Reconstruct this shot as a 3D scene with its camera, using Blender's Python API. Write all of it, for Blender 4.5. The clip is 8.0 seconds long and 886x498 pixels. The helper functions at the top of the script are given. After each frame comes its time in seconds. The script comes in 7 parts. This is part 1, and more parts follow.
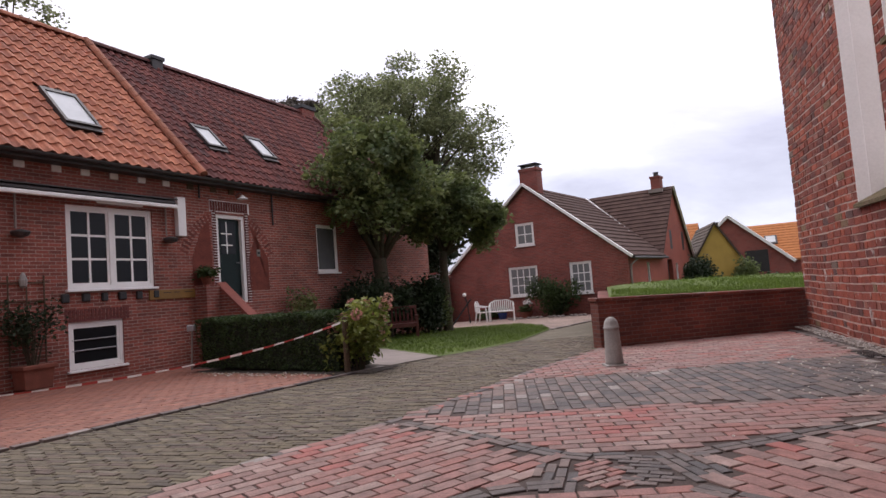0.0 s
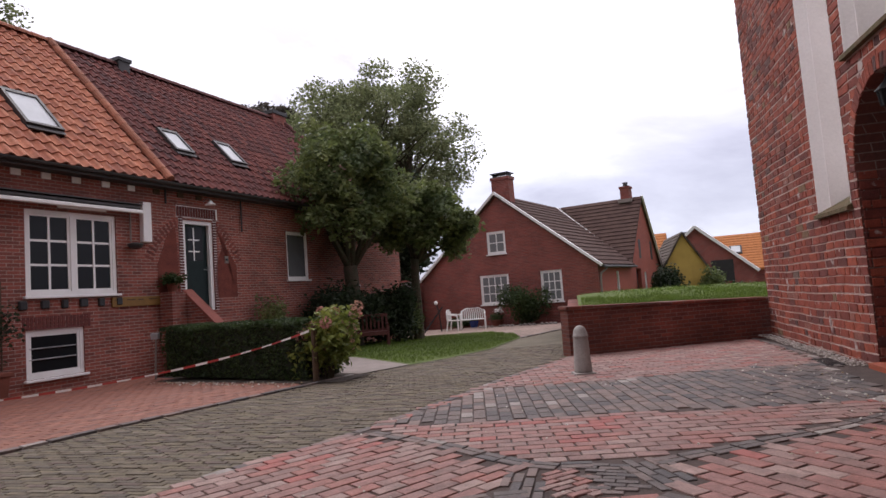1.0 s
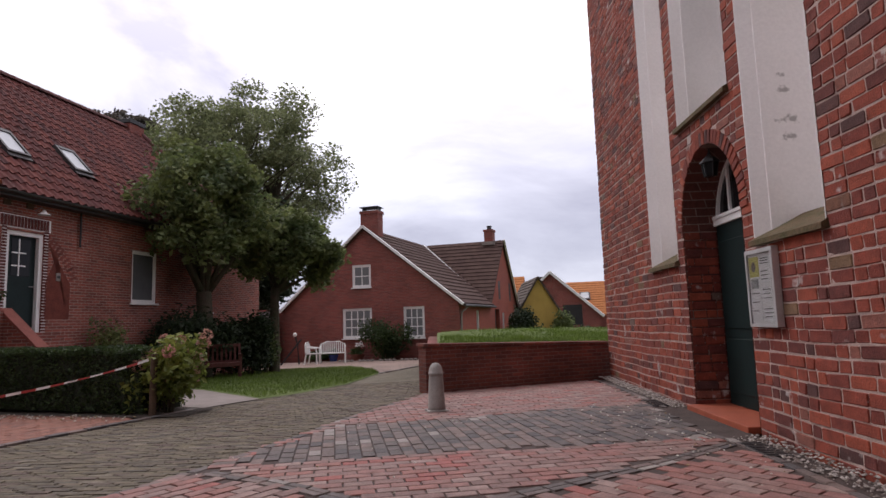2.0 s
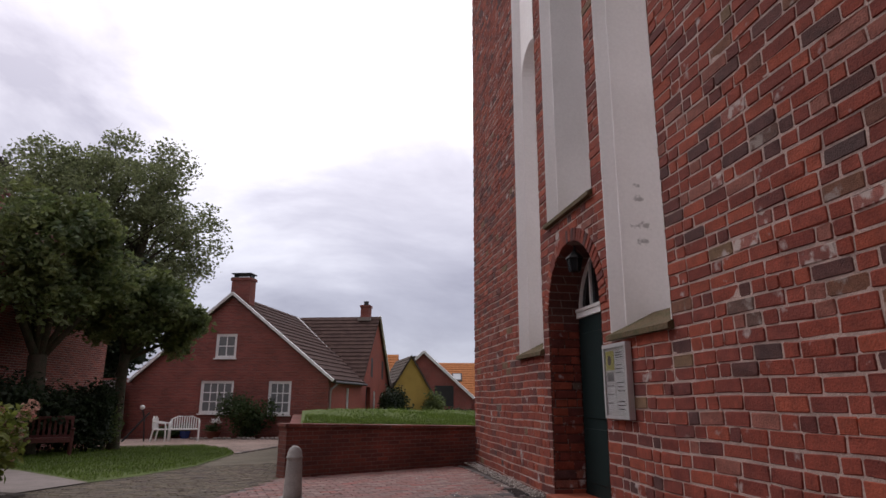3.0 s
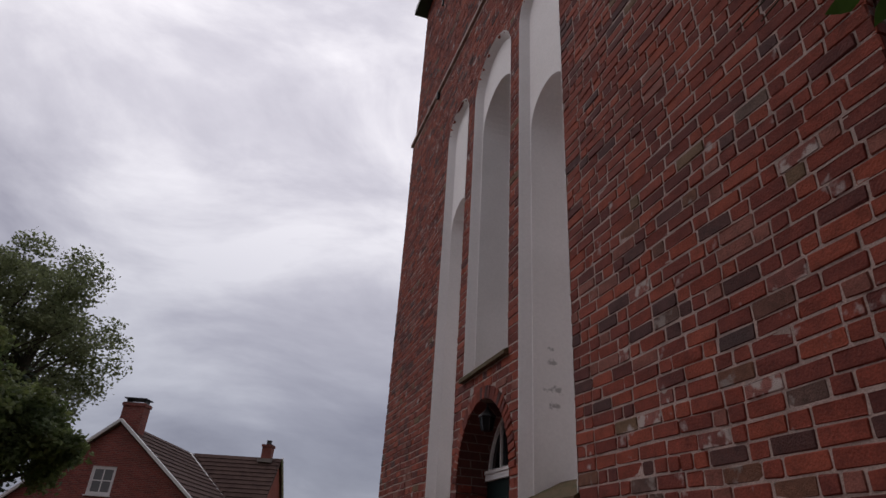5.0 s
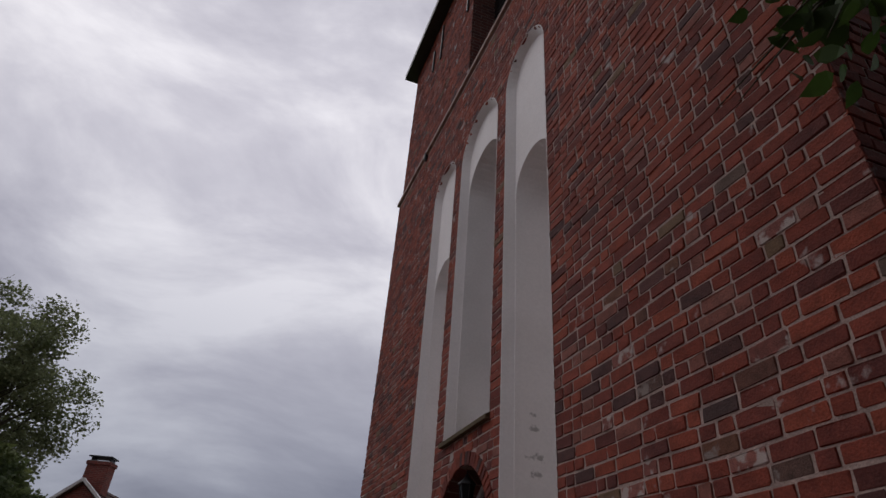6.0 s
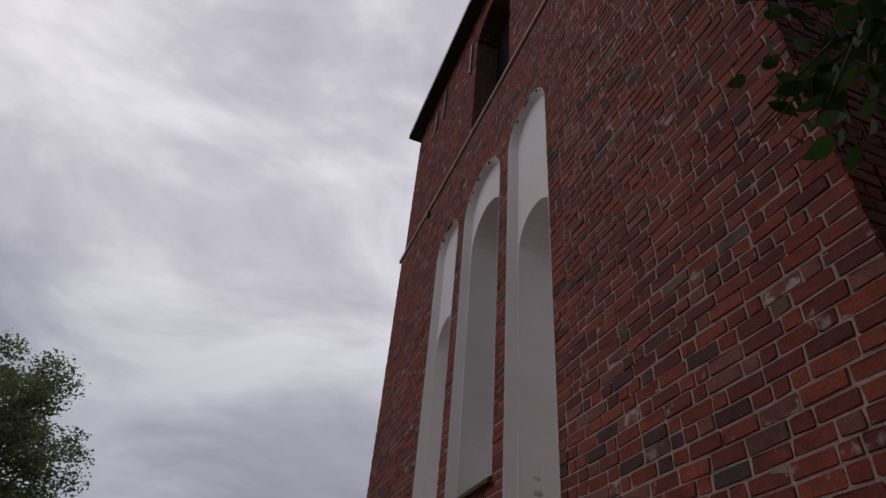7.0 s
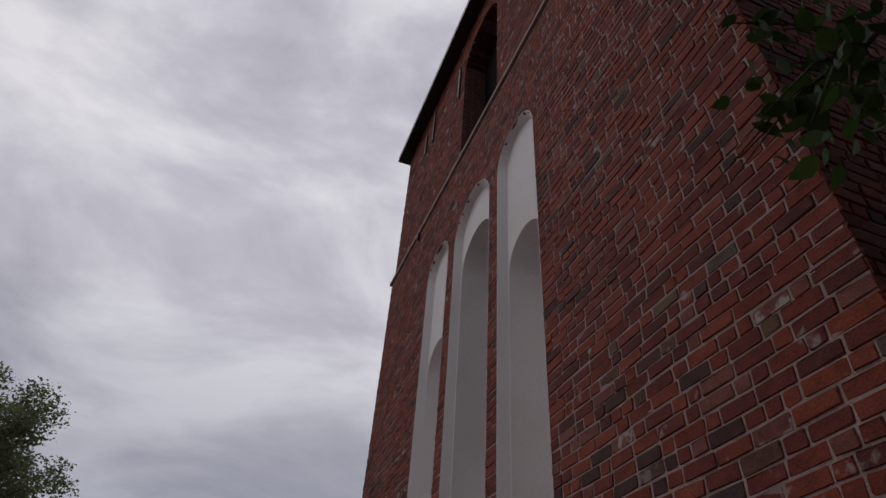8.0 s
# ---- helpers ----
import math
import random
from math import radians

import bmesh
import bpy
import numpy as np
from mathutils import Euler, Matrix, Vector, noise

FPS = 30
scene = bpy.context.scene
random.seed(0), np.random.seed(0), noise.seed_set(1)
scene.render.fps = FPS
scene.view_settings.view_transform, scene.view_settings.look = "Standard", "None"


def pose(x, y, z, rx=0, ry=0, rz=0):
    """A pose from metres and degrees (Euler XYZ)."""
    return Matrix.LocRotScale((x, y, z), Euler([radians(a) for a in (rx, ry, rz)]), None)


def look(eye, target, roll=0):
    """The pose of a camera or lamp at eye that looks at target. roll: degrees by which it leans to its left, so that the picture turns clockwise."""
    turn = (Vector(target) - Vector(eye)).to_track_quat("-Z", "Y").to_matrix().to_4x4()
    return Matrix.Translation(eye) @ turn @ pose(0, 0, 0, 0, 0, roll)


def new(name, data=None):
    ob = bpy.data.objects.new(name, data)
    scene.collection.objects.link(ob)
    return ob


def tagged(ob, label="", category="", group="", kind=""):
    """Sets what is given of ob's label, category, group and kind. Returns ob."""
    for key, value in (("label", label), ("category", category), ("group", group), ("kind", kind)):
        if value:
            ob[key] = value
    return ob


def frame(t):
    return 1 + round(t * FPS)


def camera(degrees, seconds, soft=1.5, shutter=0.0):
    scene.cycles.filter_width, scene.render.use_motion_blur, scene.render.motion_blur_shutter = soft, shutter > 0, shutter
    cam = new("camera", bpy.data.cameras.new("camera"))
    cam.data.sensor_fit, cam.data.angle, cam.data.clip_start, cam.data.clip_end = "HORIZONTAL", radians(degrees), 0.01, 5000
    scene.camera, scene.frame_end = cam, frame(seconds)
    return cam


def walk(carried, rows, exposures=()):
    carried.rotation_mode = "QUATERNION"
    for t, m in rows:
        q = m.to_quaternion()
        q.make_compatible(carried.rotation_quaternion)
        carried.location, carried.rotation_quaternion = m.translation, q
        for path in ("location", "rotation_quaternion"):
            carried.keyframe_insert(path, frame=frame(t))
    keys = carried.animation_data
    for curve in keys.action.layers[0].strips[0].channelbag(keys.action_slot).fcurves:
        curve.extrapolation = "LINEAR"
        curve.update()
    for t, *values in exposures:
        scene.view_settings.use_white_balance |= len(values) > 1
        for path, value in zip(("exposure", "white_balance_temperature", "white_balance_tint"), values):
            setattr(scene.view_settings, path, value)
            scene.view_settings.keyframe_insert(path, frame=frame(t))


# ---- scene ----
cam = camera(71.92, 8.0)
PATH = [
    (0.0, pose(-0.014, -0.004, 1.154, 93.74, 4.43, 0.35)),
    (0.5, pose(-0.009, 0.000, 1.161, 93.89, 4.40, -0.11)),
    (1.0, pose(0.010, 0.021, 1.155, 94.28, 4.24, -2.27)),
    (1.5, pose(0.032, 0.024, 1.152, 94.82, 3.80, -6.41)),
    (2.0, pose(0.064, 0.010, 1.159, 96.81, 1.78, -14.97)),
    (3.5, pose(0.143, 0.022, 1.234, 107.02, -0.88, -29.54)),
    (4.0, pose(0.163, 0.008, 1.257, 109.65, -1.81, -31.47)),
    (4.5, pose(0.168, -0.007, 1.263, 113.13, -3.12, -33.62)),
    (5.0, pose(0.173, -0.019, 1.280, 117.30, -3.38, -35.31)),
    (6.5, pose(0.165, -0.013, 1.303, 125.48, -4.41, -37.65)),
    (7.0, pose(0.161, -0.005, 1.311, 128.26, -4.42, -37.58)),
    (7.5, pose(0.164, -0.004, 1.314, 130.02, -3.79, -38.07)),
    (8.0, pose(0.166, -0.001, 1.317, 130.36, -3.41, -37.91)),
]
walk(cam, PATH, [(0.0, 1.28, 6650, 16), (1.0, 1.20, 6650, 16), (2.0, 0.98, 6650, 16), (3.5, 0.38, 6600, 15), (5.0, -0.20, 6500, 14), (6.5, -0.45, 6450, 13), (8.0, -0.62, 6450, 13)])

# ---- world and sun ----
world = bpy.data.worlds.new("overcast_sky")
scene.world = world
world.use_nodes = True
wn, wl = world.node_tree.nodes, world.node_tree.links
wn.clear()


def wnode(kind, **sets):
    n = wn.new(kind)
    for k, v in sets.items():
        n.inputs[k].default_value = v
    return n


SUN_ELEV, SUN_AZ = radians(48), radians(-35)
sky = wn.new("ShaderNodeTexSky")
sky.sky_type, sky.sun_disc = "NISHITA", False
sky.sun_elevation, sky.sun_rotation = SUN_ELEV, SUN_AZ
sky_gain = wn.new("ShaderNodeMix")
sky_gain.data_type, sky_gain.blend_type = "RGBA", "MULTIPLY"
sky_gain.inputs[0].default_value = 1.0
sky_gain.inputs[7].default_value = (0.11, 0.11, 0.11, 1)
wl.new(sky.outputs[0], sky_gain.inputs[6])
coord = wn.new("ShaderNodeTexCoord")
stretch = wn.new("ShaderNodeMapping")
stretch.inputs["Scale"].default_value = (1.0, 1.0, 2.2)
stretch.inputs["Rotation"].default_value = (0.0, 0.35, 0.6)
wl.new(coord.outputs["Generated"], stretch.inputs["Vector"])
big = wnode("ShaderNodeTexNoise", Scale=2.1, Detail=7.0, Roughness=0.56, Distortion=0.35)
wl.new(stretch.outputs[0], big.inputs["Vector"])
cloud = wn.new("ShaderNodeValToRGB")
el = cloud.color_ramp.elements
el[0].position, el[0].color = 0.36, (0.52, 0.51, 0.58, 1)
el[1].position, el[1].color = 0.63, (1.04, 1.03, 1.06, 1)
mid = el.new(0.50)
mid.color = (0.74, 0.73, 0.79, 1)
wl.new(big.outputs[0], cloud.inputs[0])
blend = wn.new("ShaderNodeMix")
blend.data_type = "RGBA"
blend.inputs[0].default_value = 0.93
wl.new(sky_gain.outputs[2], blend.inputs[6])
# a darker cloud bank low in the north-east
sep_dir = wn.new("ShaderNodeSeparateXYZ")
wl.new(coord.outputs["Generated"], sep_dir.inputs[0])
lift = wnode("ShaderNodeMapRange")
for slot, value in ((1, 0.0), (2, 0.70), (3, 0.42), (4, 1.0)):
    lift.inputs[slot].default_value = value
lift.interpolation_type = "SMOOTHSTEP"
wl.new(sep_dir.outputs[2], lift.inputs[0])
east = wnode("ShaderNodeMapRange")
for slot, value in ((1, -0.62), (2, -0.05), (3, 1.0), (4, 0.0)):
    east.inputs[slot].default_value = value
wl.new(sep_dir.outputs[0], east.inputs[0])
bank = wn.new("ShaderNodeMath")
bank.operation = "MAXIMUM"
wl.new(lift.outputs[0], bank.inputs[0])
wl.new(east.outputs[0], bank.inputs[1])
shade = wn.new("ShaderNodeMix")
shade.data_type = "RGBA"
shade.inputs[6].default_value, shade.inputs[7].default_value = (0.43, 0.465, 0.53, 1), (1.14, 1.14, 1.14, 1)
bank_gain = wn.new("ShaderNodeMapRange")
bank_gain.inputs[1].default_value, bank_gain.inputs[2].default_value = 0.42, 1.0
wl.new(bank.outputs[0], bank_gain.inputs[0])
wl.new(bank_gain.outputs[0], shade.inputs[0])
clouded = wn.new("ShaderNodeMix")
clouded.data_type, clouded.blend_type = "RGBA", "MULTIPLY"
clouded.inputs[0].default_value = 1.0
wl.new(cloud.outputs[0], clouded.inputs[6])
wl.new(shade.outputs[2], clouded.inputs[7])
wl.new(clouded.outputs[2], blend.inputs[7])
backing = wnode("ShaderNodeBackground", Strength=0.9)
# the veiled sun brightens the cloud ahead of the walk; the far side of the sky is duller
veil = wn.new("ShaderNodeVectorMath")
veil.operation = "DOT_PRODUCT"
wl.new(coord.outputs["Generated"], veil.inputs[0])
veil.inputs[1].default_value = (math.sin(radians(22)) * math.cos(radians(40)), math.cos(radians(22)) * math.cos(radians(40)), math.sin(radians(40)))
veil_gain = wnode("ShaderNodeMapRange")
for slot, value in ((1, -0.3), (2, 0.99), (3, 0.48), (4, 1.12)):
    veil_gain.inputs[slot].default_value = value
wl.new(veil.outputs["Value"], veil_gain.inputs[0])
veiled = wn.new("ShaderNodeMix")
veiled.data_type, veiled.blend_type = "RGBA", "MULTIPLY"
veiled.inputs[0].default_value = 1.0
wl.new(blend.outputs[2], veiled.inputs[6])
wl.new(veil_gain.outputs[0], veiled.inputs[7])
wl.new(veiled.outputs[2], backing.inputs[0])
wout = wn.new("ShaderNodeOutputWorld")
wl.new(backing.outputs[0], wout.inputs[0])

sun_data = bpy.data.lights.new("sun", "SUN")
sun_data.energy, sun_data.angle, sun_data.color = 0.5, radians(30), (1.0, 0.97, 0.93)
sun = new("sun", sun_data)
sun_dir = Vector((math.sin(SUN_AZ) * math.cos(SUN_ELEV), math.cos(SUN_AZ) * math.cos(SUN_ELEV), math.sin(SUN_ELEV)))
sun.matrix_world = look(sun_dir * 60, (0, 0, 0))

# ---- materials ----
def mat(name, color, rough=0.8, vary=0.25, scale=6.0, fine=60.0, bump=0.15, metal=0.0, tint=None, island=0.0, rand=0.0):
    """Plain surface with two scales of noise in colour and a fine bump; tint: second colour mixed in by large noise;
    island, rand: how far joined or separate pieces differ in brightness."""
    m = bpy.data.materials.new(name)
    m.use_nodes = True
    n, k = m.node_tree.nodes, m.node_tree.links
    b = n["Principled BSDF"]
    b.inputs["Roughness"].default_value, b.inputs["Metallic"].default_value = rough, metal
    tc = n.new("ShaderNodeTexCoord")
    a = n.new("ShaderNodeTexNoise")
    a.inputs["Scale"].default_value, a.inputs["Detail"].default_value = scale, 5
    f = n.new("ShaderNodeTexNoise")
    f.inputs["Scale"].default_value, f.inputs["Detail"].default_value = fine, 3
    for x in (a, f):
        k.new(tc.outputs["Object"], x.inputs["Vector"])
    mix = n.new("ShaderNodeMix")
    mix.data_type = "RGBA"
    c2 = tint or tuple(c * (1 - vary) for c in color)
    mix.inputs[6].default_value, mix.inputs[7].default_value = (*color, 1), (*c2, 1)
    ramp = n.new("ShaderNodeMapRange")
    ramp.inputs[1].default_value, ramp.inputs[2].default_value = 0.35, 0.68
    k.new(a.outputs[0], ramp.inputs[0])
    k.new(ramp.outputs[0], mix.inputs[0])
    hsv = n.new("ShaderNodeHueSaturation")
    k.new(mix.outputs[2], hsv.inputs["Color"])
    val = n.new("ShaderNodeMapRange")
    val.inputs[1].default_value, val.inputs[2].default_value = 0.3, 0.7
    val.inputs[3].default_value, val.inputs[4].default_value = 1 - vary * 0.6, 1 + vary * 0.5
    k.new(f.outputs[0], val.inputs[0])
    last = val.outputs[0]
    for amount, kind, out in ((island, "ShaderNodeNewGeometry", "Random Per Island"), (rand, "ShaderNodeObjectInfo", "Random")):
        if amount:
            r = n.new(kind)
            q = n.new("ShaderNodeMapRange")
            q.inputs[3].default_value, q.inputs[4].default_value = 1 - amount, 1 + amount
            k.new(r.outputs[out], q.inputs[0])
            mul = n.new("ShaderNodeMath")
            mul.operation = "MULTIPLY"
            k.new(last, mul.inputs[0])
            k.new(q.outputs[0], mul.inputs[1])
            last = mul.outputs[0]
    k.new(last, hsv.inputs["Value"])
    k.new(hsv.outputs[0], b.inputs["Base Color"])
    if bump:
        bp = n.new("ShaderNodeBump")
        bp.inputs["Strength"].default_value, bp.inputs["Distance"].default_value = bump, 0.02
        k.new(f.outputs[0], bp.inputs["Height"])
        k.new(bp.outputs[0], b.inputs["Normal"])
    return m


def piece_mat(name, colors, rough=0.85, scale=9.0, bump=0.5, speck=None, separate=False, spread=0.635):
    """Bricks and pavers: each piece takes a colour of the ramp by chance; stains and pits inside it."""
    m = bpy.data.materials.new(name)
    m.use_nodes = True
    n, k = m.node_tree.nodes, m.node_tree.links
    b = n["Principled BSDF"]
    b.inputs["Roughness"].default_value = rough
    tc = n.new("ShaderNodeTexCoord")
    if separate:
        src = n.new("ShaderNodeObjectInfo").outputs["Random"]
    else:
        src = n.new("ShaderNodeNewGeometry").outputs["Random Per Island"]
    ramp = n.new("ShaderNodeValToRGB")
    ramp.color_ramp.interpolation = "CONSTANT"
    e = ramp.color_ramp.elements
    while len(e) < len(colors):
        e.new(0.5)
    at, total = 0.0, sum(w for w, c in colors)
    for q, (w, c) in zip(e, colors):
        q.position, q.color = at, (*c, 1)
        at += w / total
    k.new(src, ramp.inputs[0])
    noise_a = n.new("ShaderNodeTexNoise")
    noise_a.inputs["Scale"].default_value, noise_a.inputs["Detail"].default_value, noise_a.inputs["Roughness"].default_value = scale, 6, 0.65
    k.new(tc.outputs["Object"], noise_a.inputs["Vector"])
    noise_b = n.new("ShaderNodeTexNoise")
    noise_b.inputs["Scale"].default_value, noise_b.inputs["Detail"].default_value = scale * 9, 3
    k.new(tc.outputs["Object"], noise_b.inputs["Vector"])
    r1 = n.new("ShaderNodeMapRange")
    r1.inputs[1].default_value, r1.inputs[2].default_value, r1.inputs[3].default_value, r1.inputs[4].default_value = 0.3, 0.7, 0.66, 1.3
    k.new(noise_a.outputs[0], r1.inputs[0])
    r2 = n.new("ShaderNodeMapRange")
    r2.inputs[1].default_value, r2.inputs[2].default_value, r2.inputs[3].default_value, r2.inputs[4].default_value = 0.3, 0.7, 0.82, 1.18
    k.new(noise_b.outputs[0], r2.inputs[0])
    mul = n.new("ShaderNodeMath")
    mul.operation = "MULTIPLY"
    k.new(r1.outputs[0], mul.inputs[0])
    k.new(r2.outputs[0], mul.inputs[1])
    hsv = n.new("ShaderNodeHueSaturation")
    k.new(ramp.outputs[0], hsv.inputs["Color"])
    k.new(mul.outputs[0], hsv.inputs["Value"])
    out = hsv.outputs[0]
    if speck:
        spot = n.new("ShaderNodeMapRange")
        spot.inputs[1].default_value, spot.inputs[2].default_value = spread, spread + 0.065
        far = n.new("ShaderNodeTexNoise")
        far.inputs["Scale"].default_value, far.inputs["Detail"].default_value = scale * 0.55, 9
        k.new(tc.outputs["Object"], far.inputs["Vector"])
        k.new(far.outputs[0], spot.inputs[0])
        mx = n.new("ShaderNodeMix")
        mx.data_type = "RGBA"
        mx.inputs[7].default_value = (*speck, 1)
        k.new(spot.outputs[0], mx.inputs[0])
        k.new(out, mx.inputs[6])
        out = mx.outputs[2]
    k.new(out, b.inputs["Base Color"])
    bp = n.new("ShaderNodeBump")
    bp.inputs["Strength"].default_value, bp.inputs["Distance"].default_value = bump, 0.012
    k.new(noise_b.outputs[0], bp.inputs["Height"])
    k.new(bp.outputs[0], b.inputs["Normal"])
    return m


def brickwork(name, c1, c2, mortar, length=0.23, course=0.067, joint=0.011, flat=False, stain=0.3):
    """Far brickwork laid in object space: courses along z, or along y where flat."""
    m = bpy.data.materials.new(name)
    m.use_nodes = True
    n, k = m.node_tree.nodes, m.node_tree.links
    b = n["Principled BSDF"]
    b.inputs["Roughness"].default_value = 0.88
    tc = n.new("ShaderNodeTexCoord")
    sep = n.new("ShaderNodeSeparateXYZ")
    k.new(tc.outputs["Object"], sep.inputs[0])
    com = n.new("ShaderNodeCombineXYZ")
    if flat:
        k.new(sep.outputs[0], com.inputs[0])
        k.new(sep.outputs[1], com.inputs[1])
    else:
        add = n.new("ShaderNodeMath")
        k.new(sep.outputs[0], add.inputs[0])
        k.new(sep.outputs[1], add.inputs[1])
        k.new(add.outputs[0], com.inputs[0])
        k.new(sep.outputs[2], com.inputs[1])
    br = n.new("ShaderNodeTexBrick")
    br.inputs["Scale"].default_value = 1.0
    br.inputs["Brick Width"].default_value, br.inputs["Row Height"].default_value = length, course
    br.inputs["Mortar Size"].default_value, br.inputs["Mortar Smooth"].default_value = joint / 2, 0.15
    br.inputs["Bias"].default_value = -0.1
    br.inputs["Color1"].default_value, br.inputs["Color2"].default_value, br.inputs["Mortar"].default_value = (*c1, 1), (*c2, 1), (*mortar, 1)
    k.new(com.outputs[0], br.inputs["Vector"])
    a = n.new("ShaderNodeTexNoise")
    a.inputs["Scale"].default_value, a.inputs["Detail"].default_value = 0.9, 6
    k.new(tc.outputs["Object"], a.inputs["Vector"])
    f = n.new("ShaderNodeTexNoise")
    f.inputs["Scale"].default_value, f.inputs["Detail"].default_value = 25, 4
    k.new(tc.outputs["Object"], f.inputs["Vector"])
    r = n.new("ShaderNodeMapRange")
    r.inputs[1].default_value, r.inputs[2].default_value, r.inputs[3].default_value, r.inputs[4].default_value = 0.3, 0.7, 1 - stain, 1 + stain * 0.7
    k.new(a.outputs[0], r.inputs[0])
    r2 = n.new("ShaderNodeMapRange")
    r2.inputs[1].default_value, r2.inputs[2].default_value, r2.inputs[3].default_value, r2.inputs[4].default_value = 0.3, 0.7, 0.8, 1.2
    k.new(f.outputs[0], r2.inputs[0])
    mul = n.new("ShaderNodeMath")
    mul.operation = "MULTIPLY"
    k.new(r.outputs[0], mul.inputs[0])
    k.new(r2.outputs[0], mul.inputs[1])
    hsv = n.new("ShaderNodeHueSaturation")
    k.new(br.outputs["Color"], hsv.inputs["Color"])
    k.new(mul.outputs[0], hsv.inputs["Value"])
    k.new(hsv.outputs[0], b.inputs["Base Color"])
    bp = n.new("ShaderNodeBump")
    bp.invert = True
    bp.inputs["Strength"].default_value, bp.inputs["Distance"].default_value = 0.6, 0.008
    k.new(br.outputs["Fac"], bp.inputs["Height"])
    k.new(bp.outputs[0], b.inputs["Normal"])
    return m


def glass(name, color=(0.016, 0.017, 0.019), rough=0.12):
    m = mat(name, color, rough, 0.1, 2.0, 8.0, 0.0)
    m.node_tree.nodes["Principled BSDF"].inputs["Specular IOR Level"].default_value = 0.16
    return m


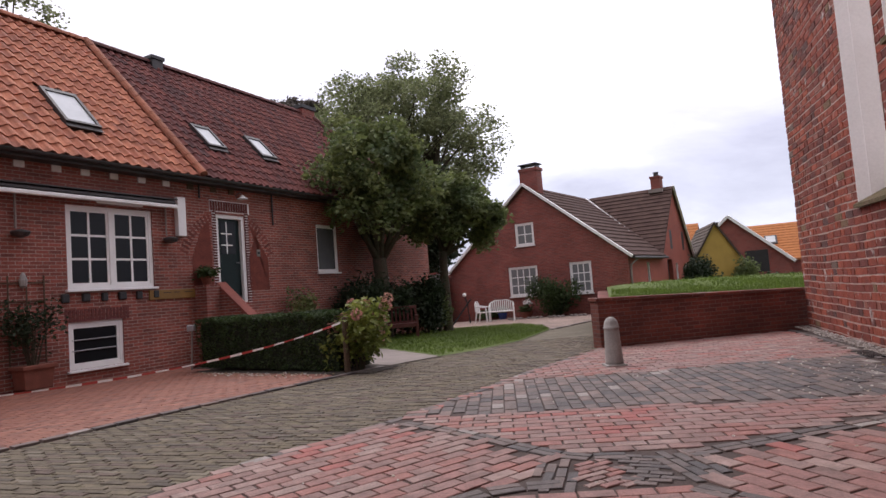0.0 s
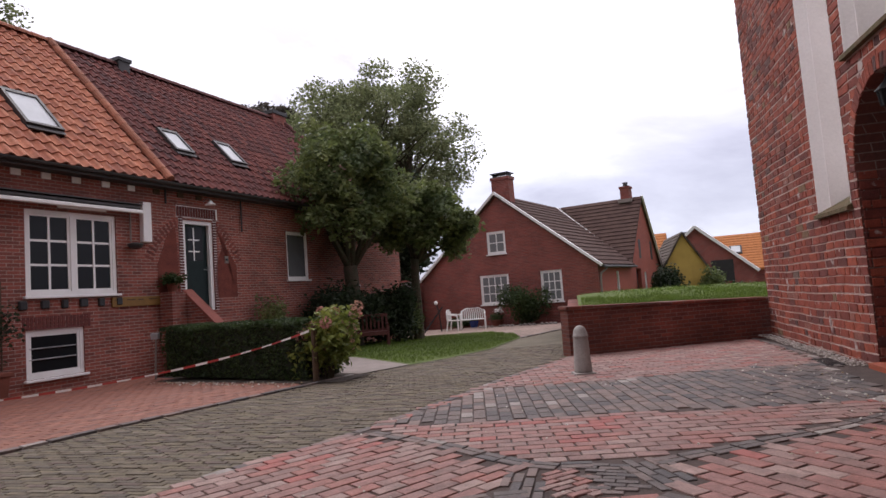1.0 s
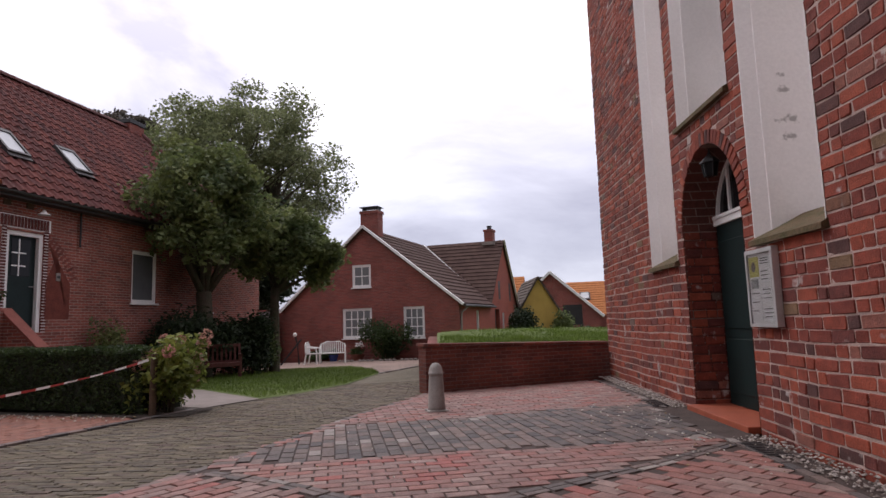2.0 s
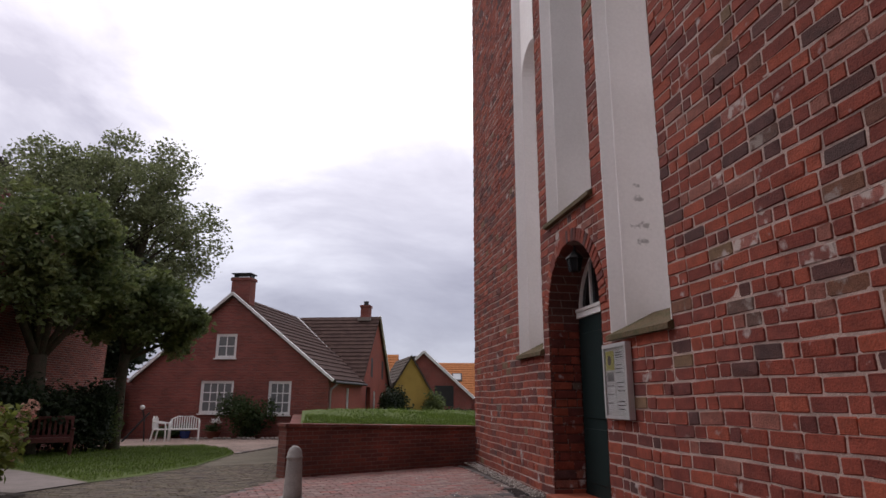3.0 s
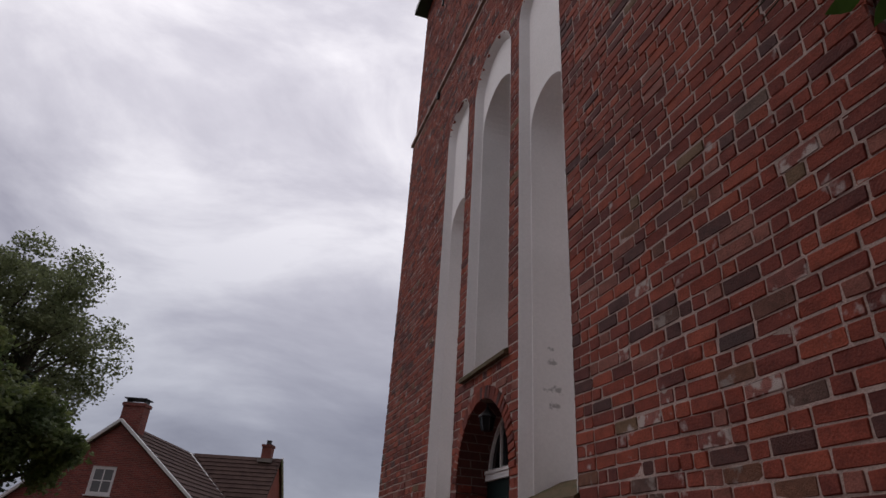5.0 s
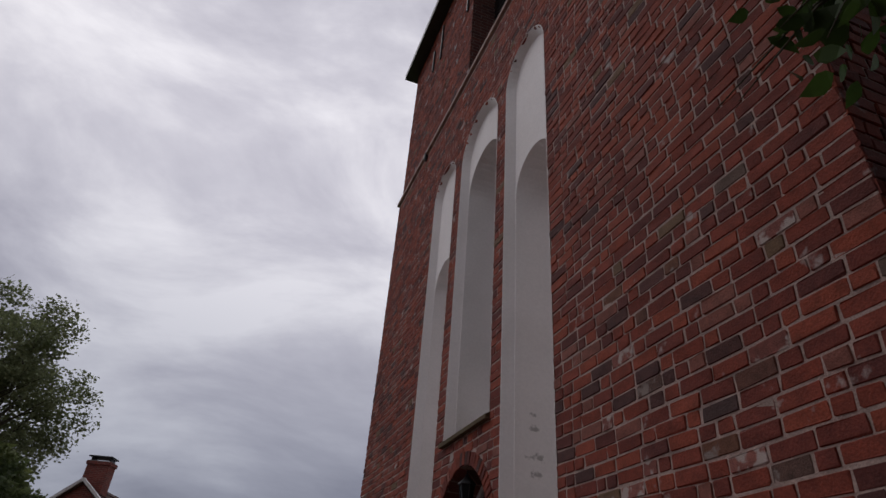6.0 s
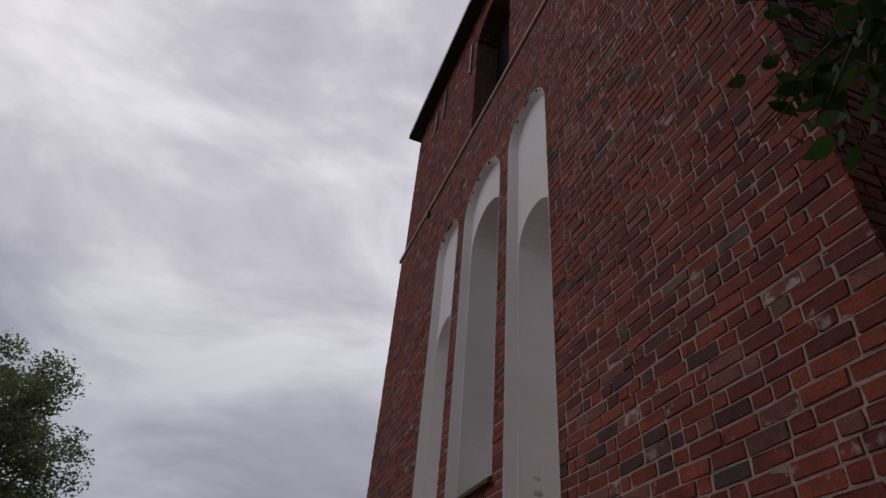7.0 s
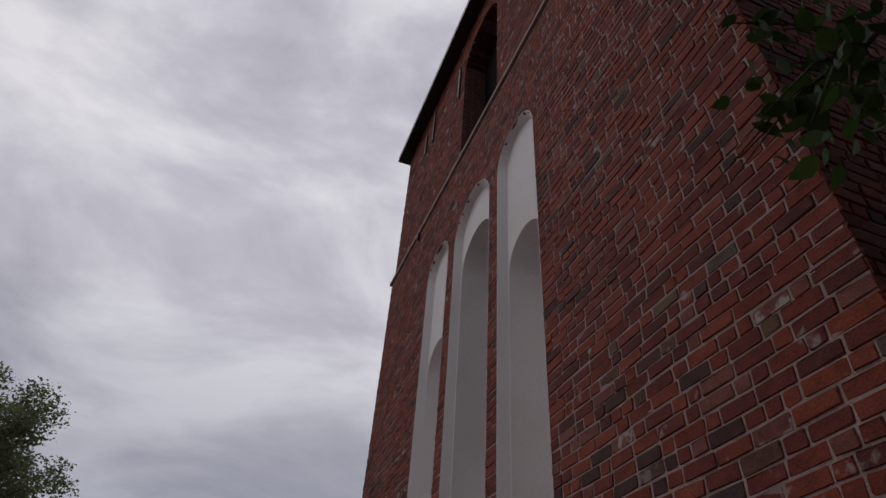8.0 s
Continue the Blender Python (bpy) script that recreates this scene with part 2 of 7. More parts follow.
M = {
    "house_brick": brickwork("house_brick", (0.30, 0.082, 0.058), (0.15, 0.047, 0.039), (0.36, 0.265, 0.225), joint=0.013),
    "red_brick": brickwork("red_brick", (0.275, 0.070, 0.053), (0.165, 0.047, 0.040), (0.29, 0.18, 0.155), stain=0.18),
    "side_brick": brickwork("side_brick", (0.33, 0.072, 0.046), (0.26, 0.058, 0.04), (0.28, 0.115, 0.088), stain=0.12),
    "wall_brick": brickwork("wall_brick", (0.19, 0.05, 0.034), (0.10, 0.031, 0.026), (0.17, 0.10, 0.085), joint=0.013, stain=0.5),
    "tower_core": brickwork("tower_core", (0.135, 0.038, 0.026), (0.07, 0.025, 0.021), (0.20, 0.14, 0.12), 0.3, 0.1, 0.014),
    "mortar": mat("mortar", (0.50, 0.375, 0.33), 0.95, 0.35, 5, 90, 0.4),
    "plaster": mat("plaster", (0.875, 0.845, 0.835), 0.85, 0.06, 1.2, 30, 0.12, tint=(0.82, 0.79, 0.775)),
    "white": mat("white_paint", (0.85, 0.85, 0.84), 0.45, 0.07, 3, 40, 0.03),
    "white_plastic": mat("white_plastic", (0.82, 0.82, 0.80), 0.35, 0.06, 8, 40, 0.02),
    "glass": glass("window_glass"),
    # pale base colour paints in the sky that roof panes would mirror
    "sky_glass": glass("sky_toned_glass", (0.55, 0.58, 0.6), 0.08),
    "curtain": mat("curtain", (0.55, 0.55, 0.54), 0.9, 0.3, 14, 60, 0.1),
    "dark": mat("dark_paint_and_shade", (0.02, 0.02, 0.022), 0.5, 0.3, 5, 50, 0.05),
    "door_green": mat("door_green", (0.008, 0.021, 0.021), 0.55, 0.25, 3, 30, 0.06),
    "gutter": mat("gutter_grey", (0.045, 0.04, 0.04), 0.5, 0.3, 4, 40, 0.05),
    "zinc": mat("zinc", (0.35, 0.35, 0.36), 0.4, 0.2, 6, 50, 0.05, metal=0.7),
    "sandstone": mat("sill_stone", (0.125, 0.08, 0.042), 0.95, 0.45, 7, 60, 0.5, tint=(0.07, 0.062, 0.022)),
    "concrete": mat("concrete", (0.36, 0.34, 0.32), 0.85, 0.25, 5, 70, 0.3),
    "joint": mat("paving_joint", (0.075, 0.052, 0.045), 0.95, 0.4, 4, 70, 0.3),
    "grass": mat("grass_ground", (0.105, 0.145, 0.03), 0.95, 0.3, 2.5, 60, 0.5, tint=(0.075, 0.11, 0.024)),
    "soil": mat("soil", (0.06, 0.045, 0.035), 0.95, 0.4, 5, 60, 0.5),
    "wood_red": mat("bench_wood", (0.11, 0.03, 0.025), 0.6, 0.3, 8, 60, 0.2),
    "wood_brown": mat("brown_wood", (0.10, 0.06, 0.035), 0.8, 0.35, 6, 60, 0.3),
    "bark": mat("bark", (0.085, 0.062, 0.045), 0.95, 0.45, 7, 40, 1.0, tint=(0.05, 0.055, 0.03)),
    "yellow": mat("yellow_render", (0.52, 0.355, 0.09), 0.9, 0.18, 1.5, 30, 0.1),
    "thatch": mat("thatch", (0.10, 0.075, 0.06), 0.95, 0.4, 4, 60, 0.6),
    "dark_stone": mat("soldier_brick", (0.15, 0.04, 0.035), 0.85, 0.35, 9, 60, 0.3),
    "ochre": mat("ochre_board", (0.24, 0.13, 0.03), 0.7, 0.2, 5, 50, 0.1),
    "brass": mat("old_white_lamp", (0.55, 0.55, 0.55), 0.35, 0.1, 5, 50, 0.0, metal=0.3),
    "step": mat("terracotta_step", (0.34, 0.075, 0.034), 0.7, 0.2, 5, 60, 0.15),
    "terracotta": mat("terracotta", (0.22, 0.07, 0.045), 0.8, 0.25, 6, 60, 0.15),
    "cobble_far": brickwork("cobble_far", (0.17, 0.145, 0.10), (0.13, 0.112, 0.08), (0.105, 0.09, 0.06), 0.2, 0.1, 0.012, flat=True, stain=0.3),
    "paver_far": brickwork("paver_far", (0.30, 0.11, 0.08), (0.22, 0.085, 0.065), (0.13, 0.08, 0.07), 0.2, 0.1, 0.01, flat=True, stain=0.3),
    "plaza_far": brickwork("plaza_far", (0.33, 0.24, 0.20), (0.26, 0.19, 0.16), (0.15, 0.12, 0.1), 0.2, 0.1, 0.01, flat=True, stain=0.25),
    "path": mat("pale_path", (0.27, 0.23, 0.21), 0.9, 0.2, 4, 60, 0.2),
}


# grey scuffs low on the plaster of the niche beside the door
pn, pk = M["plaster"].node_tree.nodes, M["plaster"].node_tree.links
plaster_color = pn["Principled BSDF"].inputs["Base Color"]
tc = pn.new("ShaderNodeTexCoord")
rough_edge = pn.new("ShaderNodeTexNoise")
rough_edge.inputs["Scale"].default_value, rough_edge.inputs["Detail"].default_value = 24.0, 6.0
pk.new(tc.outputs["Object"], rough_edge.inputs["Vector"])
for x, y, z, size in ((1.964, 0.324, 3.30, 0.15), (1.972, 0.38, 3.00, 0.19), (1.965, 0.34, 2.83, 0.17), (1.956, 0.27, 3.00, 0.11), (1.960, 0.31, 3.45, 0.10)):
    away = pn.new("ShaderNodeVectorMath")
    away.operation = "DISTANCE"
    flat = pn.new("ShaderNodeVectorMath")
    flat.operation = "MULTIPLY"
    flat.inputs[1].default_value = (1.0, 1.0, 1.5)
    pk.new(tc.outputs["Object"], flat.inputs[0])
    pk.new(flat.outputs[0], away.inputs[0])
    away.inputs[1].default_value = (x, y, z * 1.5)
    close = pn.new("ShaderNodeMapRange")
    for slot, value in ((1, 0.0), (2, size), (3, 0.62), (4, 0.0)):
        close.inputs[slot].default_value = value
    pk.new(away.outputs["Value"], close.inputs[0])
    worn = pn.new("ShaderNodeMath")
    worn.operation = "MULTIPLY"
    pk.new(close.outputs[0], worn.inputs[0])
    pk.new(rough_edge.outputs[0], worn.inputs[1])
    sharp = pn.new("ShaderNodeMapRange")
    for slot, value in ((1, 0.19), (2, 0.27), (3, 0.0), (4, 0.75)):
        sharp.inputs[slot].default_value = value
    pk.new(worn.outputs[0], sharp.inputs[0])
    scuff = pn.new("ShaderNodeMix")
    scuff.data_type = "RGBA"
    scuff.inputs[7].default_value = (0.30, 0.28, 0.27, 1)
    pk.new(plaster_color.links[0].from_socket, scuff.inputs[6])
    pk.new(sharp.outputs[0], scuff.inputs[0])
    pk.new(scuff.outputs[2], plaster_color)


# ---- building helpers ----
def box(bm, x0, x1, y0, y1, z0, z1, m=None):
    v = [bm.verts.new(p) for p in ((x0, y0, z0), (x1, y0, z0), (x1, y1, z0), (x0, y1, z0), (x0, y0, z1), (x1, y0, z1), (x1, y1, z1), (x0, y1, z1))]
    if m is not None:
        for q in v:
            q.co = m @ q.co
    for f in ((0, 3, 2, 1), (4, 5, 6, 7), (0, 1, 5, 4), (1, 2, 6, 5), (2, 3, 7, 6), (3, 0, 4, 7)):
        bm.faces.new([v[i] for i in f])
    return v


def bevelled(bm, amount=0.01, segments=1):
    bmesh.ops.bevel(bm, geom=bm.edges[:], offset=amount, segments=segments, affect="EDGES", clamp_overlap=True)
    return bm


def prism(bm, outline, y0, y1):
    """A polygon in x and z, carried from y0 to y1."""
    a = [bm.verts.new((x, y0, z)) for x, z in outline]
    b = [bm.verts.new((x, y1, z)) for x, z in outline]
    bm.faces.new(a)
    bm.faces.new(b[::-1])
    for i in range(len(a)):
        j = (i + 1) % len(a)
        bm.faces.new((a[j], a[i], b[i], b[j]))
    return bm


def tube(bm, points, radii, sides=8, cap=True):
    rings = []
    pts = [Vector(p) for p in points]
    for i, p in enumerate(pts):
        way = (pts[min(i + 1, len(pts) - 1)] - pts[max(i - 1, 0)]).normalized()
        side = way.orthogonal().normalized()
        if rings and side.dot(last_side) < 0:
            side = -side
        last_side = side
        up = way.cross(side)
        r = radii[i] if hasattr(radii, "__len__") else radii
        rings.append([bm.verts.new(p + (side * math.cos(q) + up * math.sin(q)) * r) for q in (2 * math.pi * j / sides for j in range(sides))])
    for a, b in zip(rings, rings[1:]):
        best = min(range(sides), key=lambda o: (a[0].co - b[o].co).length)
        for j in range(sides):
            bm.faces.new((a[j], a[(j + 1) % sides], b[(j + 1 + best) % sides], b[(j + best) % sides]))
    if cap:
        bm.faces.new(rings[0][::-1])
        bm.faces.new(rings[-1])
    return bm


def lathe(bm, profile, sides=16, centre=(0, 0, 0)):
    rings = [[bm.verts.new((centre[0] + r * math.cos(2 * math.pi * j / sides), centre[1] + r * math.sin(2 * math.pi * j / sides), centre[2] + z)) for j in range(sides)] for r, z in profile]
    for a, b in zip(rings, rings[1:]):
        for j in range(sides):
            bm.faces.new((a[j], a[(j + 1) % sides], b[(j + 1) % sides], b[j]))
    bm.faces.new(rings[0][::-1])
    bm.faces.new(rings[-1])
    return bm


def wall_boxes(bm, x0, x1, z0, z1, y0, y1, holes=()):
    """A straight wall in x and z, y0 to y1 thick, with square openings (x0, x1, z0, z1) through it."""
    xs = sorted({x0, x1, *(min(max(h[i], x0), x1) for h in holes for i in (0, 1))})
    for a, b in zip(xs, xs[1:]):
        if b - a < 1e-4:
            continue
        cuts = sorted((h[2], h[3]) for h in holes if h[0] < (a + b) / 2 < h[1])
        z = z0
        for c, e in cuts:
            if c > z:
                box(bm, a, b, y0, y1, z, c)
            z = max(z, e)
        if z1 > z:
            box(bm, a, b, y0, y1, z, z1)
    return bm


def part(name, bm, material, parent=None, label="", smooth=False):
    me = bpy.data.meshes.new(name)
    bmesh.ops.recalc_face_normals(bm, faces=bm.faces[:])
    bm.to_mesh(me)
    bm.free()
    if smooth:
        me.shade_smooth()
    me.materials.append(material)
    ob = new(name, me)
    ob.parent = parent
    if label:
        tagged(ob, label)
    return ob


def thing(name, m, label, category, group="", kind=""):
    ob = new(name)
    ob.empty_display_size = 0.2
    ob.matrix_world = m
    return tagged(ob, label, category, group, kind)


def solid(*args, m=None, bevel=0.0):
    """One box as a bmesh of its own."""
    bm = bmesh.new()
    box(bm, *args, m=m)
    return bevelled(bm, bevel) if bevel else bm


def land(x, y):
    """Height of the ground: level round the tower, falling gently up the street."""
    return -0.024 * max(0.0, y - 9.0) if y < 45 else -0.864


def land_smooth(x, y):
    return land(x, y)


TOWER = pose(5.052, 6.635, 0, 0, 0, -106.83)
HOUSE = pose(-7.0, 11.5, 0, 0, 0, 63)
GABLE = pose(7.75, 25.93, -0.38, 0, 0, -34)
M["door_green"].node_tree.nodes["Principled BSDF"].inputs["Specular IOR Level"].default_value = 0.25

# ---- ground ----
def sheet(name, outline, material, lift, label, category, cell=0.6, kind="structure"):
    """A level-following piece of ground with the given outline, cut from a fine grid."""
    bm = bmesh.new()
    vs = [bm.verts.new((x, y, 0)) for x, y in outline]
    bm.faces.new(vs)
    xs, ys = [p[0] for p in outline], [p[1] for p in outline]
    for axis, lo, hi in ((0, min(xs), max(xs)), (1, min(ys), max(ys))):
        n = min(60, int((hi - lo) / cell))
        for i in range(1, n + 1):
            p = [0, 0, 0]
            p[axis] = lo + (hi - lo) * i / (n + 1)
            q = [0, 0, 0]
            q[axis] = 1
            bmesh.ops.bisect_plane(bm, geom=bm.verts[:] + bm.edges[:] + bm.faces[:], plane_co=p, plane_no=q)
    for v in bm.verts:
        v.co.z = land(v.co.x, v.co.y) + lift
    return tagged(part(name, bm, material), label, category, kind=kind)


bm = bmesh.new()
edges_x = [-1500, -300, -80, -30, -15, -8, 0, 8, 15, 30, 80, 300, 1500]
edges_y = [-1500, -300, -60, -20, -5, 0, 4, 9, 14, 20, 27, 35, 45, 80, 300, 1500]
grid = [[bm.verts.new((x, y, land(x, y) - 0.06)) for x in edges_x] for y in edges_y]
for a, b in zip(grid, grid[1:]):
    for i in range(len(a) - 1):
        bm.faces.new((a[i], a[i + 1], b[i + 1], b[i]))
tagged(part("ground", bm, M["soil"]), "bare earth and turf under the village street", "ground", kind="structure")

KERB = [(-9.2, -0.5), (-6.0, 3.3), (-4.2, 5.66), (-3.47, 6.75), (-2.75, 7.70), (-2.25, 8.38), (-1.74, 9.05), (-1.1, 10.1)]
EDGE = [(-5.4, -0.3), (-1.68, 4.42), (-0.62, 5.61), (0.33, 7.0), (1.1, 8.22), (1.6, 8.9), (2.46, 10.25), (3.35, 13.6), (5.2, 21.2)]
sheet("pavement", [*KERB[:7], (-2.2, 9.9), (-5.5, 12.95), (-5.8, 14.0), (-12.5, 1.5)], M["paver_far"], -0.012, "red brick pavement beside the house", "pavement")
sheet("road", [*EDGE, (2.75, 17.1), (1.5, 13.6), (0.45, 11.95), (-0.25, 11.2), *KERB[::-1]], M["cobble_far"], -0.017, "worn grey-brown cobbled street with moss in the joints", "road")
sheet("plaza", [*EDGE[:7], (6.5, 11.0), (1.6, -3.4)], M["joint"], -0.010, "red brick forecourt with dark clinker bands", "pavement")
LAWN = [(-0.25, 11.2), (0.45, 11.95), (1.5, 13.6), (2.75, 17.1), (2.95, 19.5), (2.5, 22.1), (0.1, 22.4), (-1.7, 21.5), (-3.0, 20.5), (-2.6, 16.0), (-1.5, 14.2)]
sheet("lawn", LAWN, M["grass"], -0.006, "short green lawn between street and houses", "lawn")
sheet("forecourt", [(5.2, 21.2), (7.6, 25.2), (2.2, 29.4), (-3.2, 31.0), (-4.4, 24.0), (-3.0, 20.5), (-1.7, 21.5), (0.1, 22.4), (2.5, 22.1), (2.95, 19.5), (2.75, 17.1)], M["plaza_far"], -0.01, "pale brick forecourt before the gabled house", "pavement")
sheet("path", [(-1.45, 9.5), (-1.1, 10.1), (-0.25, 11.2), (-1.5, 14.2), (-2.6, 16.0), (-3.6, 16.0), (-2.3, 11.2), (-1.9, 10.0)], M["path"], 0.0, "pale slab path leading in beside the hedge", "path")

# ---- tower ----
# local x runs along the face away from the far corner, y into the wall
def arch_outline(x0, x1, z0, spring, top, n=20):
    """Outline of a round-headed opening, anticlockwise from the lower right."""
    c, r, h = (x0 + x1) / 2, (x1 - x0) / 2, top - spring
    return [(x0, z0), (x1, z0)] + [(c + r * math.cos(math.pi * i / n), spring + h * math.sin(math.pi * i / n)) for i in range(n + 1)]


def arch_top(x, x0, x1, spring, top):
    c, r = (x0 + x1) / 2, (x1 - x0) / 2
    q = 1 - ((x - c) / r) ** 2
    return spring + (top - spring) * math.sqrt(max(q, 0))


NICHES = [(-1.40, -0.30, 1.86, 8.46, 9.02, 6.93), (0.04, 1.51, 3.54, 8.33, 9.06, 8.24), (1.83, 2.99, 1.86, 8.43, 9.01, 6.89)]
DOORWAY = (-0.06, 1.59, 0.0, 2.20, 3.10)
BELFRY = (-0.10, 1.68, 10.95, 13.9, 14.7)


def arch_holes(x0, x1, z0, spring, top, n=24):
    w = (x1 - x0) / n
    out = []
    for i in range(n):
        a, b = x0 + i * w, x0 + (i + 1) * w
        m = a if i >= n / 2 else b
        out.append((a, b, z0, arch_top(m, x0, x1, spring, top)))
    return out


tower = thing("church_tower", TOWER, "medieval red brick church tower with tall whitewashed niches", "tower")
holes = [h for n in NICHES for h in arch_holes(*n[:5])] + arch_holes(*DOORWAY)
bm = bmesh.new()
wall_boxes(bm, -4.537, 6.247, 0.0, 3.3, 0.007, 0.95, [(a, b, c, min(d, 3.3)) for a, b, c, d in holes if c < 3.3])
wall_boxes(bm, -4.537, 6.247, 3.3, 10.62, 0.007, 0.95, [(a, b, max(c, 3.3), d) for a, b, c, d in holes if d > 3.3])
bmesh.ops.remove_doubles(bm, verts=bm.verts[:], dist=0.0005)
part("lower_wall", bm, M["mortar"], tower, "mortar bed of the brick face")
part("flank_wall", solid(5.55, 6.248, 0.952, 10.8, 0, 10.62), M["mortar"], tower)
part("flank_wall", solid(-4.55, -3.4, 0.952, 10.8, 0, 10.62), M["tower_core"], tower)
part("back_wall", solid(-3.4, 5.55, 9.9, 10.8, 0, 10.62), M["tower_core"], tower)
bm = bmesh.new()
wall_boxes(bm, -4.55, 6.25, 10.62, 15.9, 0.05, 1.0, arch_holes(*BELFRY))
bmesh.ops.remove_doubles(bm, verts=bm.verts[:], dist=0.0005)
part("upper_wall", bm, M["tower_core"], tower)
part("upper_flank", solid(5.5, 6.25, 1.002, 10.7, 10.62, 15.9), M["tower_core"], tower)
part("upper_flank", solid(-4.55, -3.5, 1.002, 10.7, 10.62, 15.9), M["tower_core"], tower)
part("upper_back", solid(-3.5, 5.5, 9.8, 10.7, 10.62, 15.9), M["tower_core"], tower)
bm = bmesh.new()
box(bm, -4.59, 6.29, -0.05, 0.20, 10.60, 10.68)
part("ledge", bm, M["mortar"], tower, "mortar-capped setback ledge")
# roof: deep dark eaves and a hipped slope
bm = bmesh.new()
prism(bm, [(-4.77, 15.42), (6.5, 15.42), (6.5, 15.60), (-4.77, 15.60)], -0.30, 11.1)
part("eaves_board", bm, M["dark"], tower, "dark boarded eaves")
bm = bmesh.new()
lo = [bm.verts.new(p) for p in ((-4.77, -0.30, 15.60), (6.5, -0.30, 15.60), (6.5, 11.1, 15.60), (-4.77, 11.1, 15.60))]
hi = [bm.verts.new(p) for p in ((0.6, 5.4, 21.4), (1.6, 5.4, 21.4))]
for f in ((lo[0], lo[1], hi[1], hi[0]), (lo[1], lo[2], hi[1]), (lo[2], lo[3], hi[0], hi[1]), (lo[3], lo[0], hi[0])):
    bm.faces.new(f)
part("roof", bm, M["thatch"], tower)

for x0, x1, z0, spring, top, inner_top in NICHES:
    ni = part("niche", bmesh.new(), M["plaster"], tower, "whitewashed plaster niche with a deeper inner recess")
    bm = bmesh.new()
    o = arch_outline(x0, x1, z0, spring, top)
    i0, i1 = x0 + 0.10, x1 - 0.10
    ir = (i1 - i0) / 2
    inn = arch_outline(i0, i1, z0 + 0.02, inner_top - ir, inner_top)

    def ring(pts, y):
        return [bm.verts.new((x, y, z)) for x, z in pts]

    def band(a, b):
        for i in range(len(a)):
            j = (i + 1) % len(a)
            bm.faces.new((a[i], a[j], b[j], b[i]))

    r0, r1 = ring(o, -0.004), ring(arch_outline(x0 + 0.08, x1 - 0.08, z0, spring, top - 0.07), 0.12)
    r2, r3 = ring(inn, 0.12), ring(arch_outline(i0 + 0.09, i1 - 0.09, z0 + 0.02, inner_top - ir, inner_top - 0.05), 0.66)
    band(r0, r1)
    band(r1, r2)
    band(r2, r3)
    bm.faces.new(r3)
    lip = ring([(x + (0.012 if x > (x0 + x1) / 2 else -0.012), z) for x, z in o], -0.004)
    band(lip, r0)
    me = ni.data
    bmesh.ops.recalc_face_normals(bm, faces=bm.faces[:])
    bm.to_mesh(me)
    bm.free()
    # sloping sill, proud of the face
    bm = bmesh.new()
    v = [bm.verts.new(p) for p in ((x0 - 0.03, -0.06, z0 - 0.07), (x1 + 0.03, -0.06, z0 - 0.07), (x1 + 0.03, -0.06, z0 - 0.02), (x0 - 0.03, -0.06, z0 - 0.02),
                                   (x0 - 0.03, 0.0, z0 - 0.07), (x1 + 0.03, 0.0, z0 - 0.07), (x1 + 0.0, 0.40, z0 + 0.22), (x0 - 0.0, 0.40, z0 + 0.22))]
    for f in ((0, 1, 2, 3), (3, 2, 6, 7), (0, 4, 5, 1), (4, 7, 6, 5), (0, 3, 7, 4), (1, 5, 6, 2)):
        bm.faces.new([v[i] for i in f])
    part("sill", bm, M["sandstone"], ni, "mossy sloping stone sill")
# narrow window at the back of the middle niche
bm = bmesh.new()
box(bm, 0.50, 1.36, 0.60, 0.655, 4.4, 7.7)
part("niche_window", bm, M["glass"], tower, "narrow dark window")

# doorway: reveal, door, fanlight, step
bm = bmesh.new()
x0, x1, z0, spring, top = DOORWAY
c_door = (x0 + x1) / 2
o = arch_outline(x0, x1, z0, spring, top)
a = [bm.verts.new((x, 0.0, z)) for x, z in o]
b = [bm.verts.new((x, 0.52, z)) for x, z in o]
for v in a + b:
    v.co.x += 0.004 if v.co.x < c_door else -0.004
for i in range(1, len(a)):
    j = (i + 1) % len(a)
    bm.faces.new((a[i], a[j], b[j], b[i]))
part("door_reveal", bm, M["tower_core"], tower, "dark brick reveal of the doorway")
door = part("door", solid(x0 + 0.02, x1 - 0.02, 0.42, 0.48, 0.05, 2.26, bevel=0.006), M["door_green"], tower, "dark green panelled double door")
for u0, u1 in ((x0 + 0.10, c_door - 0.05), (c_door + 0.05, x1 - 0.10)):
    for w0, w1 in ((0.2, 0.85), (0.97, 2.05)):
        bm = bmesh.new()
        box(bm, u0, u1, 0.405, 0.42, w0, w1)
        part("door_panel", bevelled(bm, 0.008), M["door_green"], door)
fan = part("fanlight", prism(bmesh.new(), arch_outline(x0 + 0.02, x1 - 0.02, 2.30, 2.34, 3.09), 0.46, 0.48), M["glass"], tower, "arched fanlight with white glazing bars")
bm = bmesh.new()
box(bm, x0 + 0.005, x1 - 0.005, 0.39, 0.48, 2.26, 2.38)
box(bm, x0 + 0.005, x1 - 0.005, 0.375, 0.389, 2.34, 2.38)
outer, inner = arch_outline(x0 + 0.01, x1 - 0.01, 2.34, 2.36, 3.11), arch_outline(x0 + 0.07, x1 - 0.07, 2.34, 2.36, 3.05)
ao, ai = [bm.verts.new((x, 0.42, z)) for x, z in outer[2:]], [bm.verts.new((x, 0.42, z)) for x, z in inner[2:]]
bo, bi = [bm.verts.new((x, 0.48, z)) for x, z in outer[2:]], [bm.verts.new((x, 0.48, z)) for x, z in inner[2:]]
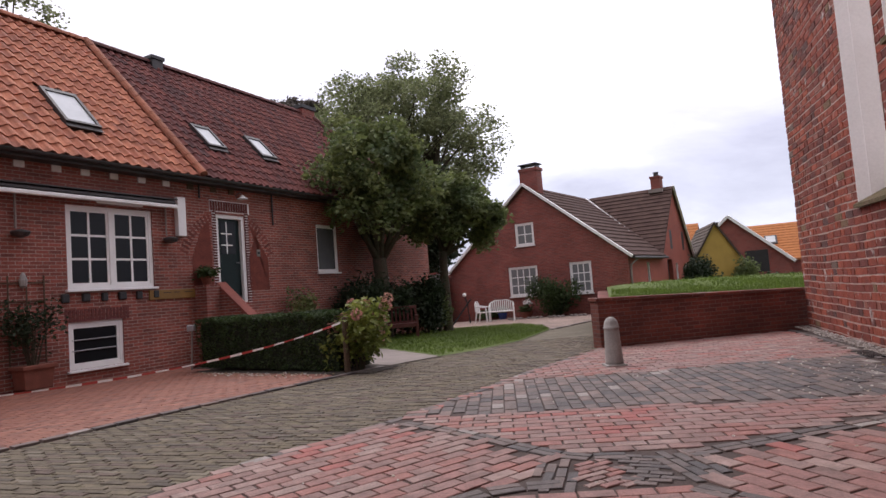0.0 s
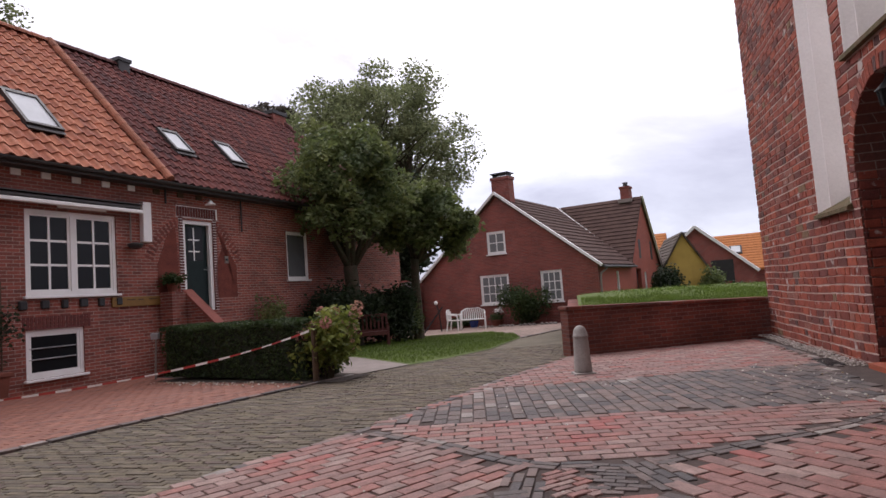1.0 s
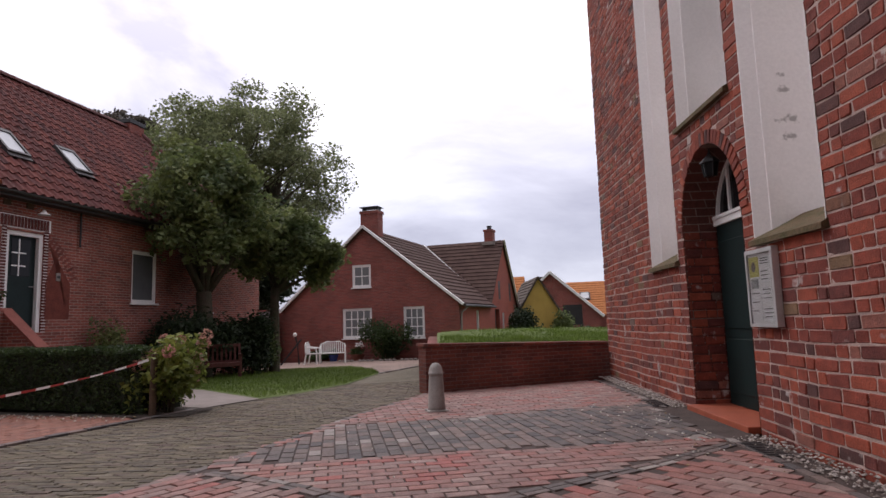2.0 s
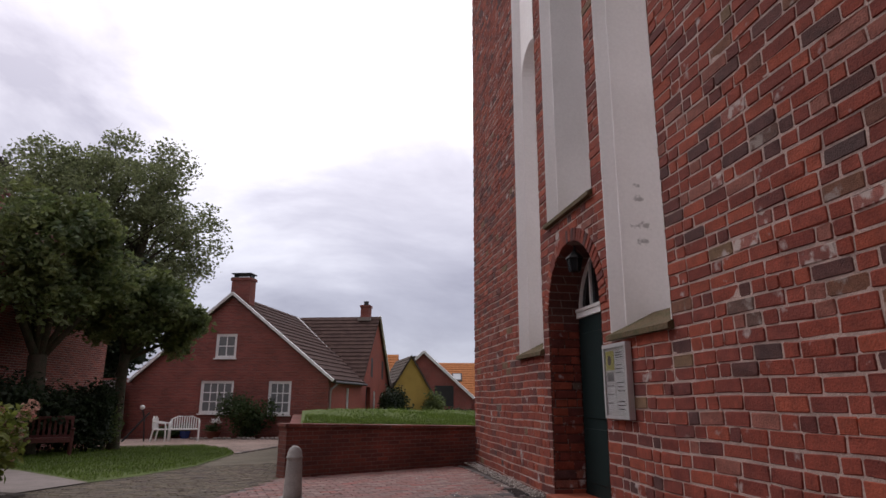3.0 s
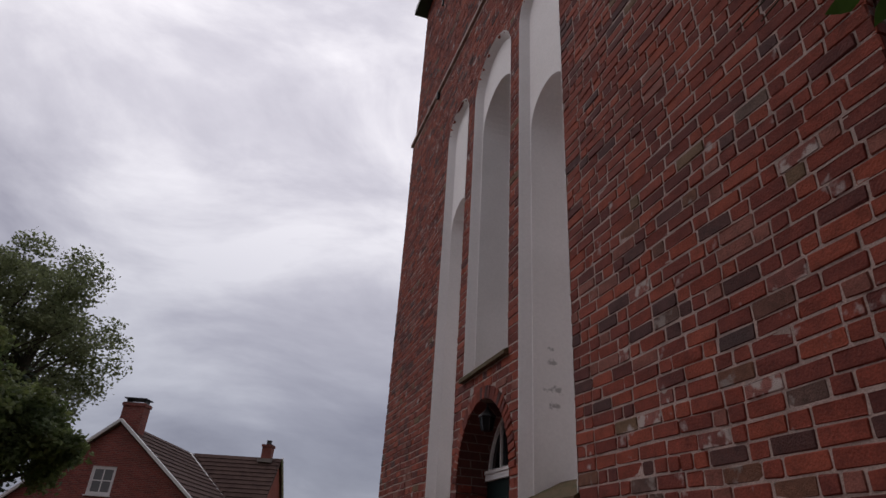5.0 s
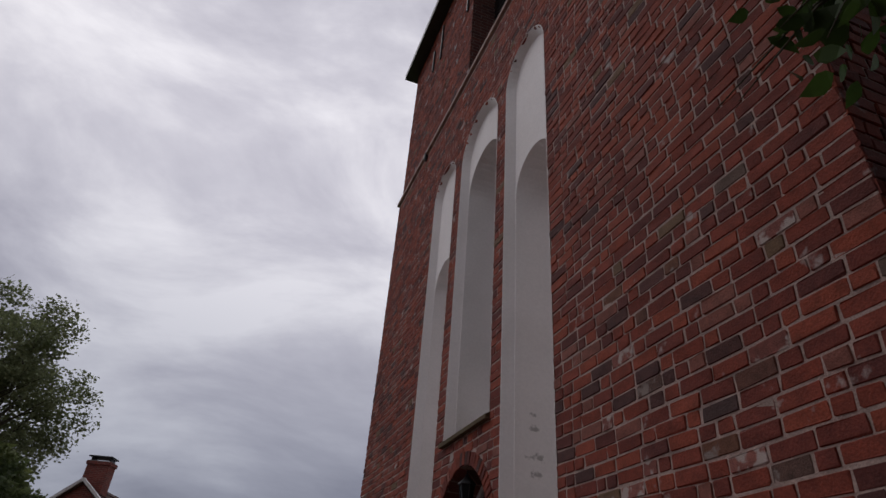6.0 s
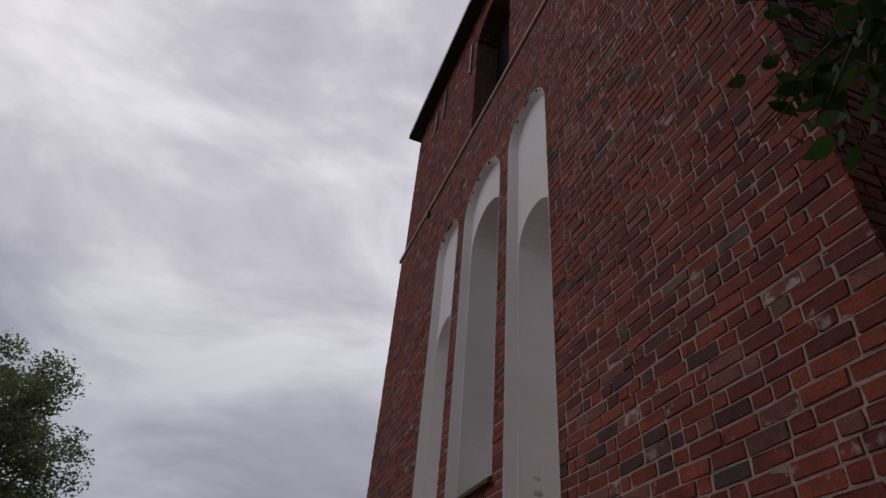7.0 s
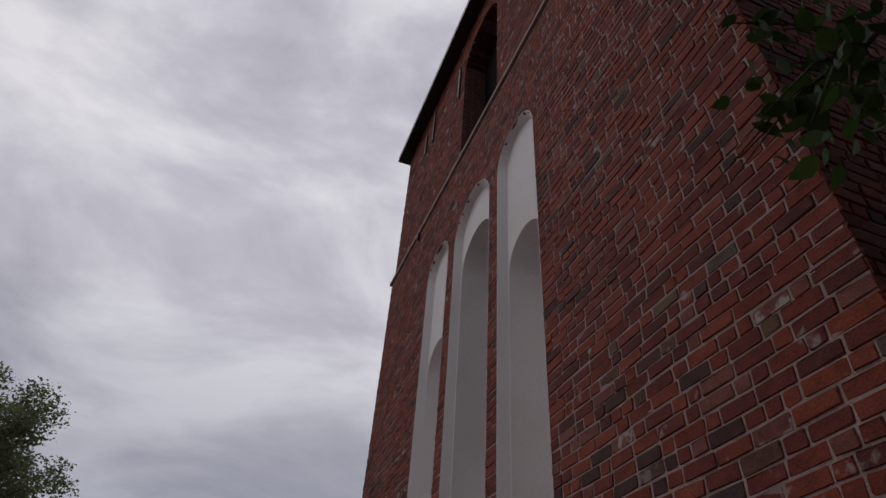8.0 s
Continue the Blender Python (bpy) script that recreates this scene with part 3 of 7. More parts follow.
for i in range(len(ao) - 1):
    bm.faces.new((ao[i], ao[i + 1], ai[i + 1], ai[i]))
    bm.faces.new((ai[i], ai[i + 1], bi[i + 1], bi[i]))
    bm.faces.new((ao[i], bo[i], bo[i + 1], ao[i + 1]))
part("fanlight_frame", bm, M["white"], fan, "white painted arched frame")
for q in (-0.42, 0.0, 0.42):
    bm = bmesh.new()
    box(bm, c_door + q - 0.018, c_door + q + 0.018, 0.43, 0.465, 2.38, arch_top(c_door + q, x0 + 0.05, x1 - 0.05, 2.36, 3.06))
    part("glazing_bar", bm, M["white"], fan)
part("doorstep", solid(x0 + 0.01, x1 - 0.01, -0.12, 0.42, -0.02, 0.05, bevel=0.005), M["step"], tower, "orange-red tiled doorstep")

# wall ties
for x, z, h in ((-2.25, 14.4, 1.3), (-2.86, 14.3, 0.8), (-0.40, 13.9, 1.2), (-2.4, 10.55, 0.25)):
    part("wall_tie", solid(x - 0.03, x + 0.03, 0.0 if z > 11 else -0.06, 0.052, z - h / 2, z + h / 2, bevel=0.005), M["dark"], tower, "black iron wall tie")
# belfry louvres
bm = bmesh.new()
x0, x1, z0, spring, top = BELFRY
z = z0 + 0.1
while z < top - 0.2:
    c = (x0 + x1) / 2
    half = (x1 - x0) / 2 if z < spring else (x1 - x0) / 2 * math.sqrt(max(0.02, 1 - ((z - spring) / (top - spring)) ** 2))
    part("louvre", solid(c - half, c + half, 0.0, 0.16, -0.012, 0.012, m=pose(0, 0.55, z, 40, 0, 0)), M["gutter"], tower)
    z += 0.16
bm.free()
# black sheet imitates the unlit space behind the louvres
part("belfry_backing", solid(-0.3, 1.9, 0.8, 0.85, 10.9, 15.0), M["dark"], tower)

# notice case beside the door
case = thing("notice_case", TOWER @ pose(1.72, 0, 1.02), "metal-framed glass notice case with pinned papers on the tower wall", "notice board")
bm = bmesh.new()
for u0, u1, w0, w1 in ((0, 0.52, 0, 0.03), (0, 0.52, 0.69, 0.73), (0, 0.03, 0.03, 0.69), (0.49, 0.52, 0.03, 0.69)):
    box(bm, u0, u1, -0.07, -0.006, w0, w1)
part("frame", bm, mat("aluminium", (0.62, 0.62, 0.62), 0.35, 0.1, 6, 50, 0.0, metal=0.4), case)
part("backing", solid(0.03, 0.49, -0.05, -0.006, 0.03, 0.69), M["white"], case)
rng = random.Random(5)
for u0, u1, w0, w1, key in ((0.05, 0.23, 0.47, 0.66, "poster"), (0.26, 0.47, 0.56, 0.66, "paper"), (0.26, 0.46, 0.40, 0.54, "paper"), (0.05, 0.24, 0.06, 0.34, "paper"), (0.27, 0.47, 0.22, 0.37, "paper"), (0.27, 0.47, 0.05, 0.19, "paper"), (0.07, 0.2, 0.36, 0.45, "card")):
    col = {"poster": (0.62, 0.58, 0.20), "paper": (0.86, 0.87, 0.87), "card": (0.35, 0.36, 0.36)}[key]
    sheet_ob = part("paper", solid(u0, u1, -0.056, -0.05, w0, w1), mat(key, col, 0.7, 0.1, 10, 60, 0.0), case)
    if key == "paper":
        for i in range(3):
            zz = w1 - 0.02 - i * (w1 - w0 - 0.03) / 3
            part("text_bar", solid(u0 + 0.015, u1 - rng.uniform(0.02, 0.06), -0.058, -0.056, zz - 0.008, zz), M["gutter"], sheet_ob)
    if key == "poster":
        bm = bmesh.new()
        lathe(bm, [(0.05, 0), (0.05, 0.003)], 14)
        for v in bm.verts:
            v.co = Vector((u0 + 0.09 + v.co.x * 0.8, -0.0595 + v.co.z, (w0 + w1) / 2 + v.co.y))
        part("emblem", bm, M["path"], sheet_ob, "grey oval emblem")
cg = bpy.data.materials.new("case_glass")
part("pane", solid(0.03, 0.49, -0.066, -0.063, 0.03, 0.69), cg, case)
cg.use_nodes = True
cgb = cg.node_tree.nodes["Principled BSDF"]
cgb.inputs["Transmission Weight"].default_value, cgb.inputs["Roughness"].default_value, cgb.inputs["IOR"].default_value = 1.0, 0.02, 1.2
case.children[-1].visible_shadow = False

# lantern in the arch
lan = thing("wall_lantern", TOWER @ pose(0.64, 0.12, 2.76) @ Matrix.Scale(0.8, 4), "black iron lantern hanging under the door arch", "lantern")
bm = bmesh.new()
lathe(bm, [(0.075, 0.0), (0.085, 0.02), (0.115, 0.20), (0.12, 0.21)], 6)
part("lantern_glass", bm, M["glass"], lan)
bm = bmesh.new()
lathe(bm, [(0.145, 0.21), (0.14, 0.225), (0.05, 0.31), (0.03, 0.33), (0.025, 0.36)], 6)
part("cap", bm, M["dark"], lan)
bm = bmesh.new()
for i in range(6):
    q = 2 * math.pi * i / 6
    tube(bm, [(0.087 * math.cos(q), 0.087 * math.sin(q), 0.0), (0.12 * math.cos(q), 0.12 * math.sin(q), 0.21)], 0.008, 5)
part("cage", bm, M["dark"], lan)
bm = bmesh.new()
tube(bm, [(0, 0, 0.35), (0, 0, 0.56)], 0.012, 6)
part("hanger", bm, M["dark"], lan)

# ---- long house beside the street ----
# local x along the front, y into the house
house = thing("long_house", HOUSE, "old red brick house with orange and dark red pantiles", "house")


def window(name, parent, x0, x1, z0, z1, cols, rows, sashes=1, label="", depth=0.10, frame_w=0.075, bar=0.022, curtain=True, sill=0.05, y=0.0, backing=None):
    """A white casement in an opening of a wall whose face is y = 0: frame, sashes with bars, panes, sill."""
    w = part(name, bmesh.new(), M["white"], parent, label)
    bm = bmesh.new()
    f = frame_w
    for a in ((x0, x1, z1 - f, z1), (x0, x1, z0, z0 + f), (x0, x0 + f, z0 + f, z1 - f), (x1 - f, x1, z0 + f, z1 - f)):
        box(bm, a[0], a[1], y + 0.03, y + depth, a[2], a[3])
    bw = (x1 - x0 - 2 * f) / sashes
    for i in range(1, sashes):
        c = x0 + f + i * bw
        box(bm, c - 0.05, c + 0.05, y + 0.022, y + depth, z0 + f, z1 - f)
    bm.to_mesh(w.data)
    bm.free()
    for s in range(sashes):
        a0 = x0 + f + s * bw + (0.05 if s else 0)
        a1 = x0 + f + (s + 1) * bw - (0.05 if s < sashes - 1 else 0)
        bm = bmesh.new()
        g = 0.045
        for q in ((a0, a1, z1 - f - g, z1 - f), (a0, a1, z0 + f, z0 + f + g), (a0, a0 + g, z0 + f + g, z1 - f - g), (a1 - g, a1, z0 + f + g, z1 - f - g)):
            box(bm, q[0], q[1], y + 0.045, y + 0.085, q[2], q[3])
        c0, c1, e0, e1 = a0 + g, a1 - g, z0 + f + g, z1 - f - g
        for i in range(1, cols):
            c = c0 + (c1 - c0) * i / cols
            box(bm, c - bar, c + bar, y + 0.05, y + 0.082, e0, e1)
        for i in range(1, rows):
            c = e0 + (e1 - e0) * i / rows
            box(bm, c0, c1, y + 0.052, y + 0.080, c - bar, c + bar)
        part("sash", bm, M["white"], w)
        for i in range(cols):
            for j in range(rows):
                p0, p1 = c0 + (c1 - c0) * i / cols, c0 + (c1 - c0) * (i + 1) / cols
                q0, q1 = e0 + (e1 - e0) * j / rows, e0 + (e1 - e0) * (j + 1) / rows
                part("pane", solid(p0, p1, y + 0.064, y + 0.070, q0, q1), backing or M["glass"], w)
    if sill:
        bm = bmesh.new()
        box(bm, x0 - 0.05, x1 + 0.05, y - 0.07, y + 0.06, z0 - sill, z0 - 0.002)
        part("window_sill", bevelled(bm, 0.008), M["white"], w)
    return w


W_BIG, W_BASE, W_SIDE, H_DOOR, W_FAR = (-0.14, 1.71, 1.68, 3.30), (-0.16, 0.95, 0.17, 1.06), (7.2, 8.2, 1.92, 3.34), (3.45, 4.39, 1.18, 3.38), (10.3, 10.9, 1.7, 2.6)
bm = bmesh.new()
wall_boxes(bm, -6.0, 14.0, -0.4, 4.15, 0.0, 0.35, [W_BIG, W_BASE, W_SIDE, H_DOOR, W_FAR])
box(bm, -6.0, -5.65, 0.35, 8.4, -0.4, 4.15)
box(bm, 13.65, 14.0, 0.35, 8.4, -0.4, 4.15)
box(bm, -5.65, 13.65, 8.05, 8.4, -0.4, 4.15)
bmesh.ops.remove_doubles(bm, verts=bm.verts[:], dist=0.0005)
part("front_wall", bm, M["house_brick"], house)
# near-black sheet stands in for the shade of the rooms
part("inside", solid(-5.6, 13.6, 0.6, 0.65, -0.3, 4.2), M["dark"], house, "near-black sheet standing for the unlit interior")

ROOF_P = math.tan(radians(46))
EAVE_Y, EAVE_Z, RIDGE_Y = -0.28, 4.18, 3.82
RIDGE_Z = EAVE_Z + (RIDGE_Y - EAVE_Y) * ROOF_P
for name, x0, x1, label in (("roof_deck_orange", -6.1, 2.95, "deck under the orange pantiles"), ("roof_deck_red", 2.95, 12.0, "deck under the dark red pantiles")):
    bm = bmesh.new()
    v = [(x0, EAVE_Y, EAVE_Z - 0.04), (x1, EAVE_Y, EAVE_Z - 0.04), (x1, RIDGE_Y, RIDGE_Z - 0.04), (x0, RIDGE_Y, RIDGE_Z - 0.04), (x0, 2 * RIDGE_Y - EAVE_Y, EAVE_Z - 0.04), (x1, 2 * RIDGE_Y - EAVE_Y, EAVE_Z - 0.04)]
    v = [bm.verts.new(p) for p in v]
    bm.faces.new((v[0], v[1], v[2], v[3]))
    bm.faces.new((v[3], v[2], v[5], v[4]))
    part("roof_deck", bm, mat(name, (0.2, 0.06, 0.035) if x0 < 0 else (0.07, 0.025, 0.022), 0.9, 0.3), house, label)
# hipped end
bm = bmesh.new()
v = [bm.verts.new(p) for p in ((12.0, EAVE_Y, EAVE_Z - 0.04), (14.3, EAVE_Y, EAVE_Z - 0.04), (12.0, RIDGE_Y, RIDGE_Z - 0.04), (14.3, 2 * RIDGE_Y - EAVE_Y, EAVE_Z - 0.04), (12.0, 2 * RIDGE_Y - EAVE_Y, EAVE_Z - 0.04))]
bm.faces.new((v[0], v[1], v[2]))
bm.faces.new((v[1], v[3], v[2]))
bm.faces.new((v[3], v[4], v[2]))
part("hip_end", bm, mat("hip_red", (0.16, 0.05, 0.04), 0.85, 0.35, 9, 50, 0.5), house)
bm = bmesh.new()
box(bm, -6.1, 14.3, EAVE_Y - 0.02, 0.0, EAVE_Z - 0.16, EAVE_Z - 0.06)
part("soffit", bm, M["gutter"], house)
bm = bmesh.new()
outline = [(-0.07 * math.cos(math.pi * i / 8), -0.07 * math.sin(math.pi * i / 8)) for i in range(9)]
inn = [(0.055 * math.cos(math.pi * i / 8), -0.055 * math.sin(math.pi * i / 8)) for i in range(9)]
prof = outline + inn
a = [bm.verts.new((-6.1, EAVE_Y - 0.08 + y, EAVE_Z - 0.05 + z)) for y, z in prof]
b = [bm.verts.new((14.3, EAVE_Y - 0.08 + y, EAVE_Z - 0.05 + z)) for y, z in prof]
for i in range(len(a)):
    j = (i + 1) % len(a)
    bm.faces.new((a[i], a[j], b[j], b[i]))
part("gutter", bm, M["gutter"], house, "dark half-round gutter")

window("window", house, *W_BIG, 2, 3, 2, label="large white two-sash window with glazing bars")
wb = window("cellar_window", house, *W_BASE, 1, 1, 1, label="low white cellar window with bars")
for z in (0.52, 0.72):
    bm = bmesh.new()
    tube(bm, [(-0.2, 0.05, z), (0.82, 0.05, z)], 0.012, 6)
    part("window_bar", bm, M["zinc"], wb)
window("window", house, *W_SIDE, 1, 1, 1, label="grey curtained window with a white sill", backing=mat("grey_blind", (0.09, 0.095, 0.10), 0.4, 0.15, 4, 40, 0.0), frame_w=0.05)
window("window", house, *W_FAR, 1, 2, 1, label="small white window behind the shrubs")
# front door
hd = part("front_door", solid(H_DOOR[0] + 0.09, H_DOOR[1] - 0.09, 0.12, 0.17, H_DOOR[2], H_DOOR[3] - 0.08, bevel=0.005), M["door_green"], house, "dark green panelled front door with a leaded light")
bm = bmesh.new()
x0, x1, z0, z1 = H_DOOR
for a in ((x0, x0 + 0.10, z0, z1), (x1 - 0.10, x1, z0, z1), (x0 + 0.1, x1 - 0.1, z1 - 0.09, z1)):
    box(bm, a[0], a[1], 0.03, 0.18, a[2], a[3])
part("door_frame", bm, M["white"], house, "white painted door frame")
part("door_light", solid(x0 + 0.24, x1 - 0.24, 0.112, 0.12, 2.42, 3.22), M["glass"], hd)
bm = bmesh.new()
box(bm, 3.855, 3.885, 0.10, 0.112, 2.42, 3.22)
for z in (2.64, 2.92):
    box(bm, 3.70, 4.04, 0.098, 0.112, z - 0.015, z + 0.015)
part("glazing_bars", bm, M["white"], hd)
bm = bmesh.new()
tube(bm, [(x1 - 0.16, 0.12, 2.2), (x1 - 0.16, 0.06, 2.2), (x1 - 0.28, 0.06, 2.2)], 0.012, 6)
part("door_handle", bm, M["zinc"], hd)
# brick quoins round the door and soldier lintel
for i in range(34):
    z = 1.22 + i * 0.066
    w = 0.11
    for xx in (x0 - w, x1):
        part("quoin", solid(xx, xx + w, -0.018, 0.012, z, z + 0.044), M["dark_stone"], house)
part("quoin_bed", solid(x0 - 0.11, x0 - 0.002, -0.006, 0.01, 1.2, 3.46), M["white"], house)
part("quoin_bed", solid(x1 + 0.002, x1 + 0.11, -0.006, 0.01, 1.2, 3.46), M["white"], house)
for i in range(15):
    u = x0 - 0.16 + i * 0.081
    part("lintel_brick", solid(u, u + 0.062, -0.02, 0.01, 3.45, 3.69), M["dark_stone"], house)
part("lintel_bed", solid(x0 - 0.17, x1 + 0.16, -0.008, 0.008, 3.43, 3.71), M["white"], house)
# bare orange-red render patches beside the door, old arch rings above
for u0, u1 in ((2.72, 3.29), (4.46, 5.15)):
    part("repair_patch", prism(bmesh.new(), [(u0, 1.5), (u1, 1.5), (u1, 2.3), ((u1 if u0 < 3 else u0) - (0.05 if u0 < 3 else -0.05), 3.2), ((u1 if u0 < 3 else u0) - (0.3 if u0 < 3 else -0.3), 2.95), (u0, 2.3)][::1], -0.006, 0.01), mat("red_patch", (0.19, 0.045, 0.03), 0.9, 0.35, 4, 40, 0.4), house)
arch_red = mat("arch_red", (0.21, 0.058, 0.045), 0.88, 0.35, 9, 60, 0.3, rand=0.25)
for c, side in ((3.87, -1), (3.87, 1)):
    for i in range(11):
        q = radians(20 + i * 4.5)
        r = 1.45
        m = pose(c + side * r * math.cos(q), 0, 1.95 + r * math.sin(q), 0, side * (90 - math.degrees(q)) * 1.0, 0)
        part("arch_brick", solid(-0.028, 0.028, -0.005, 0.02, -0.11, 0.11, m=m), arch_red, house)
# flat arch over the cellar window
for i in range(18):
    u = W_BASE[0] - 0.06 + i * 0.073
    part("lintel_brick", solid(u, u + 0.056, -0.008, 0.02, 1.06, 1.30), M["dark_stone"], house)
# white blocks under the eaves, dark corbels under the sill
for i, u in enumerate((-0.93, -0.28, 0.27, 0.87, 1.50, 2.10, 2.75, 3.42, 3.98)):
    part("eaves_block", solid(u - 0.09, u + 0.09, -0.025, 0.03, 3.89, 4.01, bevel=0.006), M["plaster"] if i < 6 else M["wood_brown"], house)
for i in range(6):
    u = -0.28 + i * 0.38
    part("corbel", solid(u + 0.012 * (i % 3), u + 0.15 + 0.02 * (i % 2), -0.05, 0.03, 1.43 + 0.01 * (i % 2), 1.60, bevel=0.02), M["dark"], house)
board = part("board", solid(1.55, 2.75, -0.035, 0.0, 1.40, 1.60, bevel=0.004), M["ochre"], house, "narrow ochre board with a line of lettering")
for i, w in enumerate((0.16, 0.2, 0.14, 0.22)):
    part("text_bar", solid(1.62 + i * 0.27, 1.62 + i * 0.27 + w, -0.038, -0.035, 1.53, 1.55), M["wood_brown"], board)
# awning case
aw = thing("awning", HOUSE @ pose(0, 0, 0), "rolled white and dark awning cassette over the window", "awning")
bm = bmesh.new()
tube(bm, [(-3.2, -0.16, 3.50), (2.16, -0.16, 3.50)], 0.055, 10)
part("roll", bm, M["gutter"], aw)
part("front_rail", solid(-3.2, 2.16, -0.30, -0.23, 3.36, 3.44, bevel=0.015), M["white"], aw)
part("cover", solid(-3.2, 2.20, -0.24, -0.002, 3.56, 3.585), M["gutter"], aw)
part("valance", solid(0.35, 1.35, -0.215, -0.19, 3.33, 3.37, bevel=0.005), M["white_plastic"], aw)
part("end_board", solid(2.28, 2.50, -0.13, -0.004, 2.78, 3.66, bevel=0.01), M["white"], aw, "white side board")
for u in (-1.04, 2.02):
    bm = bmesh.new()
    tube(bm, [(u, -0.05, 3.40), (u, -0.05, 2.78)], 0.02, 6)
    part("arm", bm, M["path"], aw)
for u in (-1.04, 2.02):
    la = thing("wall_lamp", HOUSE @ pose(u + 0.02, 0, 2.68), "dark half-round wall lamp on the brick front", "wall lamp", "lamps on the house front")
    bm = bmesh.new()
    lathe(bm, [(0.04, -0.07), (0.12, -0.045), (0.155, 0.02), (0.15, 0.04), (0.05, 0.07)], 14, (0, -0.16, 0))
    part("shade", bm, M["gutter"], la)
    part("bracket", solid(-0.03, 0.03, -0.10, -0.001, -0.03, 0.03), M["gutter"], la)
dl = thing("door_lamp", HOUSE @ pose(4.12, 0, 3.82), "white dish lamp above the front door", "wall lamp")
bm = bmesh.new()
tube(bm, [(0, 0, 0.06), (0, -0.16, 0.12), (0, -0.24, 0.04)], 0.012, 6)
part("arm", bm, M["zinc"], dl)
bm = bmesh.new()
lathe(bm, [(0.13, -0.06), (0.13, -0.05), (0.06, 0.0), (0.03, 0.05)], 14, (0, -0.24, 0))
part("shade", bm, M["white"], dl)
nb = thing("house_plate", HOUSE @ pose(4.80, 0, 2.45), "small pale plate on the wall beside the door", "plate")
part("plate", solid(-0.06, 0.06, -0.02, -0.001, -0.09, 0.09), M["path"], nb)
part("bar", solid(-0.04, 0.04, -0.024, -0.02, -0.03, 0.03), M["dark"], nb)
for u in (2.95, 5.35):
    bm = bmesh.new()
    tube(bm, [(u, -0.06, 4.2), (u, -0.06, 3.2 if u > 3 else 3.7)], 0.025, 6)
    part("wall_strut", bm, M["dark"], house)

# skylights
def skylight(u, z, w, h):
    y = EAVE_Y + (z - EAVE_Z) / ROOF_P
    s = thing("skylight", HOUSE @ pose(u, y, z, 46, 0, 0), "grey-framed roof window set in the pantiles", "roof window", "roof windows")
    bm = bmesh.new()
    f = 0.07
    for q in ((0, w, 0, f), (0, w, h - f * 1.6, h), (0, f, f, h - f * 1.6), (w - f, w, f, h - f * 1.6)):
        box(bm, q[0], q[1], q[2], q[3], -0.03, 0.11)
    box(bm, 0, w, -0.12, 0.0, 0.03, 0.06)
    part("frame", bm, M["gutter"], s)
    part("pane", solid(f, w - f, f, h - f * 1.6, 0.07, 0.08), M["sky_glass"], s)
    return s


skylight(0.21, 5.00, 0.76, 1.25)
skylight(3.96, 5.21, 0.62, 0.95)
skylight(5.90, 5.25, 0.62, 0.98)
# chimneys
for u, w, h, key in ((4.75, 0.36, 0.20, "gutter"), (11.35, 0.75, 0.5, "red_brick")):
    ch = part("chimney", solid(u, u + w, RIDGE_Y - 0.2, RIDGE_Y + 0.35, RIDGE_Z - 1.3 if u > 9 else RIDGE_Z - 0.4, RIDGE_Z + h - (0.35 if u > 9 else 0.1)), M[key], house, "squat chimney")
    part("chimney_cap", solid(u - 0.04, u + w + 0.04, RIDGE_Y - 0.24, RIDGE_Y + 0.39, RIDGE_Z + h - (0.33 if u > 9 else 0.1), RIDGE_Z + h - (0.2 if u > 9 else 0.0)), M["dark"], ch)

STAIR_SIDE = [(-0.002, -0.1), (-0.002, 1.64), (-0.29, 1.64), (-1.65, 0.50), (-1.65, -0.1)]
# outside stair, running straight out from the door between brick parapets
st = thing("outside_stair", HOUSE @ pose(0, 0, 0), "brick outside stair with sloping red parapet copings", "stair")
part("landing", solid(3.36, 4.40, -0.62, -0.002, -0.1, 1.20), M["house_brick"], st)
for i in range(6):
    part("step", solid(3.36, 4.40, -0.62 - (i + 1) * 0.27, -0.62 - i * 0.27, -0.1, 1.02 - i * 0.18), M["house_brick"], st)
coping_red = mat("red_coping", (0.27, 0.082, 0.062), 0.8, 0.2, 6, 50, 0.2)
for x0, x1 in ((3.14, 3.36), (4.40, 4.60)):
    if x0 > 4:
        continue
    bm = bmesh.new()
    a = [bm.verts.new((x0, y, z)) for y, z in STAIR_SIDE]
    b = [bm.verts.new((x1, y, z)) for y, z in STAIR_SIDE]
    bm.faces.new(a)
    bm.faces.new(b[::-1])
    for i in range(len(a)):
        j = (i + 1) % len(a)
        bm.faces.new((a[j], a[i], b[i], b[j]))
    part("parapet", bm, M["house_brick"], st)
    bm = bmesh.new()
    (ya, za), (yb, zb) = STAIR_SIDE[2], STAIR_SIDE[3]
    for p in ((x0 - 0.03, ya, za), (x1 + 0.03, ya, za), (x1 + 0.03, yb, zb), (x0 - 0.03, yb, zb)):
        bm.verts.new((p[0], p[1], p[2] + 0.002))
    bm.verts.ensure_lookup_table()
    f = bm.faces.new(bm.verts[:])
    r = bmesh.ops.extrude_face_region(bm, geom=[f])
    for v in r["geom"]:
        if isinstance(v, bmesh.types.BMVert):
            v.co.z += 0.07
    part("coping", bm, coping_red, st, "red tiled sloping coping")
part("pier", solid(2.72, 3.14, -0.40, -0.002, -0.1, 1.66, bevel=0.01), M["house_brick"], st)

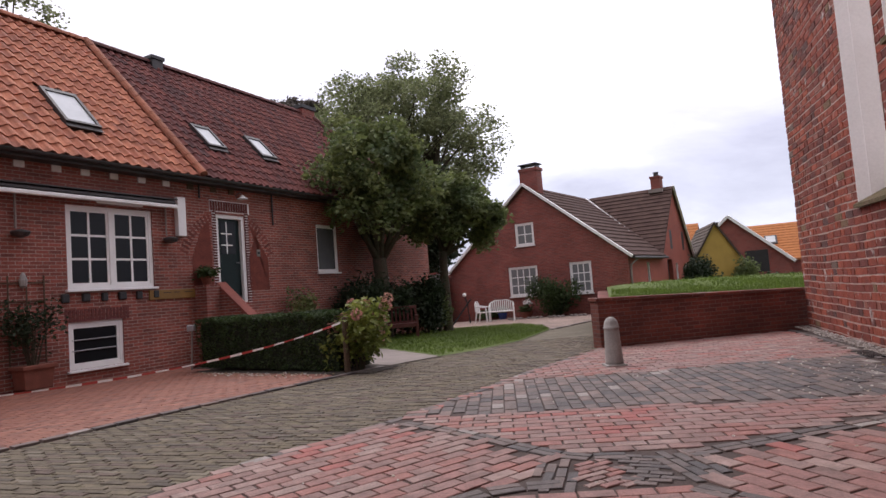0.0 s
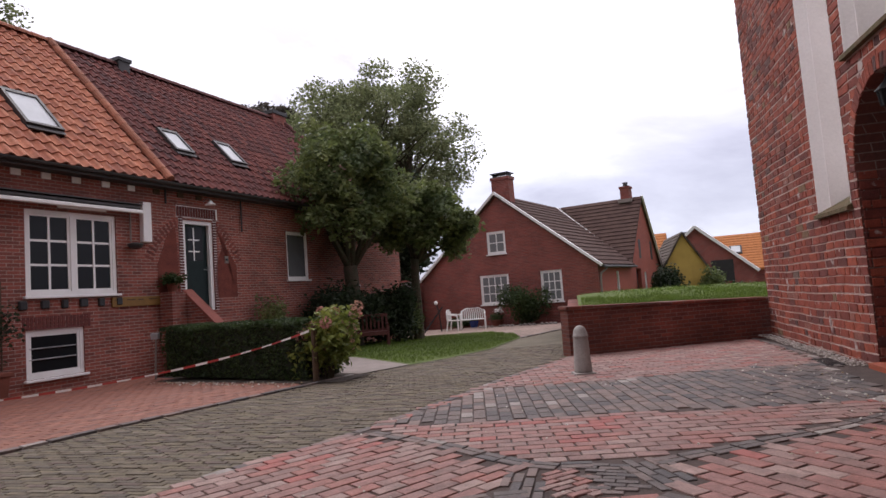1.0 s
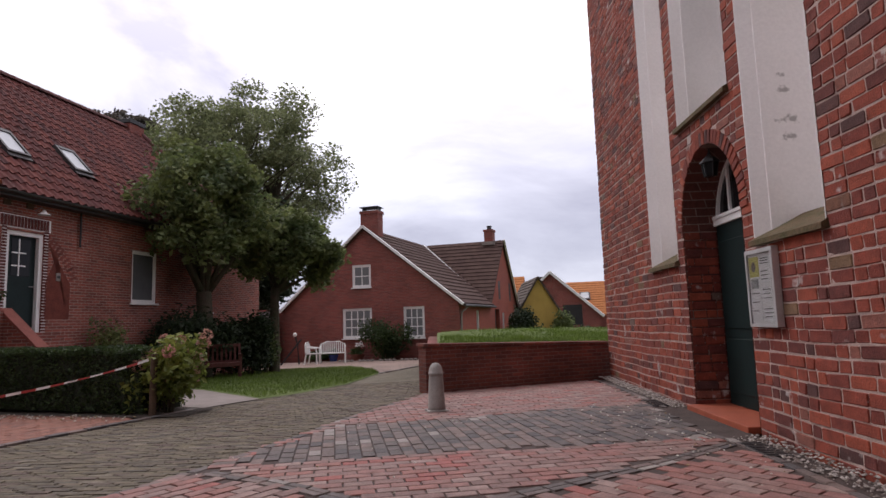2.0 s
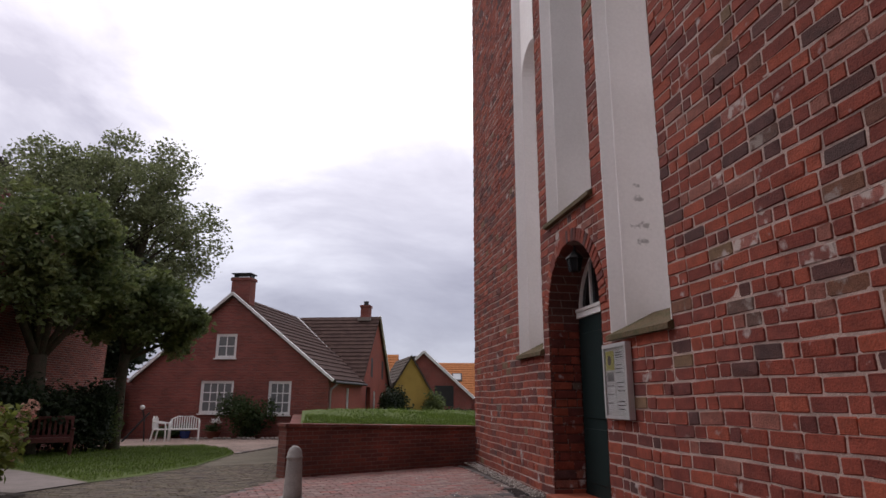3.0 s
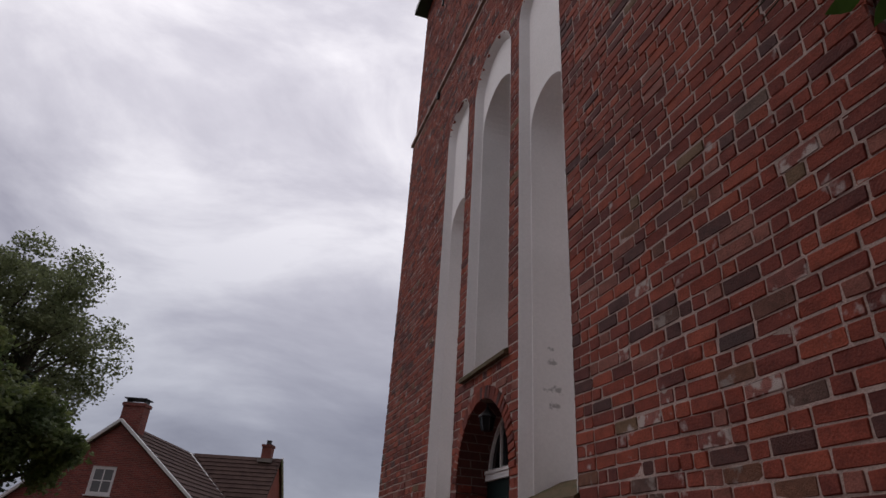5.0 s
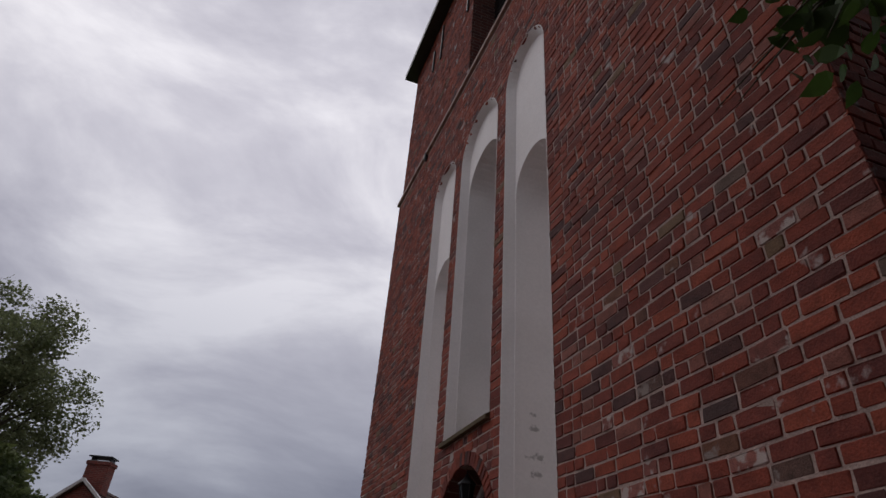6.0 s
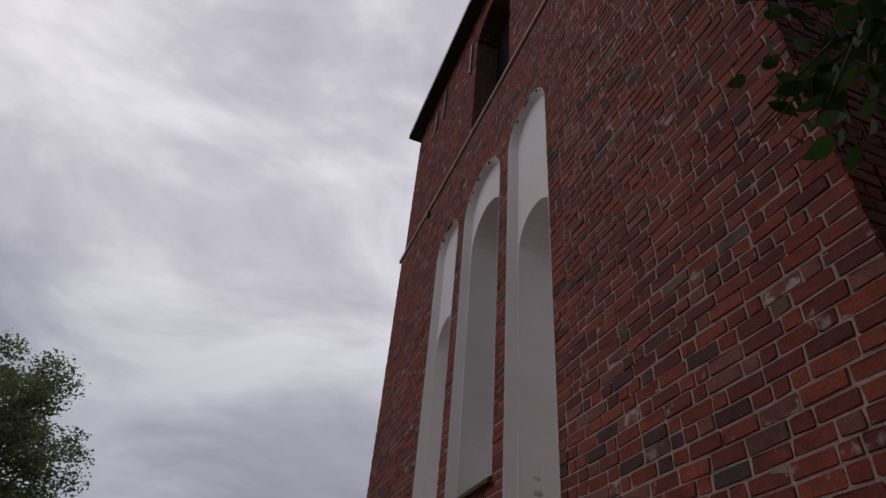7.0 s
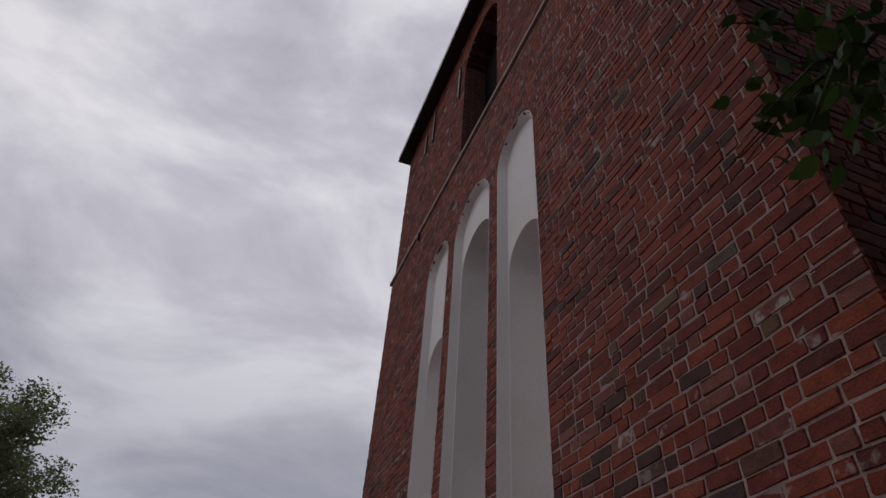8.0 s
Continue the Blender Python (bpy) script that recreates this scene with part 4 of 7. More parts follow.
# ---- gabled red house across the lawn ----
gh = thing("gabled_house", GABLE, "red brick cottage with white windows and brown tile roof", "house")
GW1, GW2, GW3 = (-5.75, -4.24, 0.90, 2.29), (-2.66, -1.64, 0.87, 2.28), (-5.23, -4.26, 3.25, 4.32)
bm = bmesh.new()
wall_boxes(bm, -9.0, 0.0, -0.3, 2.42, 0.0, 0.35, [GW1, GW2])
# gable triangle in strips, with the attic window left open
AP = (-4.58, 6.00)
bm2 = bm


def slope_x(z, side):
    t = (z - 2.42) / (AP[1] - 2.42)
    return (0.0 if side else -8.9) * (1 - t) + AP[0] * t


prism(bm2, [(-9.0, 2.42), (0.0, 2.42), (slope_x(GW3[2], 1), GW3[2]), (slope_x(GW3[2], 0), GW3[2])], 0.0, 0.35)
za, zb = GW3[2], GW3[3]


prism(bm2, [(slope_x(za, 0), za), (GW3[0], za), (GW3[0], zb), (slope_x(zb, 0), zb)], 0.0, 0.35)
prism(bm2, [(GW3[1], za), (slope_x(za, 1), za), (slope_x(zb, 1), zb), (GW3[1], zb)], 0.0, 0.35)
prism(bm2, [(slope_x(zb, 0), zb), (slope_x(zb, 1), zb), AP], 0.0, 0.35)
bmesh.ops.remove_doubles(bm2, verts=bm2.verts[:], dist=0.0005)
part("gable_wall", bm2, M["red_brick"], gh)
part("inside", solid(-8.5, -0.5, 0.6, 0.64, 0.0, 2.4), M["curtain"], gh, "pale net curtains")
part("inside", solid(-5.3, -3.8, 0.6, 0.64, 2.9, 4.5), M["curtain"], gh)
cur = glass("curtained_pane", (0.20, 0.21, 0.215), 0.1)
window("window", gh, *GW1, 4, 3, 1, label="white window with net curtains", backing=cur)
window("window", gh, *GW2, 3, 3, 1, label="white window with net curtains", backing=cur)
window("window", gh, *GW3, 2, 2, 1, label="small white attic window", backing=cur)
# flank wall and cross gable on the same line
SD = [(2.75, 3.2, 0.15, 2.05), (6.4, 7.4, -0.1, 2.15), (8.1, 8.55, 0.35, 1.95), (10.15, 10.7, 0.35, 1.92), (7.35, 7.8, 2.7, 3.72), (9.95, 10.4, 2.66, 3.70)]
bm = bmesh.new()


def flank(bm, outline, x0, x1):
    a = [bm.verts.new((x0, y, z)) for y, z in outline]
    b = [bm.verts.new((x1, y, z)) for y, z in outline]
    bm.faces.new(a)
    bm.faces.new(b[::-1])
    for i in range(len(a)):
        j = (i + 1) % len(a)
        bm.faces.new((a[j], a[i], b[i], b[j]))


tmp = bmesh.new()
wall_boxes(tmp, 0.35, 11.75, -0.3, 2.36, 0.0, 0.35, SD[:4])
for v in tmp.verts:
    v.co = Vector((-v.co.y, v.co.x, v.co.z))
me = bpy.data.meshes.new("tmp")
tmp.to_mesh(me)
tmp.free()
bm.from_mesh(me)
bpy.data.meshes.remove(me)
flank(bm, [(5.45, 2.36), (11.75, 2.36), (8.6, 6.04)], -0.35, 0.0)
part("flank_wall", bm, M["side_brick"], gh)
for a, b, c, d in SD:
    dk = (b - a) > 0.8
    w = part("flank_door" if dk else "flank_window", solid(-0.24 if c < 2.5 else -0.02, -0.2 if c < 2.5 else 0.004, a, b, c, d), M["dark"] if dk or c > 2.5 else M["glass"], gh, "dark recessed doorway" if dk else "narrow white-framed window")
    if not dk and c < 2.5:
        part("frame", solid(-0.2, -0.02, b - 0.08, b, c, d), M["white"], w)
        part("frame", solid(-0.2, -0.05, a, a + 0.06, c, d), M["white"], w)
# main roof over the gable, ridge into depth
tile_brown = mat("brown_roof", (0.105, 0.066, 0.056), 0.9, 0.3, 3, 30, 0.4, tint=(0.075, 0.046, 0.041))

tile_brown.node_tree.nodes["Principled BSDF"].inputs["Specular IOR Level"].default_value = 0.15


def slab(bm, a, b, c, d, t=0.10):
    va = [bm.verts.new(p) for p in (a, b, c, d)]
    vb = [bm.verts.new((p[0], p[1], p[2] - t)) for p in (a, b, c, d)]
    bm.faces.new(va)
    bm.faces.new(vb[::-1])
    for i in range(4):
        j = (i + 1) % 4
        bm.faces.new((va[j], va[i], vb[i], vb[j]))


def tiled_slope(name, e0, e1, r0, r1, rows, material, parent, thick=0.035):
    """Overlapping courses of flat tiles between an eave e0-e1 and a ridge r0-r1."""
    e0, e1, r0, r1 = map(Vector, (e0, e1, r0, r1))
    nrm = (e1 - e0).cross(r0 - e0).normalized()
    if nrm.z < 0:
        nrm = -nrm
    bm = bmesh.new()
    for i in range(rows):
        a, b = i / rows, (i + 1.15) / rows
        b = min(b, 1.0)
        p = [e0.lerp(r0, a) + nrm * thick * 1.6, e1.lerp(r1, a) + nrm * thick * 1.6, e1.lerp(r1, b) + nrm * thick * 0.4, e0.lerp(r0, b) + nrm * thick * 0.4]
        q = [x - nrm * thick * (1.2 if j < 2 else 0.3) for j, x in enumerate(p)]
        va, vb = [bm.verts.new(x) for x in p], [bm.verts.new(x) for x in q]
        bm.faces.new(va)
        bm.faces.new((va[1], va[0], vb[0], vb[1]))
        bm.faces.new((va[0], va[3], vb[3], vb[0]))
        bm.faces.new((va[2], va[1], vb[1], vb[2]))
    return part(name, bm, material, parent)


rz = 6.06
bm = bmesh.new()
slab(bm, (0.22, -0.14, 2.30), (0.22, 5.6, 2.30), (-4.58, 8.6, rz), (-4.58, -0.14, rz))
slab(bm, (-9.12, -0.14, 2.30), (-9.12, 9.0, 2.30), (-4.58, 9.0, rz), (-4.58, -0.14, rz))
part("main_roof", bm, tile_brown, gh)
tiled_slope("tile_course", (0.22, -0.12, 2.32), (0.22, 5.3, 2.32), (-4.58, -0.12, rz + 0.02), (-4.58, 8.4, rz + 0.02), 17, tile_brown, gh)
bm = bmesh.new()
slab(bm, (0.12, 5.3, 2.42), (0.12, 8.6, 6.10), (-6.0, 8.6, 6.10), (-0.05, 5.3, 2.42))
slab(bm, (0.12, 11.9, 2.30), (0.12, 8.6, 6.10), (-6.0, 8.6, 6.10), (-6.0, 11.9, 2.30))
part("cross_roof", bm, tile_brown, gh)
tiled_slope("tile_course", (-0.05, 5.28, 2.44), (0.14, 5.28, 2.44), (-4.58, 8.58, 6.13), (0.14, 8.58, 6.13), 17, tile_brown, gh)
# white verges and valley
for a, b, nm in (((0.25, -0.17, 2.30), (-4.58, -0.17, rz + 0.06), "verge"), ((-9.1, -0.17, 2.24), (-4.58, -0.17, rz + 0.06), "verge"), ((0.15, 8.6, 6.16), (0.15, 11.9, 2.36), "verge"), ((-0.1, 5.25, 2.50), (-4.45, 7.6, 6.02), "valley")):
    bm = bmesh.new()
    a, b = Vector(a), Vector(b)
    w = 0.075 if nm == "verge" else 0.06
    tube(bm, [a, b], w, 4)
    part(nm, bm, M["white"], gh, "white painted verge" if nm == "verge" else "pale mortared valley")
for u, y, w, z0, z1, cap in ((-4.90, 0.3, 0.90, 5.3, 6.88, True), (-0.95, 8.3, 0.5, 5.75, 6.77, False)):
    ch = part("chimney", solid(u, u + w, y, y + 0.6, z0, z1, bevel=0.01), M["red_brick"], gh, "red brick chimney")
    part("chimney_crown", solid(u - 0.04, u + w + 0.04, y - 0.04, y + 0.64, z1 - 0.1, z1 + 0.02), M["red_brick"], ch)
    if cap:
        part("chimney_band", solid(u - 0.02, u + w + 0.02, y - 0.02, y + 0.62, z1 + 0.02, z1 + 0.05), M["path"], ch)
        for q in (u + 0.05, u + w - 0.1):
            part("cap_leg", solid(q, q + 0.05, y + 0.1, y + 0.5, z1 + 0.05, z1 + 0.2), M["dark"], ch)
        part("chimney_cap", solid(u - 0.02, u + w + 0.02, y - 0.05, y + 0.65, z1 + 0.2, z1 + 0.24, m=pose(0, 0, 0, 0, 0, 0)), M["dark"], ch)
    else:
        bm = bmesh.new()
        lathe(bm, [(0.15, 0), (0.13, 0.2), (0.16, 0.22), (0.15, 0.26)], 12, (u + w / 2, y + 0.3, z1))
        part("chimney_pot", bm, M["gutter"], ch)
        part("flashing", solid(u - 0.12, u + w + 0.12, y - 0.15, y + 0.7, z0 + 0.12, z0 + 0.32), M["path"], ch, "pale lead flashing")
# gutter and downpipe at the corner
bm = bmesh.new()
tube(bm, [(0.30, -0.1, 2.24), (0.30, 5.4, 2.24)], 0.06, 8)
part("gutter", bm, M["gutter"], gh)
bm = bmesh.new()
tube(bm, [(0.28, 0.5, 2.2), (0.08, 0.15, 1.95), (0.06, 0.12, 1.7), (0.06, 0.12, -0.1)], 0.045, 8)
part("downpipe", bm, M["path"], gh)
# low left wing behind the trees
bm = bmesh.new()
wall_boxes(bm, -14.5, -9.0, -0.3, 2.4, 0.2, 0.5, [])
part("wing_wall", bm, M["red_brick"], gh)

# ---- far houses ----
def far_house(name, m, w, d, wall_h, ridge_h, wall_m, roof_m, label, verge=None, skylight_at=None, chimney_at=None, opening=None):
    """A gable-fronted house: x across the gable, y into the house."""
    h = thing(name, m, label, "house")
    bm = bmesh.new()
    prism(bm, [(-w / 2, -2), (w / 2, -2), (w / 2, wall_h), (0, ridge_h), (-w / 2, wall_h)], 0, d)
    part("wall", bm, wall_m, h)
    o = 0.25
    k = (ridge_h - wall_h) / (w / 2)
    for s in (-1, 1):
        bm = bmesh.new()
        e, r = (s * (w / 2 + o), wall_h - o * k + 0.1), (0, ridge_h + 0.1)
        v0 = [(e[0], -0.15, e[1]), (e[0], d + 0.15, e[1]), (0, d + 0.15, r[1]), (0, -0.15, r[1])]
        slab(bm, *v0, t=0.12)
        part("roof", bm, roof_m, h)
        tiled_slope("tile_course", (e[0], -0.15, e[1]), (e[0], d + 0.15, e[1]), (0, -0.15, r[1]), (0, d + 0.15, r[1]), 14, roof_m, h)
        if verge:
            bm = bmesh.new()
            tube(bm, [(e[0], -0.2, e[1]), (0, -0.2, r[1] + 0.03)], 0.14, 4)
            part("verge", bm, verge, h, "white painted verge")
    if opening:
        part("shutter", solid(opening[0], opening[1], -0.06, 0.0, opening[2], opening[3]), M["dark"], h, "dark closed shutter")
    return h


orange = mat("orange_tiles", (0.44, 0.16, 0.045), 0.85, 0.25, 5, 25, 0.4)


def far_spot(azim, dist, z=-0.8):
    return dist * math.sin(radians(azim)), dist * math.cos(radians(azim)), z


x, y, z = far_spot(25.1, 50)
red_far = far_house("red_house", pose(x, y, 0, 0, 0, -27), 7.6, 8, 1.35, 4.75, M["red_brick"], orange, "red brick gable house with a white verge and shutter", M["white"], opening=(0.9, 2.4, 0.6, 2.2))
x, y, z = far_spot(30.5, 62)
of = far_house("orange_roofed_house", pose(x, y, 0, 0, 0, -27 + 90), 8.0, 14, 1.5, 4.55, M["red_brick"], orange, "brick house under a bright orange tile roof")
fs = thing("skylight", of.matrix_world @ pose(-2.0, 2.6, 3.12, 0, -37.3, 0), "small roof window in the far orange roof", "roof window", "roof windows")
part("frame", solid(-0.6, 0.6, -0.5, 0.5, 0.0, 0.16, bevel=0.02), M["gutter"], fs)
part("pane", solid(-0.45, 0.45, -0.36, 0.36, 0.16, 0.18), M["sky_glass"], fs)
part("chimney", solid(-0.5, 0.3, 6.2, 6.9, 4.0, 5.3), M["gutter"], of, "small grey chimney")
x2, y2, z2 = far_spot(22.6, 60)
far_house("orange_roofed_house", pose(x2, y2, 0, 0, 0, 62), 8.0, 6.0, 1.6, 5.2, M["red_brick"], orange, "brick house with an orange tile roof behind the cottage")
x, y, z = far_spot(24.0, 38)
far_house("yellow_house", pose(x, y, 0, 0, 0, -14), 3.0, 6, 1.15, 3.65, M["yellow"], M["thatch"], "small ochre-yellow rendered house with a dark roof")

# ---- retaining wall and raised lawn ----
rw = thing("retaining_wall", pose(2.49, 10.30, 0, 0, 0, 10.7), "low dark red brick retaining wall round a raised lawn", "wall")
bm = bmesh.new()
v = box(bm, 0.0, 4.0, 0.0, 0.30, -0.1, 0.70)
for q in v:
    if q.co.z > 0.5:
        q.co.z = 0.74 - 0.03 * q.co.x
part("wall_body", bm, M["wall_brick"], rw)
bm = bmesh.new()
v = box(bm, -0.03, 4.0, -0.025, 0.33, 0.70, 0.76)
for q in v:
    q.co.z += 0.04 - 0.03 * q.co.x
part("coping", bevelled(bm, 0.008), M["wall_brick"], rw, "worn dark brick-on-edge coping")
bm = bmesh.new()
box(bm, 0.0, 0.30, 0.30, 11.2, -0.5, 0.66, m=pose(0, 0, 0, 0, 0, -24.6))
part("side_wall", bm, M["wall_brick"], rw)


def mound_height(x, y):
    """Raised turf: just under the coping at the street end, swelling towards the tower and back."""
    d = max(0.0, y - (10.62 + (x - 2.5) * 0.19))
    swell = min(1.0, max(0.0, (x - 2.8) / 3.0))
    return 0.71 - 0.02 * (x - 2.5) + (0.05 + 0.20 * swell) * (1 - math.exp(-d / 1.6)) - 0.035 * max(0, d - 7) + 0.025 * math.sin(x * 2.1 + y) * min(1, d) + 0.02 * math.sin(x * 5.3) * min(1, d)


bm = bmesh.new()
rows = []
for j in range(46):
    row = []
    for i in range(36):
        v0 = j / 45
        y = 10.56 + v0 * v0 * 26
        left = 2.78 + (y - 10.56) * 0.27
        x = left + (i / 35) * (10.5 + v0 * 20)
        row.append(bm.verts.new((x, y + (x - 2.5) * 0.19, mound_height(x, y + (x - 2.5) * 0.19))))
    rows.append(row)
for a, b in zip(rows, rows[1:]):
    for i in range(len(a) - 1):
        bm.faces.new((a[i], a[i + 1], b[i + 1], b[i]))
tagged(part("raised_lawn", bm, M["grass"], smooth=True), "raised turf behind the retaining wall", "lawn", kind="structure")

# stone bollard
bo = thing("bollard", pose(2.08, 8.0, 0) @ Matrix.Diagonal((0.95, 0.95, 0.94, 1.0)), "weathered grey stone bollard with a rounded top", "bollard")
bm = bmesh.new()
lathe(bm, [(0.122, 0.02), (0.120, 0.06), (0.100, 0.46), (0.097, 0.50), (0.106, 0.508), (0.107, 0.525), (0.098, 0.535), (0.092, 0.58), (0.074, 0.625), (0.042, 0.655), (0.0001, 0.665)], 24)
part("shaft", bm, M["concrete"], bo, smooth=True)
part("base", solid(-0.14, 0.14, -0.14, 0.14, -0.02, 0.022, bevel=0.008), M["concrete"], bo)

# ---- plants ----
def leaf_mat(name, color, second):
    m = mat(name, color, 0.6, 0.3, 1.2, 20, 0.0, tint=second, island=0.35)
    b = m.node_tree.nodes["Principled BSDF"]
    n, k = m.node_tree.nodes, m.node_tree.links
    thin = n.new("ShaderNodeBsdfTranslucent")
    k.new(b.inputs["Base Color"].links[0].from_socket, thin.inputs[0])
    both = n.new("ShaderNodeMixShader")
    both.inputs[0].default_value = 0.42
    k.new(b.outputs[0], both.inputs[1])
    k.new(thin.outputs[0], both.inputs[2])
    k.new(both.outputs[0], n["Material Output"].inputs[0])
    return m


LEAF = {
    "lime": leaf_mat("lime_leaf", (0.18, 0.215, 0.07), (0.085, 0.125, 0.055)),
    "ash": leaf_mat("ash_leaf", (0.21, 0.235, 0.115), (0.14, 0.165, 0.085)),
    "crown": leaf_mat("crown_leaf", (0.25, 0.28, 0.135), (0.16, 0.19, 0.09)),
    "copper": leaf_mat("copper_leaf", (0.10, 0.085, 0.07), (0.07, 0.06, 0.05)),
    "box": leaf_mat("hedge_leaf", (0.05, 0.085, 0.022), (0.028, 0.05, 0.016)),
    "dark": leaf_mat("dark_leaf", (0.03, 0.05, 0.02), (0.018, 0.03, 0.013)),
    "bright": leaf_mat("bright_leaf", (0.22, 0.25, 0.05), (0.10, 0.14, 0.03)),
    "vine": leaf_mat("vine_leaf", (0.045, 0.085, 0.016), (0.025, 0.05, 0.01)),
    "bloom": leaf_mat("pink_bloom", (0.50, 0.22, 0.20), (0.42, 0.30, 0.20)),
    "blade": leaf_mat("grass_blade", (0.13, 0.20, 0.03), (0.085, 0.135, 0.022)),
}


def leaves(name, spots, size, material, parent, seed, flat=0.3, label="", long=1.7, kind="stuff"):
    """Small folded leaves at the given spots, each turned by chance."""
    rng = np.random.default_rng(seed)
    n = len(spots)
    p = np.asarray(spots, float)
    a = rng.normal(size=(n, 3))
    a[:, 2] *= 0.6
    a /= np.linalg.norm(a, axis=1)[:, None]
    b = rng.normal(size=(n, 3))
    b -= (b * a).sum(1)[:, None] * a
    b /= np.linalg.norm(b, axis=1)[:, None]
    c = np.cross(a, b)
    s = (size * rng.uniform(0.6, 1.3, n))[:, None]
    v = np.stack([p - a * s * long / 2, p + b * s * 0.5 + c * s * flat * 0.5, p + a * s * long / 2, p - b * s * 0.5 + c * s * flat * 0.5], 1).reshape(-1, 3)
    i = np.arange(n)[:, None] * 4
    f = np.concatenate([i + np.array([[0, 1, 2]]), i + np.array([[0, 2, 3]])], 1).reshape(-1, 3)
    me = bpy.data.meshes.new(name)
    me.from_pydata(v.tolist(), [], f.tolist())
    me.materials.append(material)
    ob = new(name, me)
    ob.parent = parent
    return tagged(ob, label, kind=kind)


def cloud_spots(rng, clumps, count, hollow=0.55):
    """Leaf places in the outer shells of the given clumps (centre, radii)."""
    w = np.array([c[1][0] * c[1][1] + c[1][2] ** 2 for c in clumps])
    pick = rng.choice(len(clumps), count, p=w / w.sum())
    d = rng.normal(size=(count, 3))
    d /= np.linalg.norm(d, axis=1)[:, None]
    r = rng.uniform(hollow ** 3, 1.0, count) ** (1 / 3)
    r *= 1 + 0.2 * rng.normal(size=count)
    cen, rad = np.array([c[0] for c in clumps]), np.array([c[1] for c in clumps])
    return cen[pick] + d * r[:, None] * rad[pick]


def tree(name, x, y, trunk_h, trunk_r, crown_c, crown_r, clumps, leaf_n, leaf_size, leaf_key, label, seed, lean=(0, 0), limbs=9, clump=0.34, bottom=-1.0):
    rng = np.random.default_rng(seed)
    z0 = land(x, y)
    t = thing(name, pose(x, y, z0), label, "tree")
    crown_c, crown_r = Vector(crown_c) - Vector((x, y, z0)), Vector(crown_r)
    bm = bmesh.new()
    top = Vector((lean[0], lean[1], trunk_h))
    pts = [Vector((0, 0, -0.15)), Vector((0, 0, 0.12))] + [top * q + Vector((rng.normal() * 0.03, rng.normal() * 0.03, 0)) for q in (0.35, 0.7, 1.0)]
    tube(bm, pts, [trunk_r * 1.5, trunk_r * 1.15, trunk_r, trunk_r * 0.93, trunk_r * 0.9], 12)
    part("trunk", bm, M["bark"], t, smooth=True)
    made = []
    for i in range(clumps):
        for _ in range(50):
            d = rng.normal(size=3)
            d /= np.linalg.norm(d)
            if d[2] > bottom:
                break
        q = rng.uniform(0.45, 0.86)
        c = Vector((crown_c.x + d[0] * crown_r.x * q, crown_c.y + d[1] * crown_r.y * q, crown_c.z + d[2] * crown_r.z * q))
        r = clump * rng.uniform(0.7, 1.2)
        made.append((tuple(c), (crown_r.x * r, crown_r.y * r, crown_r.z * r * 0.8)))
    bm = bmesh.new()
    for i in range(limbs):
        c = Vector(made[int(rng.integers(len(made)))][0])
        mid = top.lerp(c, 0.45) + Vector((rng.normal() * 0.2, rng.normal() * 0.2, 0.25))
        tube(bm, [top * 0.93, mid, c], [trunk_r * 0.5, trunk_r * 0.25, trunk_r * 0.06], 6)
        for _ in range(3):
            e = Vector(made[int(rng.integers(len(made)))][0])
            if (e - mid).length < max(crown_r) * 1.3:
                tube(bm, [mid, mid.lerp(e, 0.5) + Vector((0, 0, 0.15)), e], [trunk_r * 0.2, trunk_r * 0.1, trunk_r * 0.03], 5)
    part("limb", bm, M["bark"], t, smooth=True)
    leaves("crown", cloud_spots(rng, made, leaf_n, 0.35), leaf_size, LEAF[leaf_key], t, seed + 1)
    return t


tree("street_tree", -2.05, 19.2, 2.5, 0.24, (-2.2, 19.2, 4.5), (2.55, 2.2, 2.6), 80, 16000, 0.11, "lime", "round-crowned street tree with dark green leaves on the lawn", 11, bottom=-0.62, clump=0.22, limbs=14)
tree("street_tree", -0.06, 20.7, 2.7, 0.16, (0.42, 20.8, 3.6), (1.95, 1.8, 2.05), 60, 12000, 0.11, "lime", "smaller street tree with a dense dark crown beside the forecourt", 23, bottom=-0.62, clump=0.22, limbs=12)
tree("large_tree", -0.8, 40.0, 6.0, 0.45, (-1.95, 40.0, 11.1), (7.5, 5.5, 6.5), 240, 50000, 0.135, "crown", "tall broad airy tree behind the cottage", 37, clump=0.135, limbs=44)
tree("copper_tree", -10.3, 44.0, 6.0, 0.4, (-10.3, 44.0, 13.9), (3.0, 3.0, 2.6), 34, 6000, 0.2, "copper", "dark purplish tree rising behind the roof", 41, clump=0.24)
tree("garden_tree", -17.8, 25.0, 5.0, 0.3, (-17.8, 25.0, 14.3), (2.6, 2.6, 2.1), 30, 2200, 0.13, "ash", "feathery tree behind the long roof", 43, clump=0.25)

tree("garden_tree", -3.2, 35.0, 2.5, 0.25, (-3.0, 35.0, 4.6), (4.6, 2.4, 4.0), 50, 11000, 0.2, "dark", "dense dark trees behind the cottage wing", 53, clump=0.3)


